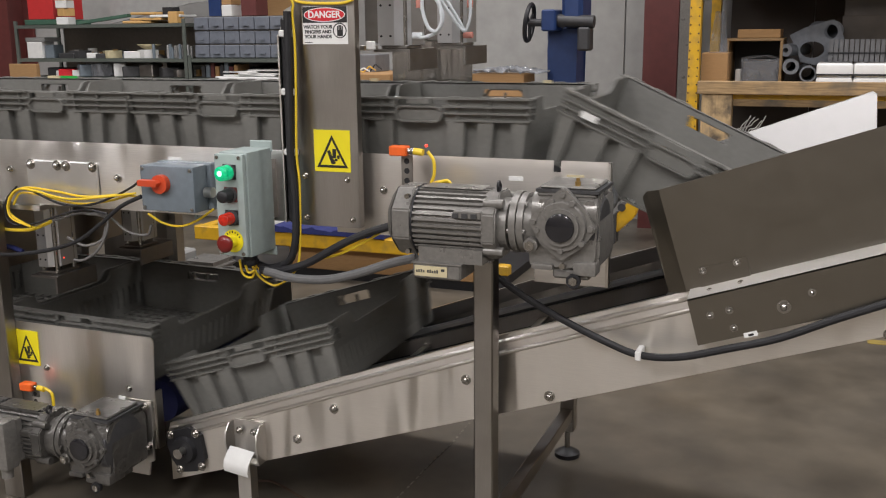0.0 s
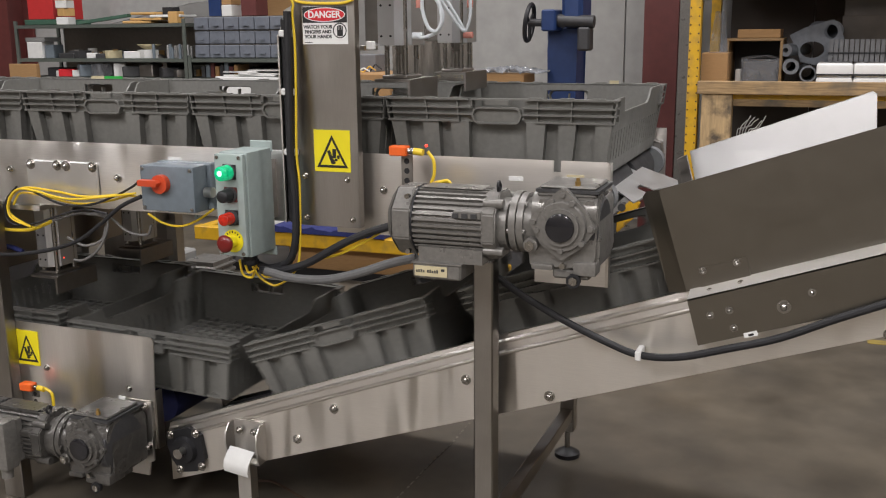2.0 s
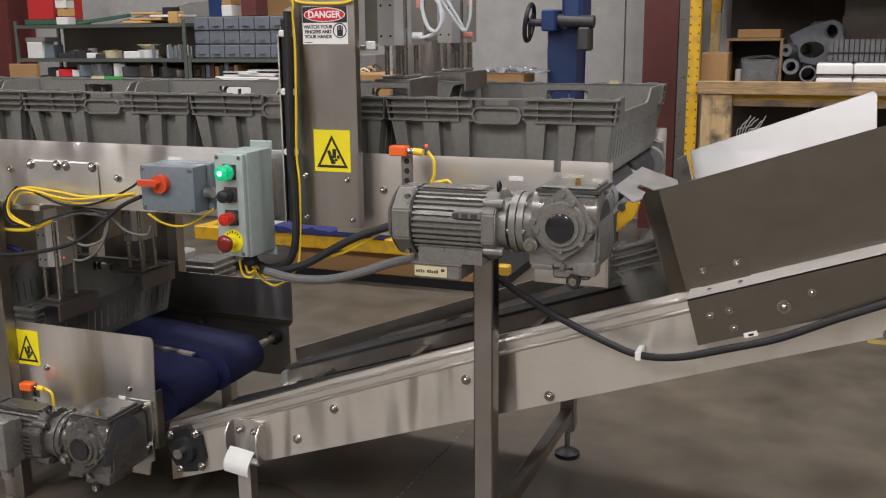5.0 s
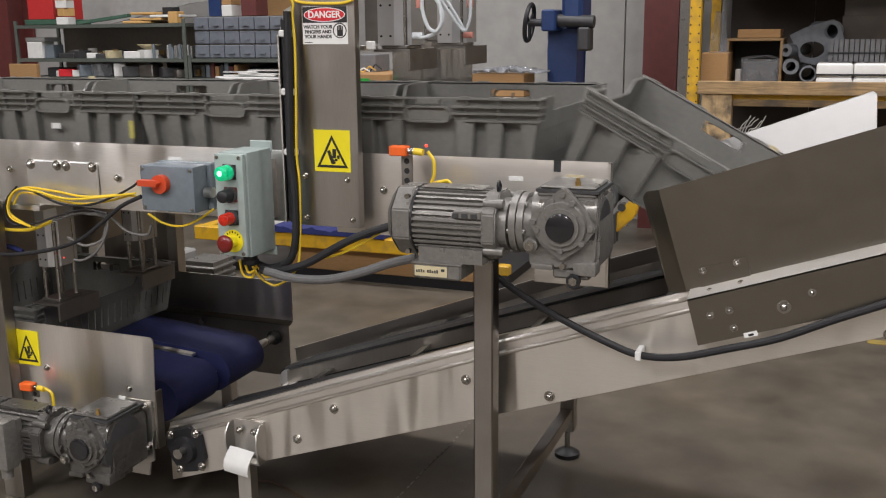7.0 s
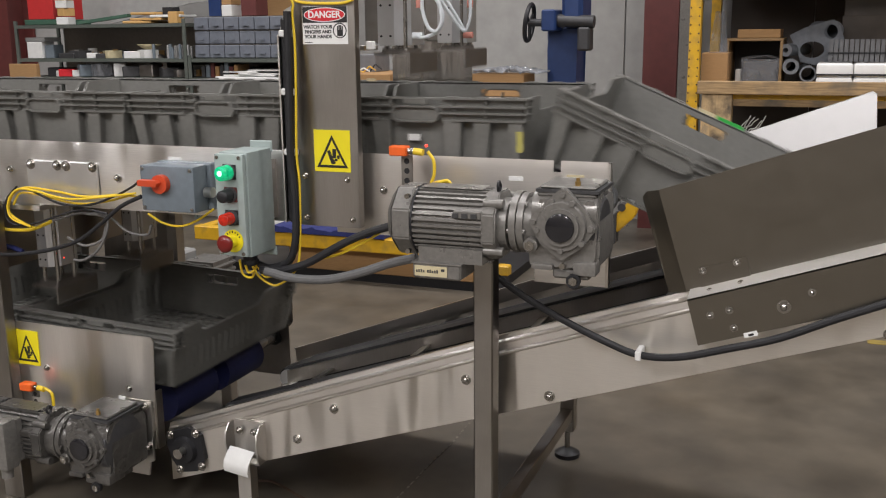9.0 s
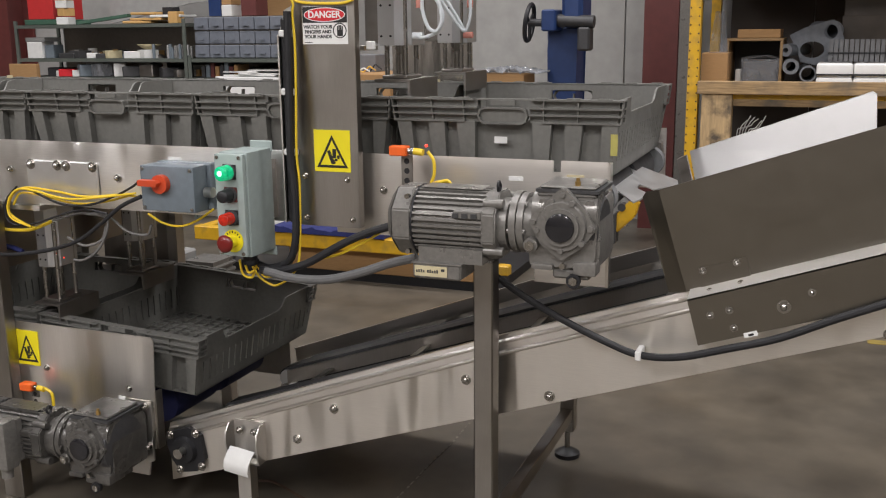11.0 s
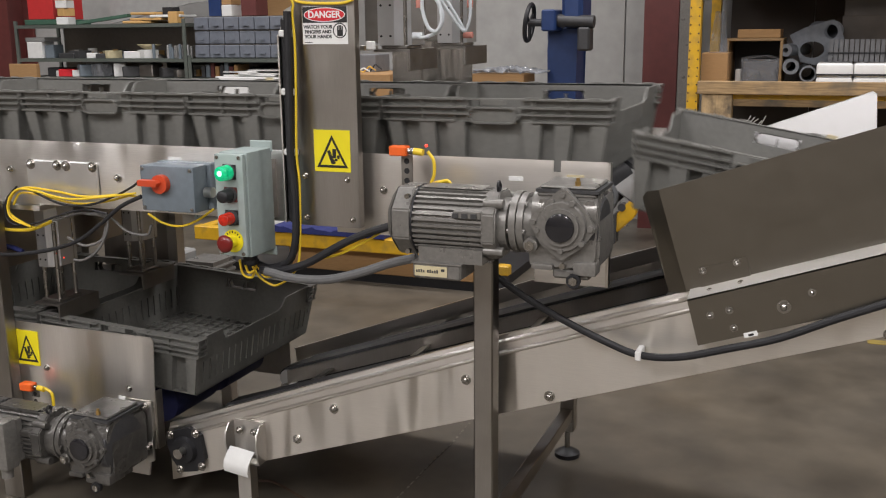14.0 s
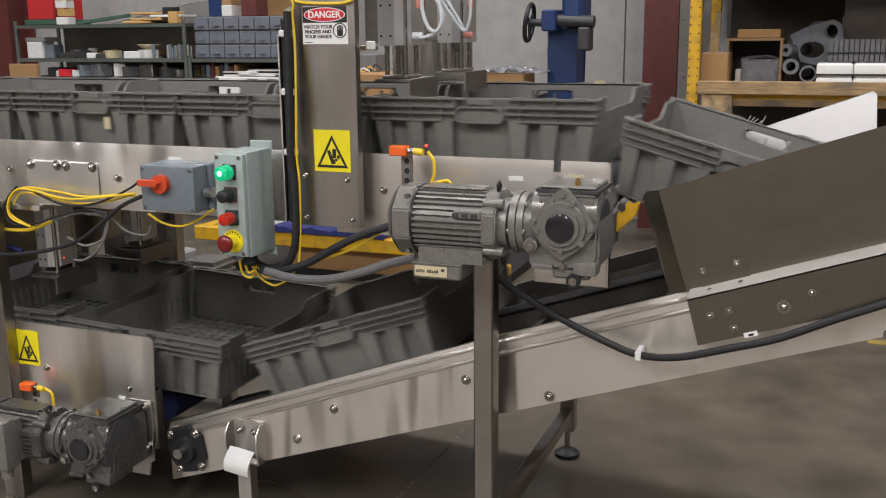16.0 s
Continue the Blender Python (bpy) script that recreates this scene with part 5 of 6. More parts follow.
cable("floor_hose", "thin brown hose lying on the floor", [(-1.016, 0.181, 0.004), (-0.964, 0.200, 0.004), (-0.897, 0.174, 0.004), (-0.836, 0.144, 0.004), (-0.745, 0.115, 0.004)], 0.004, HOSE_BROWN)
cable("blue_hose_stub", "short blue hose stub beside the clamp", [(-1.590, -0.03, 0.667), (-1.560, -0.03, 0.665), (-1.531, -0.03, 0.656)], 0.007, BLUE_PAD)
clip = thing("cable_clip", "white plastic clip on the black cable", "cable clip")
b = bmesh.new()
px, py, pz = (0.076, -0.1, 0.583)
box(b, px - 0.006, px + 0.006, py - 0.010, -0.064, pz - 0.010, pz + 0.009, 0.002)
part("strap", b, PAPER, clip)
cable("yellow_cable", "bundled yellow sensor cables", [(-1.096, -0.085, 0.83), (-1.153, -0.085, 0.834), (-1.262, -0.085, 0.824), (-1.356, -0.085, 0.833), (-1.444, -0.085, 0.837), (-1.488, -0.085, 0.817), (-1.505, -0.085, 0.777), (-1.482, -0.085, 0.756), (-1.427, -0.085, 0.735)], 0.0028, YELLOW_CABLE)
cable("yellow_cable", "bundled yellow sensor cables", [(-1.106, -0.092, 0.841), (-1.189, -0.092, 0.829), (-1.308, -0.092, 0.817), (-1.411, -0.092, 0.832), (-1.465, -0.092, 0.832), (-1.498, -0.092, 0.799), (-1.493, -0.092, 0.76), (-1.432, -0.092, 0.74)], 0.0028, YELLOW_CABLE)
cable("yellow_cable", "bundled yellow sensor cables", [(-1.124, -0.08, 0.835), (-1.217, -0.08, 0.812), (-1.303, -0.08, 0.805), (-1.406, -0.08, 0.82), (-1.467, -0.08, 0.821), (-1.493, -0.08, 0.791)], 0.0028, YELLOW_CABLE)
cable("yellow_cable", "yellow cable of a photo sensor", [(-1.586, -0.06, 0.721), (-1.511, -0.06, 0.721), (-1.455, -0.06, 0.728), (-1.398, -0.06, 0.75)], 0.0045, YELLOW_CABLE)
cable("yellow_cable", "yellow cable of a photo sensor", [(-1.076, -0.09, 0.794), (-1.034, -0.09, 0.774), (-0.987, -0.09, 0.77), (-0.939, -0.09, 0.787), (-0.894, -0.09, 0.815)], 0.0028, YELLOW_CABLE)
cable("black_cable", "black cable hanging from the switch box", [(-1.076, -0.11, 0.838), (-1.135, -0.11, 0.812), (-1.197, -0.11, 0.768), (-1.269, -0.11, 0.722), (-1.359, -0.11, 0.692), (-1.469, -0.11, 0.672), (-1.543, -0.11, 0.667)], 0.0050, BLACK)
cable("black_cable", "thin black cable in the bundle", [(-1.415, -0.088, 0.828), (-1.331, -0.088, 0.802), (-1.245, -0.088, 0.806), (-1.167, -0.088, 0.832), (-1.116, -0.088, 0.856), (-1.097, -0.088, 0.87)], 0.0028, BLACK)
cable("black_cable", "thin black cable in the bundle", [(-1.481, -0.075, 0.837), (-1.518, -0.075, 0.803), (-1.527, -0.075, 0.765), (-1.509, -0.075, 0.741), (-1.439, -0.075, 0.745), (-1.292, -0.075, 0.788), (-1.208, -0.075, 0.784)], 0.0026, BLACK)
cable("air_hose", "grey air hose of the clamp", [(-1.325, -0.02, 0.767), (-1.265, -0.02, 0.762), (-1.259, -0.02, 0.733), (-1.291, -0.02, 0.68), (-1.339, -0.02, 0.648), (-1.372, -0.02, 0.645)], 0.0033, GREY_HOSE)
cable("air_hose", "grey air hose of the clamp", [(-1.446, 0.0, 0.739), (-1.361, 0.0, 0.762), (-1.273, -0.0, 0.761), (-1.216, 0.0, 0.725), (-1.156, 0.0, 0.721), (-1.141, 0.0, 0.747)], 0.0033, GREY_HOSE)
cable("air_hose", "grey air hose of the clamp", [(-1.396, -0.01, 0.7), (-1.344, -0.01, 0.682), (-1.289, -0.01, 0.7), (-1.271, -0.01, 0.737)], 0.0033, GREY_HOSE)
cable("air_hose", "white air hose on the clamp", [(-0.421, 0.02, 1.273), (-0.42, 0.02, 1.245), (-0.408, 0.02, 1.212), (-0.39, 0.02, 1.204), (-0.377, 0.02, 1.227), (-0.384, 0.02, 1.267)], 0.0039, WHITE_HOSE)
cable("air_hose", "white air hose on the clamp", [(-0.497, 0.3, 1.286), (-0.461, 0.3, 1.236), (-0.43, 0.3, 1.203), (-0.416, 0.3, 1.235), (-0.415, 0.3, 1.274)], 0.0039, WHITE_HOSE)
cable("air_hose", "white air hose on the clamp", [(-0.398, 0.03, 1.277), (-0.379, 0.03, 1.238), (-0.39, 0.03, 1.204), (-0.422, 0.03, 1.191), (-0.438, 0.03, 1.194)], 0.0039, WHITE_HOSE)
cable("air_hose", "white air hose on the clamp", [(-0.49, 0.32, 1.286), (-0.452, 0.32, 1.229), (-0.432, 0.32, 1.193)], 0.0039, WHITE_HOSE)
for i, p in enumerate(((-0.437, 0.035, 1.194), (-0.427, 0.32, 1.193), (-0.434, 0.035, 1.264), (-0.423, 0.32, 1.269))):
    fit = thing("hose_fitting", "pale push-in hose fitting", "hose fitting", p, group="hose fittings")
    b = bmesh.new()
    if i < 2:
        cyl(b, (-0.012, 0, 0), (0.010, 0, 0), 0.0075, 14)
    else:
        cyl(b, (0, 0, -0.012), (0, 0, 0.010), 0.0075, 14)
    part("collar", b, WHITE_HOSE if i == 0 else material("pink_collar", (0.6, 0.25, 0.2), 0.5), fit)

# ---- yellow lift table on the floor behind ----
lift = thing("lift_table", "low yellow lift table with a blue pad", "lift table")
b = bmesh.new()
box(b, -2.62, -1.25, 2.20, 2.26, 0.165, 0.235, 0.004)
part("near_beam", b, YELLOW, lift)
b = bmesh.new()
box(b, -2.62, -1.25, 2.95, 3.01, 0.165, 0.235, 0.004)
part("far_beam", b, YELLOW, lift)
for x0, x1 in ((-2.62, -2.56), (-1.31, -1.25)):
    b = bmesh.new()
    box(b, x0, x1, 2.26, 2.95, 0.17, 0.23, 0.004)
    part("end_beam", b, YELLOW, lift)
b = bmesh.new()
box(b, -2.10, -1.00, 2.262, 2.285, 0.045, 0.185, 0.003)
part("skirt", b, CARTON, lift, "tan lower skirt board")
# Black box added as the shadow under the table.
b = bmesh.new()
box(b, -2.55, -1.00, 2.27, 2.96, 0.0, 0.044)
part("base", b, BLACK, lift, "black box standing for the shadow under the table")
# Legs in dark paint so they sink into that shadow.
for x in (-2.5, -1.30):
    for y in (2.32, 2.98):
        b = bmesh.new()
        box(b, x - 0.03, x + 0.03, y - 0.02, y + 0.02, 0.0, 0.166)
        part("leg", b, MOTOR_D, lift)
pad = thing("foam_pad", "blue foam pad lying on the lift table", "foam pad")
b = bmesh.new()
wavy = [(-2.16 + i * 0.62 / 24, 0.262 + 0.006 * math.sin(i * 0.9) + 0.004 * math.sin(i * 2.3)) for i in range(25)]
prism(b, wavy + [(-1.54, 0.237), (-2.16, 0.237)], 2.19, 2.60)
part("slab", b, BLUE_PAD, pad)
hook = thing("folding_bracket", "yellow folding handle bracket on the floor", "handle bracket")
b = bmesh.new()
box(b, -0.50, -0.425, 2.18, 2.26, 0.372, 0.436, 0.008)
box(b, -0.515, -0.455, 2.18, 2.26, 0.300, 0.360, 0.008)
part("clamp_block", b, YELLOW, hook)
b = bmesh.new()
prism(b, [(-0.43, 0.375), (-0.415, 0.360), (-0.335, 0.440), (-0.320, 0.500), (-0.350, 0.520), (-0.395, 0.470), (-0.43, 0.425)], 2.20, 2.245)
bmesh.ops.bevel(b, geom=b.edges[:], offset=0.006, segments=2, affect="EDGES")
part("arm", b, YELLOW, hook)
b = bmesh.new()
box(b, -0.427, -0.415, 2.182, 2.25, 0.318, 0.45, 0.003)
cyl(b, (-0.395, 2.194, 0.475), (-0.395, 2.25, 0.475), 0.017, 14)
part("hinge", b, MOTOR_D, hook)
b = bmesh.new()
cyl(b, (-0.475, 2.22, 0.022), (-0.475, 2.22, 0.305), 0.025, 16)
part("mast", b, MOTOR_D, hook)
hook.location = (-0.022, 0.0, -0.022)
stub = thing("floor_block", "small yellow block on the floor", "block")
b = bmesh.new()
box(b, -0.965, -0.905, 2.14, 2.19, 0.120, 0.168, 0.006)
part("body", b, YELLOW, stub)
b = bmesh.new()
box(b, -0.955, -0.915, 2.145, 2.185, 0.0, 0.122)
part("foot", b, MOTOR_D, stub)

spare = thing("spare_motor", "grey ribbed motor housing standing on the floor", "motor")
for i in range(10):
    b = bmesh.new()
    box(b, -2.04, -1.88, 1.30, 1.46, 0.02 + i * 0.027, 0.034 + i * 0.027, 0.004)
    part("rib", b, MOTOR, spare)
b = bmesh.new()
box(b, -2.03, -1.89, 1.31, 1.45, 0.0, 0.295)
part("body", b, MOTOR, spare)
b = bmesh.new()
box(b, -2.10, -2.042, 1.31, 1.42, 0.0, 0.325, 0.008)
part("head", b, PVC_GREY, spare)

# ---- shelves along the wall ----


def simple(name, label, category, x0, x1, y0, y1, z0, z1, mat, bevel=0.003, group="", partname="body", m=None):
    root = thing(name, label, category, group=group)
    b = bmesh.new()
    box(b, x0, x1, y0, y1, z0, z1, bevel, m=m)
    part(partname, b, mat, root)
    return root


def askew(x, y, degrees):
    """A turn about the upright through (x, y)."""
    return Matrix.Translation((x, y, 0)) @ Matrix.Rotation(radians(degrees), 4, "Z") @ Matrix.Translation((-x, -y, 0))


def shelf_unit(x0, x1, levels, label, top=1.30):
    root = thing("shelving_unit", label, "shelf", group="shelving along the wall")
    for x in (x0, x1 - 0.024):
        for y in (3.40, 3.80):
            b = bmesh.new()
            prism(b, [(x, y), (x + 0.024, y), (x + 0.024, y + 0.004), (x + 0.004, y + 0.004), (x + 0.004, y + 0.035), (x, y + 0.035)], 0, top, "z")
            part("post", b, SHELF_G, root)
    for z in levels:
        b = bmesh.new()
        box(b, x0 + 0.025, x1 - 0.025, 3.40, 3.835, z - 0.022, z)
        part("shelf_board", b, SHELF_G, root)
    b = bmesh.new()
    box(b, x0 + 0.036, x1 - 0.036, 3.83, 3.834, 0.3, top - 0.03)
    part("back_panel", b, STEEL_DARK, root)
    return root


shelf_unit(-4.86, -3.46, (0.35, 0.918, 1.040, 1.262), "green-grey steel shelving crowded with parts", 1.29)
shelf_unit(-3.455, -2.70, (0.35, 0.918, 1.040), "green-grey steel shelving with drawers on top", 1.06)

cab = thing("parts_drawer_cabinet", "blue-grey cabinet of small parts drawers", "drawer cabinet")
CX0, CX1, CZ0, CZ1 = -3.43, -2.76, 1.042, 1.300
b = bmesh.new()
box(b, CX0, CX1, 3.47, 3.75, CZ0, CZ1)
part("carcass", b, STEEL_DARK, cab)
for r in range(3):
    for c in range(6):
        w, h = (CX1 - CX0) / 6, (CZ1 - CZ0) / 3
        xa, za = CX0 + c * w, CZ0 + r * h
        b = bmesh.new()
        box(b, xa + 0.003, xa + w - 0.003, 3.445 + 0.008 * ((r * 5 + c * 3) % 3) / 2, 3.469, za + 0.003, za + h - 0.005, 0.003)
        dr = part("drawer", b, DRAWER, cab)
        b = bmesh.new()
        box(b, xa + w * 0.3, xa + w * 0.7, 3.435, 3.446, za + h * 0.30, za + h * 0.38)
        part("pull", b, DRAWER, dr)

simple("tool_chest", "red steel case with dark green edges", "tool case", -4.78, -4.56, 3.46, 3.75, 1.300, 1.62, RED_BOX)
simple("case_tray", "dark green steel tray under the red case", "tray", -4.80, -4.52, 3.44, 3.78, 1.264, 1.298, GREEN_BOX)
for i, (x, z, w) in enumerate(((-4.47, 1.263, 0.09), (-4.465, 1.319, 0.07), (-4.47, 1.371, 0.085), (-4.46, 1.421, 0.07))):
    simple("small_carton", "small white and yellow parts carton", "carton", x - w / 2, x + w / 2, 3.43, 3.52, z, z + 0.050, PAPER if i % 2 == 0 else ENVELOPE, group="small cartons on the shelf", m=askew(x, 3.47, (8, -14, 5, 18)[i]))
sheet = thing("grey_sheet", "long grey panel lying across the shelf", "panel")
b = bmesh.new()
prism(b, [(-4.40, 1.268), (-3.70, 1.40), (-3.0, 1.43), (-3.0, 1.72), (-4.35, 1.72), (-4.40, 1.35)], 3.84, 3.86)
part("sheet", b, PVC_GREY, sheet)
ledge = thing("green_rail", "green steel rail lying on the shelf", "rail")
b = bmesh.new()
box(b, -4.40, -3.98, 3.50, 3.54, 1.263, 1.283, m=Matrix.Translation((-4.4, 0, 1.263)) @ Matrix.Rotation(radians(-6), 4, "Y") @ Matrix.Translation((4.4, 0, -1.263)))
part("bar", b, GREEN_BOX, ledge)
for i, (x, w, a) in enumerate(((-3.86, 0.22, 3), (-3.78, 0.26, -4), (-3.64, 0.22, 5), (-3.80, 0.20, 0))):
    env = thing("envelope", "manila envelope lying on the shelf", "envelope", (x, 3.52, 1.264 + 0.018 * i), group="envelopes on the shelf")
    b = bmesh.new()
    box(b, -w / 2, w / 2, -0.09, 0.12, 0.0, 0.016, 0.003, m=Matrix.Rotation(radians(a), 4, "Z"))
    part("sleeve", b, ENVELOPE if i != 2 else PAPER, env)
simple("small_carton", "upright manila carton on the shelf", "carton", -3.60, -3.53, 3.42, 3.50, 1.2625, 1.335, ENVELOPE)
simple("dark_gadget", "black tool holder on the shelf", "tool holder", -3.70, -3.62, 3.50, 3.58, 1.312, 1.365, BLACK)
# goods on the middle shelf
simple("parts_box", "white box with a blue side", "box", -4.79, -4.66, 3.43, 3.55, 1.041, 1.150, PAPER)
simple("parts_tub", "grey tub on the white box", "tub", -4.81, -4.64, 3.44, 3.6, 1.151, 1.18, PVC_GREY)
simple("parts_box", "blue printed box on the shelf", "box", -4.655, -4.58, 3.45, 3.55, 1.041, 1.13, BOX_D)
for x, w, h, m in ((-4.45, 0.16, 0.035, MOTOR_D), (-4.27, 0.07, 0.035, PAPER), (-4.10, 0.05, 0.05, TAPE), (-3.93, 0.11, 0.045, PAPER), (-3.82, 0.13, 0.055, PAPER), (-4.38, 0.12, 0.05, MOTOR_D), (-4.18, 0.07, 0.03, MOTOR_D), (-3.98, 0.06, 0.028, BOX_D)):
    simple("parts_box", "small box of parts on the shelf", "box", x - w / 2, x + w / 2, 3.43, 3.53, 1.0405, 1.0405 + h, m, group="boxes on the middle shelf", m=askew(x, 3.48, 37 * math.sin(91 * x)))
bowl = thing("bowl", "cream bowl on the shelf", "bowl", (-3.82, 3.5, 1.097))
b = bmesh.new()
cyl(b, (0, 0, 0), (0, 0, 0.028), 0.035, 20, 0.075)
cyl(b, (0, 0, 0.028), (0, 0, 0.033), 0.078, 20)
part("shell", b, TAPE, bowl)
for i, (x, h) in enumerate(((-3.735, 0.09), (-3.66, 0.085), (-3.63, 0.075), (-3.605, 0.09), (-3.575, 0.085), (-3.55, 0.07), (-3.53, 0.09), (-3.505, 0.085), (-3.64, 0.08), (-3.59, 0.07), (-3.555, 0.085), (-3.515, 0.075))):
    tb = thing("metal_tube", "short upright metal tube on the shelf", "tube", (x, 3.43 + 0.05 * (i % 3), 1.0405), group="tubes on the shelf")
    b = bmesh.new()
    cyl(b, (0, 0, 0), (0, 0, h), 0.010, 14)
    part("pipe", b, ALU if i % 3 else BOX_D, tb)
# goods on the low shelf
simple("carton", "brown corrugated carton on the shelf", "carton", -4.90, -4.66, 3.36, 3.395, 0.70, 1.005, CARTON)
for i, (x, w, h, m) in enumerate(((-4.58, 0.09, 0.06, BLACK), (-4.47, 0.12, 0.05, SIGN_R), (-4.33, 0.10, 0.08, BOX_D), (-4.20, 0.12, 0.09, CLEAR_BAG), (-4.05, 0.08, 0.09, PAPER), (-3.95, 0.12, 0.07, MOTOR_D), (-3.80, 0.12, 0.085, STEEL_DARK), (-3.66, 0.10, 0.06, MOTOR_D), (-3.55, 0.09, 0.05, STEEL_DARK), (-4.40, 0.05, 0.045, PAPER), (-4.53, 0.05, 0.04, PAPER))):
    simple("shop_part", "machine part on the low shelf", "machine part", x - w / 2, x + w / 2, 3.42, 3.52, 0.919, 0.919 + h, m, bevel=min(w, h) * 0.08, group="parts on the low shelf", m=askew(x, 3.47, 40 * math.sin(57 * x)))
wheelp = thing("pulley_wheel", "dull steel pulley standing on the shelf", "pulley", (-3.76, 3.50, 0.98))
b = bmesh.new()
ring(b, (0, 0), 0.085, 0.055, -0.02, 0.02)
box(b, -0.056, 0.056, -0.008, 0.008, -0.008, 0.008)
part("rim", b, STEEL_DARK, wheelp)
for i, (x, z, w, a) in enumerate(((-3.10, 0.919, 0.34, 3), (-3.02, 0.930, 0.38, -2), (-2.95, 0.941, 0.30, 6), (-3.08, 0.952, 0.26, -5), (-2.92, 0.963, 0.22, 2))):
    pp = thing("paper_stack", "loose white papers on the shelf", "papers", (x, 3.52, z), group="papers on the shelf")
    b = bmesh.new()
    box(b, -w / 2, w / 2, -0.1, 0.12, 0, 0.010, 0.002, m=Matrix.Rotation(radians(a), 4, "Z"))
    part("ream", b, PAPER, pp)
for i in range(8):
    x = -3.40 + i * 0.035
    simple("binder", "dark parts catalogue on the shelf", "book", x, x + 0.028, 3.46, 3.6, 0.919, 0.99 + 0.012 * (i % 3), (MOTOR_D, BOX_D, RUST_RED, CARTON)[i % 4], group="catalogues on the shelf")
simple("storage_box", "blue and white printed box", "box", -3.33, -3.24, 3.48, 3.62, 1.301, 1.42, PRESS_BLUE)
simple("storage_box", "white box on the cabinet", "box", -3.235, -3.16, 3.48, 3.6, 1.301, 1.37, PAPER)
simple("storage_box", "dark maroon box on the cabinet", "box", -3.09, -2.98, 3.48, 3.62, 1.301, 1.45, RUST_RED)
simple("storage_box", "carton on the cabinet", "box", -3.235, -3.165, 3.485, 3.60, 1.371, 1.43, CARTON)
board = simple("chip_board", "brown chipboard sheet leaning at the wall", "board", -3.30, -2.70, 4.10, 4.12, 0.0, 1.75, CARTON)

# ---- arbor press ----
press = thing("arbor_press", "blue arbor press with a black handwheel", "press")
b = bmesh.new()
prism(b, [(-1.03, 0.0), (-0.885, 0.0), (-0.885, 1.10), (-0.86, 1.16), (-0.88, 1.21), (-1.04, 1.21), (-1.04, 1.15), (-1.03, 1.10)], 3.22, 3.42)
bmesh.ops.bevel(b, geom=b.edges[:], offset=0.008, segments=1, affect="EDGES")
part("frame", b, PRESS_BLUE, press)
b = bmesh.new()
box(b, -1.035, -0.96, 3.08, 3.24, 1.19, 1.30, 0.008)
box(b, -0.94, -0.83, 3.12, 3.34, 1.21, 1.56, 0.02)
part("head", b, PRESS_BLUE, press)
b = bmesh.new()
box(b, -0.85, -0.785, 3.10, 3.20, 1.09, 1.21, 0.01)
cyl(b, (-0.98, 3.14, 1.245), (-0.77, 3.14, 1.235), 0.032, 20)
part("ram_guide", b, MOTOR_D, press)
b = bmesh.new()
cyl(b, (-1.12, 3.14, 1.235), (-0.95, 3.14, 1.235), 0.020, 16)
part("hub_shaft", b, MOTOR_D, press)
b = bmesh.new()
tube(b, [(-1.115 + 0.012 * math.sin(a), 3.14 + 0.075 * math.cos(a), 1.235 + 0.093 * math.sin(a)) for a in (2 * math.pi * k / 20 for k in range(21))], 0.012, 8, 2)
for a in (0.5, 2.6, 4.7):
    cyl(b, (-1.115, 3.14, 1.235), (-1.115, 3.14 + 0.075 * math.cos(a), 1.235 + 0.093 * math.sin(a)), 0.008, 8)
part("handwheel", b, BLACK, press, "black handwheel")
simple("bench_carton", "brown carton on the bench behind the belt", "carton", -1.40, -1.10, 3.0, 3.2, 0.86, 0.975, CARTON)
film = thing("plastic_film", "crumpled clear plastic film on a carton", "plastic film")
b = bmesh.new()
crumple(b, -1.42, -1.02, 2.98, 3.22, 0.977, 0.030, 30)
part("sheet", b, CLEAR_BAG, film)
bench = thing("work_bench", "dark steel work bench along the wall", "bench")
b = bmesh.new()
box(b, -2.3, -1.07, 2.95, 3.5, 0.82, 0.859, 0.003)
part("top", b, STEEL_DARK, bench)
for x in (-2.25, -1.12):
    for y in (3.0, 3.45):
        b = bmesh.new()
        box(b, x - 0.03, x + 0.03, y - 0.03, y + 0.03, 0, 0.82)
        part("leg", b, STEEL_DARK, bench)
for i, (x, w, h, m) in enumerate(((-2.15, 0.10, 0.06, PAPER), (-2.03, 0.06, 0.10, BLACK), (-1.93, 0.12, 0.06, CARTON), (-1.80, 0.10, 0.14, BOX_D), (-1.66, 0.12, 0.20, PVC_GREY), (-1.53, 0.10, 0.09, STEEL_DARK))):
    simple("bench_item", "small part lying on the work bench", "machine part", x - w / 2, x + w / 2, 3.0, 3.1, 0.86, 0.86 + h, m, group="things on the bench")

# ---- pallet rack ----
rack = thing("pallet_rack", "yellow pallet rack with pine boards", "rack")
for y in (3.2, 4.1):
    b = bmesh.new()
    prism(b, [(-0.300, y), (-0.246, y), (-0.246, y + 0.06), (-0.251, y + 0.06), (-0.251, y + 0.005), (-0.295, y + 0.005), (-0.295, y + 0.06), (-0.300, y + 0.06)], 0, 2.6, "z")
    up = part("upright", b, YELLOW, rack)
    if y < 3.5:
        for k in range(22):
            for dx in (-0.294, -0.253):
                b = bmesh.new()
                cyl(b, (dx, y + 0.0005, 0.50 + k * 0.042), (dx, y - 0.0012, 0.50 + k * 0.042), 0.0042, 8)
                part("slot", b, BLACK, up)
b = bmesh.new()
box(b, -0.22, 2.6, 3.22, 3.26, 0.835, 0.872)
part("beam", b, YELLOW, rack)
b = bmesh.new()
box(b, -0.22, 2.6, 4.06, 4.10, 0.815, 0.865)
part("beam", b, YELLOW, rack)
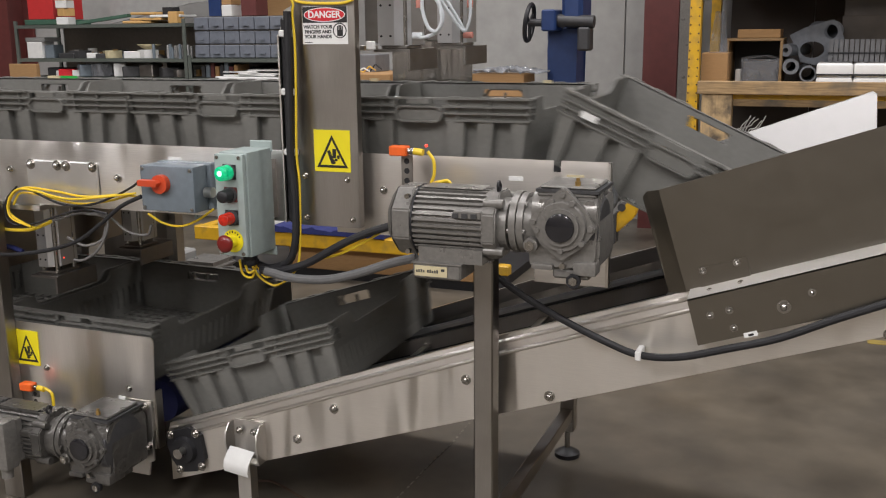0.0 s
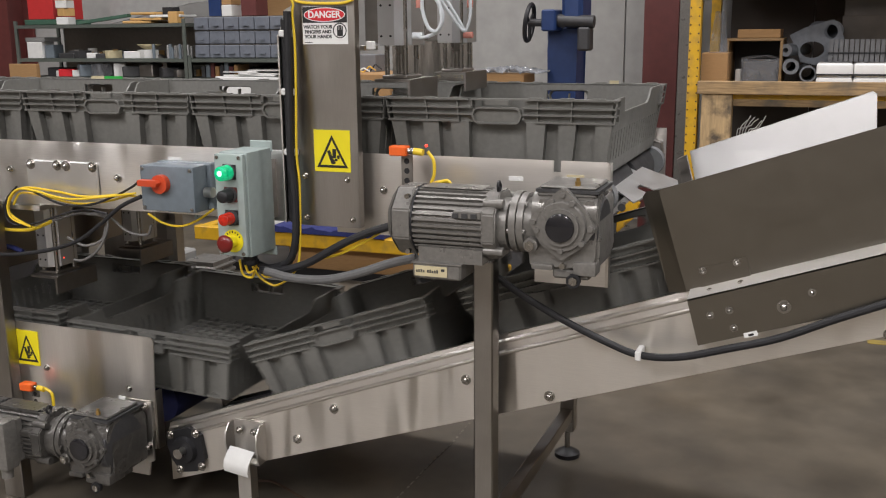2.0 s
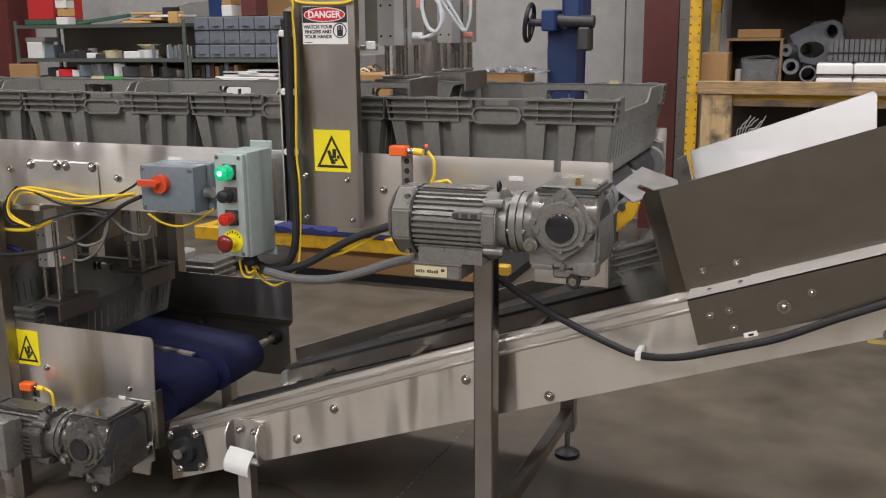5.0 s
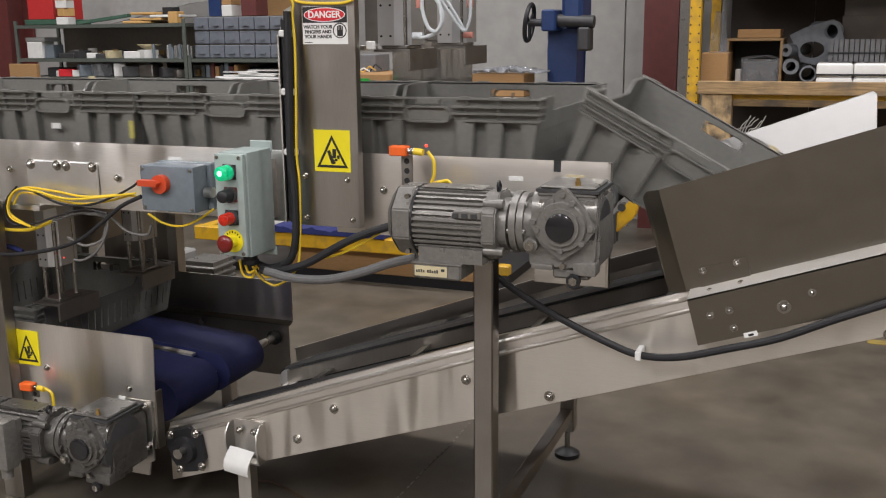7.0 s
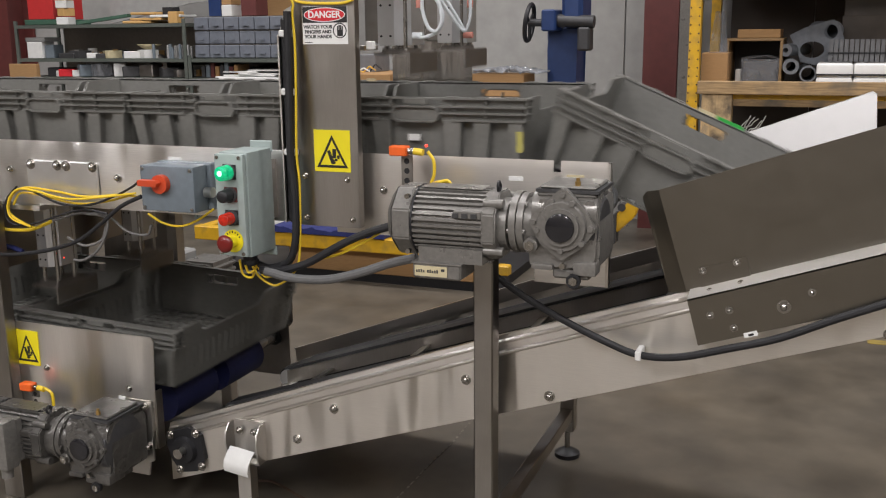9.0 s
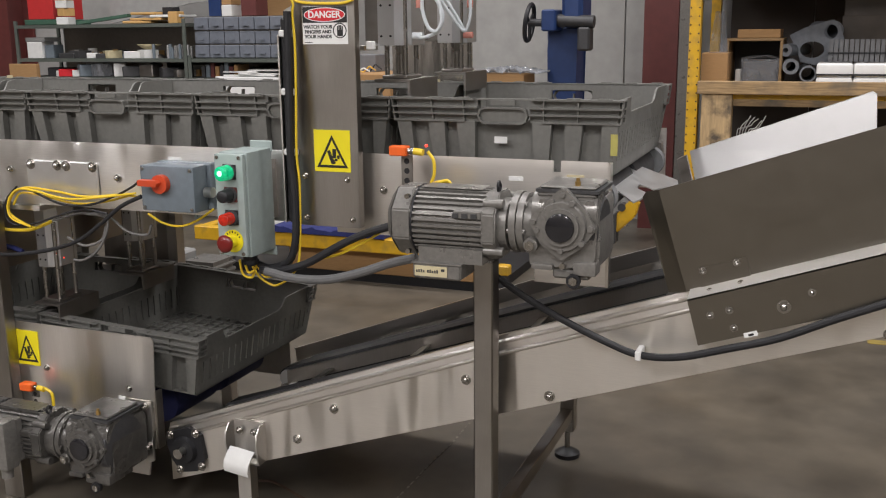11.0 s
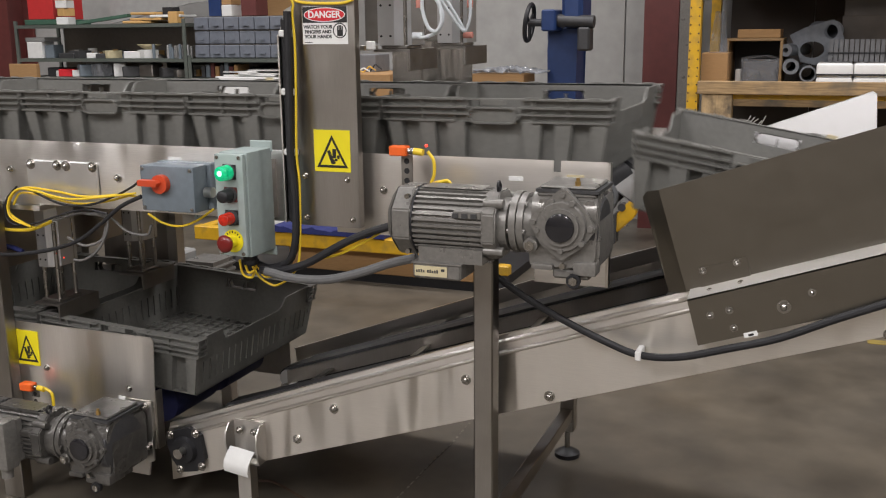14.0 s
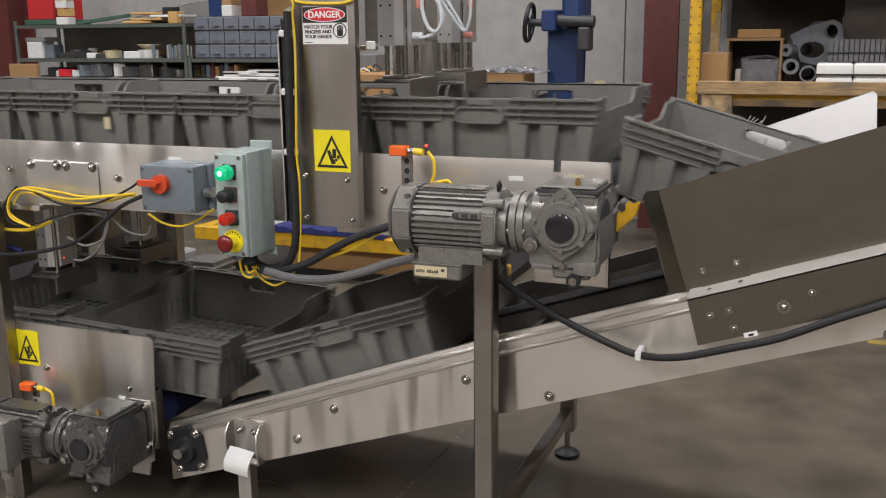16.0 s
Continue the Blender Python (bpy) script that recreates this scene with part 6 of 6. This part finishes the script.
b = bmesh.new()
box(b, 2.6, 2.68, 3.2, 4.1, 0.0, 2.6)
part("upright", b, YELLOW, rack)
for i, (z0, z1, y0, x0) in enumerate(((0.876, 0.940, 3.165, -0.245), (0.815, 0.850, 3.21, -0.10))):
    pl = thing("pine_beam", "rough pine beam lying on the rack", "beam", group="pine beams on the rack")
    b = bmesh.new()
    box(b, x0, 2.55, y0, y0 + (0.045 if i == 0 else 0.008), z0, z1, 0.003)
    part("plank", b, WOOD_OLD, pl)
deck = thing("rack_deck", "pine deck boards on the rack", "deck")
for i in range(8):
    b = bmesh.new()
    box(b, -0.23, 2.55, 3.30 + i * 0.098, 3.39 + i * 0.098, 0.874, 0.892, 0.002)
    part("board", b, WOOD, deck)
# Deck above the view, added to keep light off the rack's goods.
b = bmesh.new()
box(b, -0.31, 2.6, 3.2, 4.13, 1.50, 1.56)
part("unseen_shade_deck", b, WOOD, rack)
simple("pine_post", "scuffed pine post standing under the beam", "post", -0.222, -0.075, 3.175, 3.26, 0.0, 0.8745, WOOD_POST)
# Boards added at the back; the rack's inner shade is in their colour.
rackback = thing("rack_shade_backing", "added boards coloured as the shade inside the rack", "backing boards")
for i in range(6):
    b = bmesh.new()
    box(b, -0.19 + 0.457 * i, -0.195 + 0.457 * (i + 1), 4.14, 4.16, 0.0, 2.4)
    part("board", b, RACK_SHADE, rackback)


def curtain(bm, x0, x1, y, z0, z1, ripple, seed, taper=0.0, n=12):
    """A hanging sheet of film with uneven folds."""
    rnd = random.Random(seed)
    rows = []
    for j in range(n + 1):
        v = j / n
        half = (x1 - x0) / 2 * (1 - taper * v)
        rows.append([bm.verts.new(((x0 + x1) / 2 + half * (2 * i / n - 1), y + ripple * (rnd.random() - 0.5 + 0.5 * math.sin(i * 2.3 + v)), z0 + (z1 - z0) * v - 0.3 * ripple * rnd.random())) for i in range(n + 1)])
    for j in range(n):
        for i in range(n):
            bm.faces.new((rows[j][i], rows[j][i + 1], rows[j + 1][i + 1], rows[j + 1][i]))


crate = thing("open_crate", "open brown crate lying on its side on the rack", "crate")
for x0, x1, z0, z1 in ((-0.136, 0.14, 1.131, 1.145), (-0.136, -0.124, 0.893, 1.131), (0.126, 0.14, 0.893, 1.131)):
    b = bmesh.new()
    box(b, x0, x1, 3.40, 3.75, z0, z1, 0.002)
    part("board", b, WOOD, crate)
b = bmesh.new()
box(b, -0.136, 0.14, 3.75, 3.765, 0.893, 1.145)
part("back_board", b, MOTOR_D, crate)
simple("flat_carton", "flat brown carton lying on the crate", "carton", -0.086, 0.123, 3.42, 3.70, 1.1455, 1.189, CARTON)
simple("carton", "brown corrugated carton on the rack", "carton", -0.247, -0.117, 3.30, 3.55, 0.893, 1.075, CARTON)
simple("small_box", "small pale box inside the crate", "box", -0.091, -0.062, 3.45, 3.52, 0.893, 0.987, PAPER)
bag = thing("plastic_bag", "cloudy plastic bag of grey parts inside the crate", "bag")
b = bmesh.new()
box(b, -0.054, 0.119, 3.45, 3.56, 0.893, 1.027, 0.006)
part("contents", b, FOAM, bag)
b = bmesh.new()
crumple(b, -0.062, 0.127, 3.43, 3.57, 1.039, 0.016, 16, 7)
curtain(b, -0.062, 0.127, 3.428, 0.893, 1.041, 0.006, 9)
part("film", b, CLEAR_BAG, bag)
wrap = thing("plastic_film", "clear crumpled plastic film hung beside the upright", "plastic film")
b = bmesh.new()
curtain(b, -0.216, -0.121, 3.33, 1.077, 1.283, 0.014, 4, 0.5)
part("film", b, CLEAR_BAG, wrap)


def foam_tube(x, y, z, r, ang, length=0.35, hollow=0.6):
    root = thing("foam_pipe", "grey foam pipe lagging on the rack", "pipe", group="foam pipes on the rack")
    b = bmesh.new()
    ring(b, (0, 0), r, r * hollow, 0, length, 24)
    bmesh.ops.transform(b, matrix=Matrix.Translation((x, y, z)) @ Matrix.Rotation(radians(ang), 4, "Z"), verts=b.verts)
    part("tube", b, FOAM, root)
    return root


foam_tube(0.185, 3.36, 1.005, 0.0391, 6)
foam_tube(0.153, 3.40, 1.085, 0.0316, -14, 0.35, 0.4)
foam_tube(0.268, 3.36, 0.968, 0.0409, 4, 0.35, 0.8)
web = thing("foam_sheet", "bent grey foam sheet with two oval cut-outs", "foam sheet")
b = bmesh.new()
edges = []


def outline(points):
    vs = [b.verts.new((px, 3.50, pz)) for px, pz in points]
    for i in range(len(vs)):
        edges.append(b.edges.new((vs[i - 1], vs[i])))


outline([(0.163, 1.158), (0.235, 1.195), (0.318, 1.221), (0.371, 1.234), (0.403, 1.203), (0.426, 1.135), (0.393, 1.077), (0.368, 1.032), (0.3, 1.006), (0.222, 1.025), (0.205, 1.077)])
outline([(0.276 + 0.0583 * math.cos(k * 0.3491), 1.085 + 0.0414 * math.sin(k * 0.3491)) for k in range(18)])
outline([(0.36 + 0.0320 * math.cos(k * 0.3491), 1.174 + 0.0357 * math.sin(k * 0.3491)) for k in range(18)])
bmesh.ops.triangle_fill(b, use_beauty=True, edges=edges)
ext = bmesh.ops.extrude_face_region(b, geom=b.faces[:])
bmesh.ops.translate(b, vec=(0, 0.03, 0), verts=[v for v in ext["geom"] if isinstance(v, bmesh.types.BMVert)])
bmesh.ops.recalc_face_normals(b, faces=b.faces)
part("sheet", b, FOAM, web)
foam_tube(0.374, 3.54, 1.178, 0.0489, 20, 0.25, 0.72)
bundle = thing("rod_bundle", "strapped bundle of grey profiles", "bundle")
for r in range(3):
    b = bmesh.new()
    for i in range(13):
        x = 0.357 + 0.0237 * i
        box(b, x, x + 0.0185, 3.40 + 0.022 * r, 3.418 + 0.022 * r, 1.027, 1.137 - 0.004 * ((i * 7 + r) % 3))
    tagged(part("profile_layer", b, PROFILE, bundle), kind="stuff")
b = bmesh.new()
box(b, 0.353, 0.665, 3.394, 3.47, 1.065, 1.074)
part("strap", b, BLACK, bundle)
stack = thing("white_stack", "strapped white foam rolls lying side by side on the rack", "stack")
wh = 1.025 - 0.893
for i in range(2):
    for j in range(2):
        b = bmesh.new()
        x = 0.307 + 0.1695 * i
        box(b, x, x + 0.1685, 3.28, 3.55, 0.893 + wh / 2 * j, 0.892 + wh / 2 * (j + 1), 0.016, seg=3)
        part("roll", b, SIGN_W, stack)
b = bmesh.new()
box(b, 0.306, 0.647, 3.278, 3.551, 0.965, 0.974)
part("strap", b, BLACK, stack)
simple("leaning_board", "dull brown board leaning in the rack", "board", 0.409, 0.757, 3.62, 3.64, 0.893, 1.252, FIBREBOARD)
simple("backing_sheet", "brown fibreboard standing behind the leaning board", "board", 0.417, 0.793, 3.75, 3.77, 0.893, 1.47, FIBREBOARD)
strip = thing("wall_channel", "grey steel channel standing beside the rack", "channel")
b = bmesh.new()
box(b, -0.409, -0.292, 3.60, 3.66, 0.0, 2.6, 0.004)
part("channel", b, MOTOR, strip)
basket = thing("wire_bundle", "bundle of white wires under the beam", "wire bundle")
for i in range(6):
    b = bmesh.new()
    x = -0.055 + 0.012 * i
    tube(b, [(x, 3.30, 0.0), (x, 3.30, 0.62), (x + 0.02 + 0.006 * i, 3.29, 0.70 + 0.006 * ((i * 5) % 4)), (x + 0.05 + 0.006 * i, 3.28, 0.74 + 0.008 * ((i * 3) % 4))], 0.0028, 6)
    part("wire", b, PAPER, basket)

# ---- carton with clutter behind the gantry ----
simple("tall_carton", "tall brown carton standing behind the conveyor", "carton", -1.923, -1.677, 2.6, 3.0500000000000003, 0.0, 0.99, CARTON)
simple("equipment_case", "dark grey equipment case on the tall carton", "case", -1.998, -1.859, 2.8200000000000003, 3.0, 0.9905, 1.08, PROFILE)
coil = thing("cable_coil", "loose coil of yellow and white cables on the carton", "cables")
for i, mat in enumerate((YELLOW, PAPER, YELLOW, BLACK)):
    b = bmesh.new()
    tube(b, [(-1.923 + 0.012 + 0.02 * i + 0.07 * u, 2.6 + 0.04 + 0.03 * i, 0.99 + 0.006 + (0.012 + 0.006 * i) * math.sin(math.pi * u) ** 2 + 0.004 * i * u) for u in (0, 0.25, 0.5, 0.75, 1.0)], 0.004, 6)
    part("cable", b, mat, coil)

# ---- more shelf clutter ----
rnd = random.Random(11)
MIXED = (PAPER, CARTON, BOX_D, MOTOR_D, TAPE, STEEL_DARK, SIGN_R, ALU, FOAM, ENVELOPE, BLACK, PVC_GREY)
for z, xa, xb, hmax, num in ((0.9185, -4.60, -3.52, 0.075, 26), (1.0405, -4.55, -3.80, 0.05, 14), (0.9185, -3.40, -2.78, 0.05, 14)):
    for i in range(num):
        x = xa + (xb - xa) * (i + 0.5 * rnd.random()) / num
        root = thing("shelf_item", "small workshop part on the shelf", "workshop part", (x, 3.57 + 0.14 * rnd.random(), z), group="small parts on the shelves")
        b = bmesh.new()
        w, h = 0.018 + 0.03 * rnd.random(), 0.02 + hmax * rnd.random()
        if rnd.random() < 0.5:
            cyl(b, (0, 0, 0), (0, 0, h), w * 0.7, 14)
        else:
            box(b, -w, w, -w, w, 0, h, 0.003, m=Matrix.Rotation(rnd.random() * 3, 4, "Z"))
        part("body", b, MIXED[rnd.randrange(len(MIXED))], root)

simple("laminate_board", "white laminate board leaning at the shelf front", "board", -3.21, -2.76, 3.365, 3.388, 0.0, 0.928, SIGN_W)

# ---- what moves ----
V_UP, V_CLIMB = 0.4915, 0.68
UP_START = 5.256


def table(rows, u):
    """Smooth reading between the rows of a small table."""
    if u <= rows[0][0]:
        return rows[0][1:]
    for a, b in zip(rows, rows[1:]):
        if u <= b[0]:
            k = (u - a[0]) / (b[0] - a[0])
            return tuple(p + (q - p) * k for p, q in zip(a[1:], b[1:]))
    return rows[-1][1:]


def upper_travel(t):
    if t < UP_START:
        return -0.176 + V_UP * min(t, 0.358)
    if t < 11.96:
        return min((t - UP_START) * V_UP, 2.037)
    if t <= 12.0:
        return 2.037
    return 2.037 + (t - 12.0) * V_UP + 0.007 * min(1.0, (t - 12.0) / 0.2)


def from_left_corner(x, z, a):
    """Pose of a tote from the place of its trailing rim corner and its nose-up angle."""
    turn = Matrix.Rotation(radians(-a), 4, "Y")
    return Matrix.Translation(Vector((x, TD / 2, z)) - turn @ Vector((-TL / 2, 0, TH))) @ turn


def along_climb(x):
    """Trailing corner at x on the climbing conveyor, then over its top."""
    lead = x + TL * math.cos(radians(SLOPE))
    z = 0.535 + tan_s * (x + 0.672)
    if lead < X_TOP:
        return from_left_corner(x, z, SLOPE)
    k = min(1.0, (lead - X_TOP) / 0.5)
    flat = ZO + TH
    rise = max(z, 0) if k < 1 else flat
    return from_left_corner(x, min(rise + 0.02 * math.sin(math.pi * k), flat + 0.02) if k < 1 else flat, SLOPE * (1 - k))


TIP = ((-0.12, -0.370, 1.066, 0), (-0.05, -0.300, 1.070, -2.5), (0.0, -0.235, 1.077, -8.5), (0.05, -0.145, 1.087, -20), (0.078, -0.105, 1.089, -25), (0.10, -0.056, 1.088, -29))
DROP = ((0.0, -0.056, 1.088, -29), (0.1, -0.022, 1.064, -25), (0.2, 0.006, 1.049, -19.5), (0.3, 0.035, 1.002, -9.3), (0.4, 0.060, 0.961, -1.5), (0.5, 0.100, 0.892, 8), (0.6, 0.155, 0.834, 17), (0.7, 0.215, 0.8387, SLOPE), (1.0, 0.419, 0.9085, SLOPE))


def upper_pose(k, t):
    """k = 0 is the tote that waits at the belt's end; later ones queue behind it."""
    q = -0.252 - 0.506 * k + upper_travel(t)
    if q < -0.12:
        return from_left_corner(q - 0.25, UB + TH, 0)
    if q < 0.10:
        return from_left_corner(*table(TIP, q))
    # time since the tote went over the end
    need = 0.10 + 0.252 + 0.506 * k
    if need <= 0.0 or k < 0:
        t0 = (need + 0.176) / V_UP
    elif need < 2.024:
        t0 = UP_START + need / V_UP
    else:
        t0 = 11.96 + (need - 2.024) / V_UP
    # the first tote of the run meets an empty climb and is drawn off sooner
    w = (t - t0) * (1.1 if k == 0 else 1.0)
    if w < 1.0:
        return from_left_corner(*table(DROP, w))
    return along_climb(0.419 + V_CLIMB * (w - 1.0))


FEED = ((-1.30, 0.484, 0), (-1.20, 0.482, -0.5), (-1.10, 0.469, -2), (-1.03, 0.455, -3), (-0.97, 0.452, -2.5), (-0.90, 0.460, -0.5), (-0.82, 0.480, 3.5), (-0.76, 0.502, 8.5), (-0.71, 0.520, 13.5), (-0.66, 0.541, 18.5), (-0.60, 0.564, 19.3), (-0.50, 0.598, SLOPE), (-0.38, 0.640, SLOPE))


def lower_pose(lead):
    if lead >= -0.38:
        return along_climb(lead - TL * math.cos(radians(SLOPE)))
    z, a = table(FEED, lead)
    return from_left_corner(lead - TL * math.cos(radians(a)), z - TL * math.sin(radians(a)), a)


PASS = (0.075, 0.89, 1.71, 2.53, 3.415)   # when each fed tote's nose passes x = -0.62


def lower_lead(k, t):
    def free(w):
        return -0.62 + (0.60 if w < 0 else 0.68) * w
    if k < 5:
        x = free(t - PASS[k])
        for j in range(k):
            x = min(x, lower_lead(j, t) - 0.507 * (k - j))
        return x
    wait, rest = -1.55, -1.031
    if k == 5:
        if t < 8.25:
            x = min(wait, wait - 0.54 * (3.68 - t))
        elif t < 14.93:
            x = min(rest, wait + (t - 8.25) * 0.60)
        else:
            x = rest + (t - 14.93) * 0.524 if t < 15.715 else free(t - 15.715)
        return min(x, lower_lead(4, t) - 0.507)
    if t < 14.93:
        return lower_lead(5, t) - 0.512 * (k - 5)
    return -1.543 + (t - 14.93) * 0.54 - 0.512 * (k - 6)


def keyed(poses):
    """Rows at even steps; a row between two like it is left out."""
    rows = [(round(i * 0.1, 1), m) for i, m in enumerate(poses)]
    keep = []
    for i, r in enumerate(rows):
        if 0 < i < len(rows) - 1:
            flat = all(abs(a - b) < 1e-5 for o in (rows[i - 1][1], rows[i + 1][1]) for ra, rb in zip(o, r[1]) for a, b in zip(ra, rb))
            if flat:
                continue
        keep.append(r)
    return keep


CLAMP_UP = ((0.0, 1.0), (0.03, 1.0), (0.18, 0.0), (5.02, 0.0), (5.25, 1.0), (8.96, 1.0), (9.15, 0.0), (11.82, 0.0), (11.97, 1.0), (15.71, 1.0), (15.88, 0.0), (16.0, 0.0))
CLAMP_LOW = ((0.0, 1.0), (3.05, 1.0), (3.2, 0.0), (8.12, 0.0), (8.32, 1.0), (8.95, 1.0), (9.1, 0.0), (14.83, 0.0), (15.02, 1.0), (16.0, 1.0))


def motions():
    times = [i * 0.1 for i in range(161)]
    for k, ob in UPPER_TOTES:
        walk(ob, keyed([upper_pose(k, t) for t in times]))
    for k, ob in LOWER_TOTES:
        walk(ob, keyed([lower_pose(lower_lead(k, t)) for t in times]))
    for pads, phases, lift in ((UPPER_PADS, CLAMP_UP, 0.064), (LOWER_PADS, CLAMP_LOW, 0.075)):
        for pad in pads:
            walk(pad, [(t, pose(0, 0, lift * u)) for t, u in phases])


UPPER_TOTES, LOWER_TOTES = [], []
for k in range(-1, 13):
    ob = FIRST_TOTE if k == -1 else copy_thing(FIRST_TOTE, pose(-0.252 - 0.506 * k, TD / 2, UB))
    UPPER_TOTES.append((k, ob))
for k in range(8):
    LOWER_TOTES.append((k, copy_thing(FIRST_TOTE, pose(-1.8 - 0.51 * k, TD / 2, LB))))
for k, ob in UPPER_TOTES:
    if k == -1:
        sticker(ob, PAPER, -0.20, -0.165, 0.118, 0.132, label="torn white sticker", proud=0.012)
    if k == 3:
        rim_tag(ob, GREEN_TAG, 0.05, w=0.07, label="green tag on the rim")
        rim_tag(ob, TAPE, -0.012, w=0.05, label="cream tape on the rim")
    if k == 4:
        sticker(ob, PAPER, -0.022, 0.006, 0.062, 0.076, label="white paper sticker")
        sticker(ob, FADED_TAPE, 0.226, 0.240, 0.045, 0.088, label="yellow tape strip", proud=0.010)
    if k == 10:
        sticker(ob, TAPE, 0.028, 0.046, 0.065, 0.095, label="cream tape strip")
    if k in (0, 1, 5, 8):
        rim_tag(ob, TAPE, 0.12, w=0.024, label="cream tape on the rim")
motions()
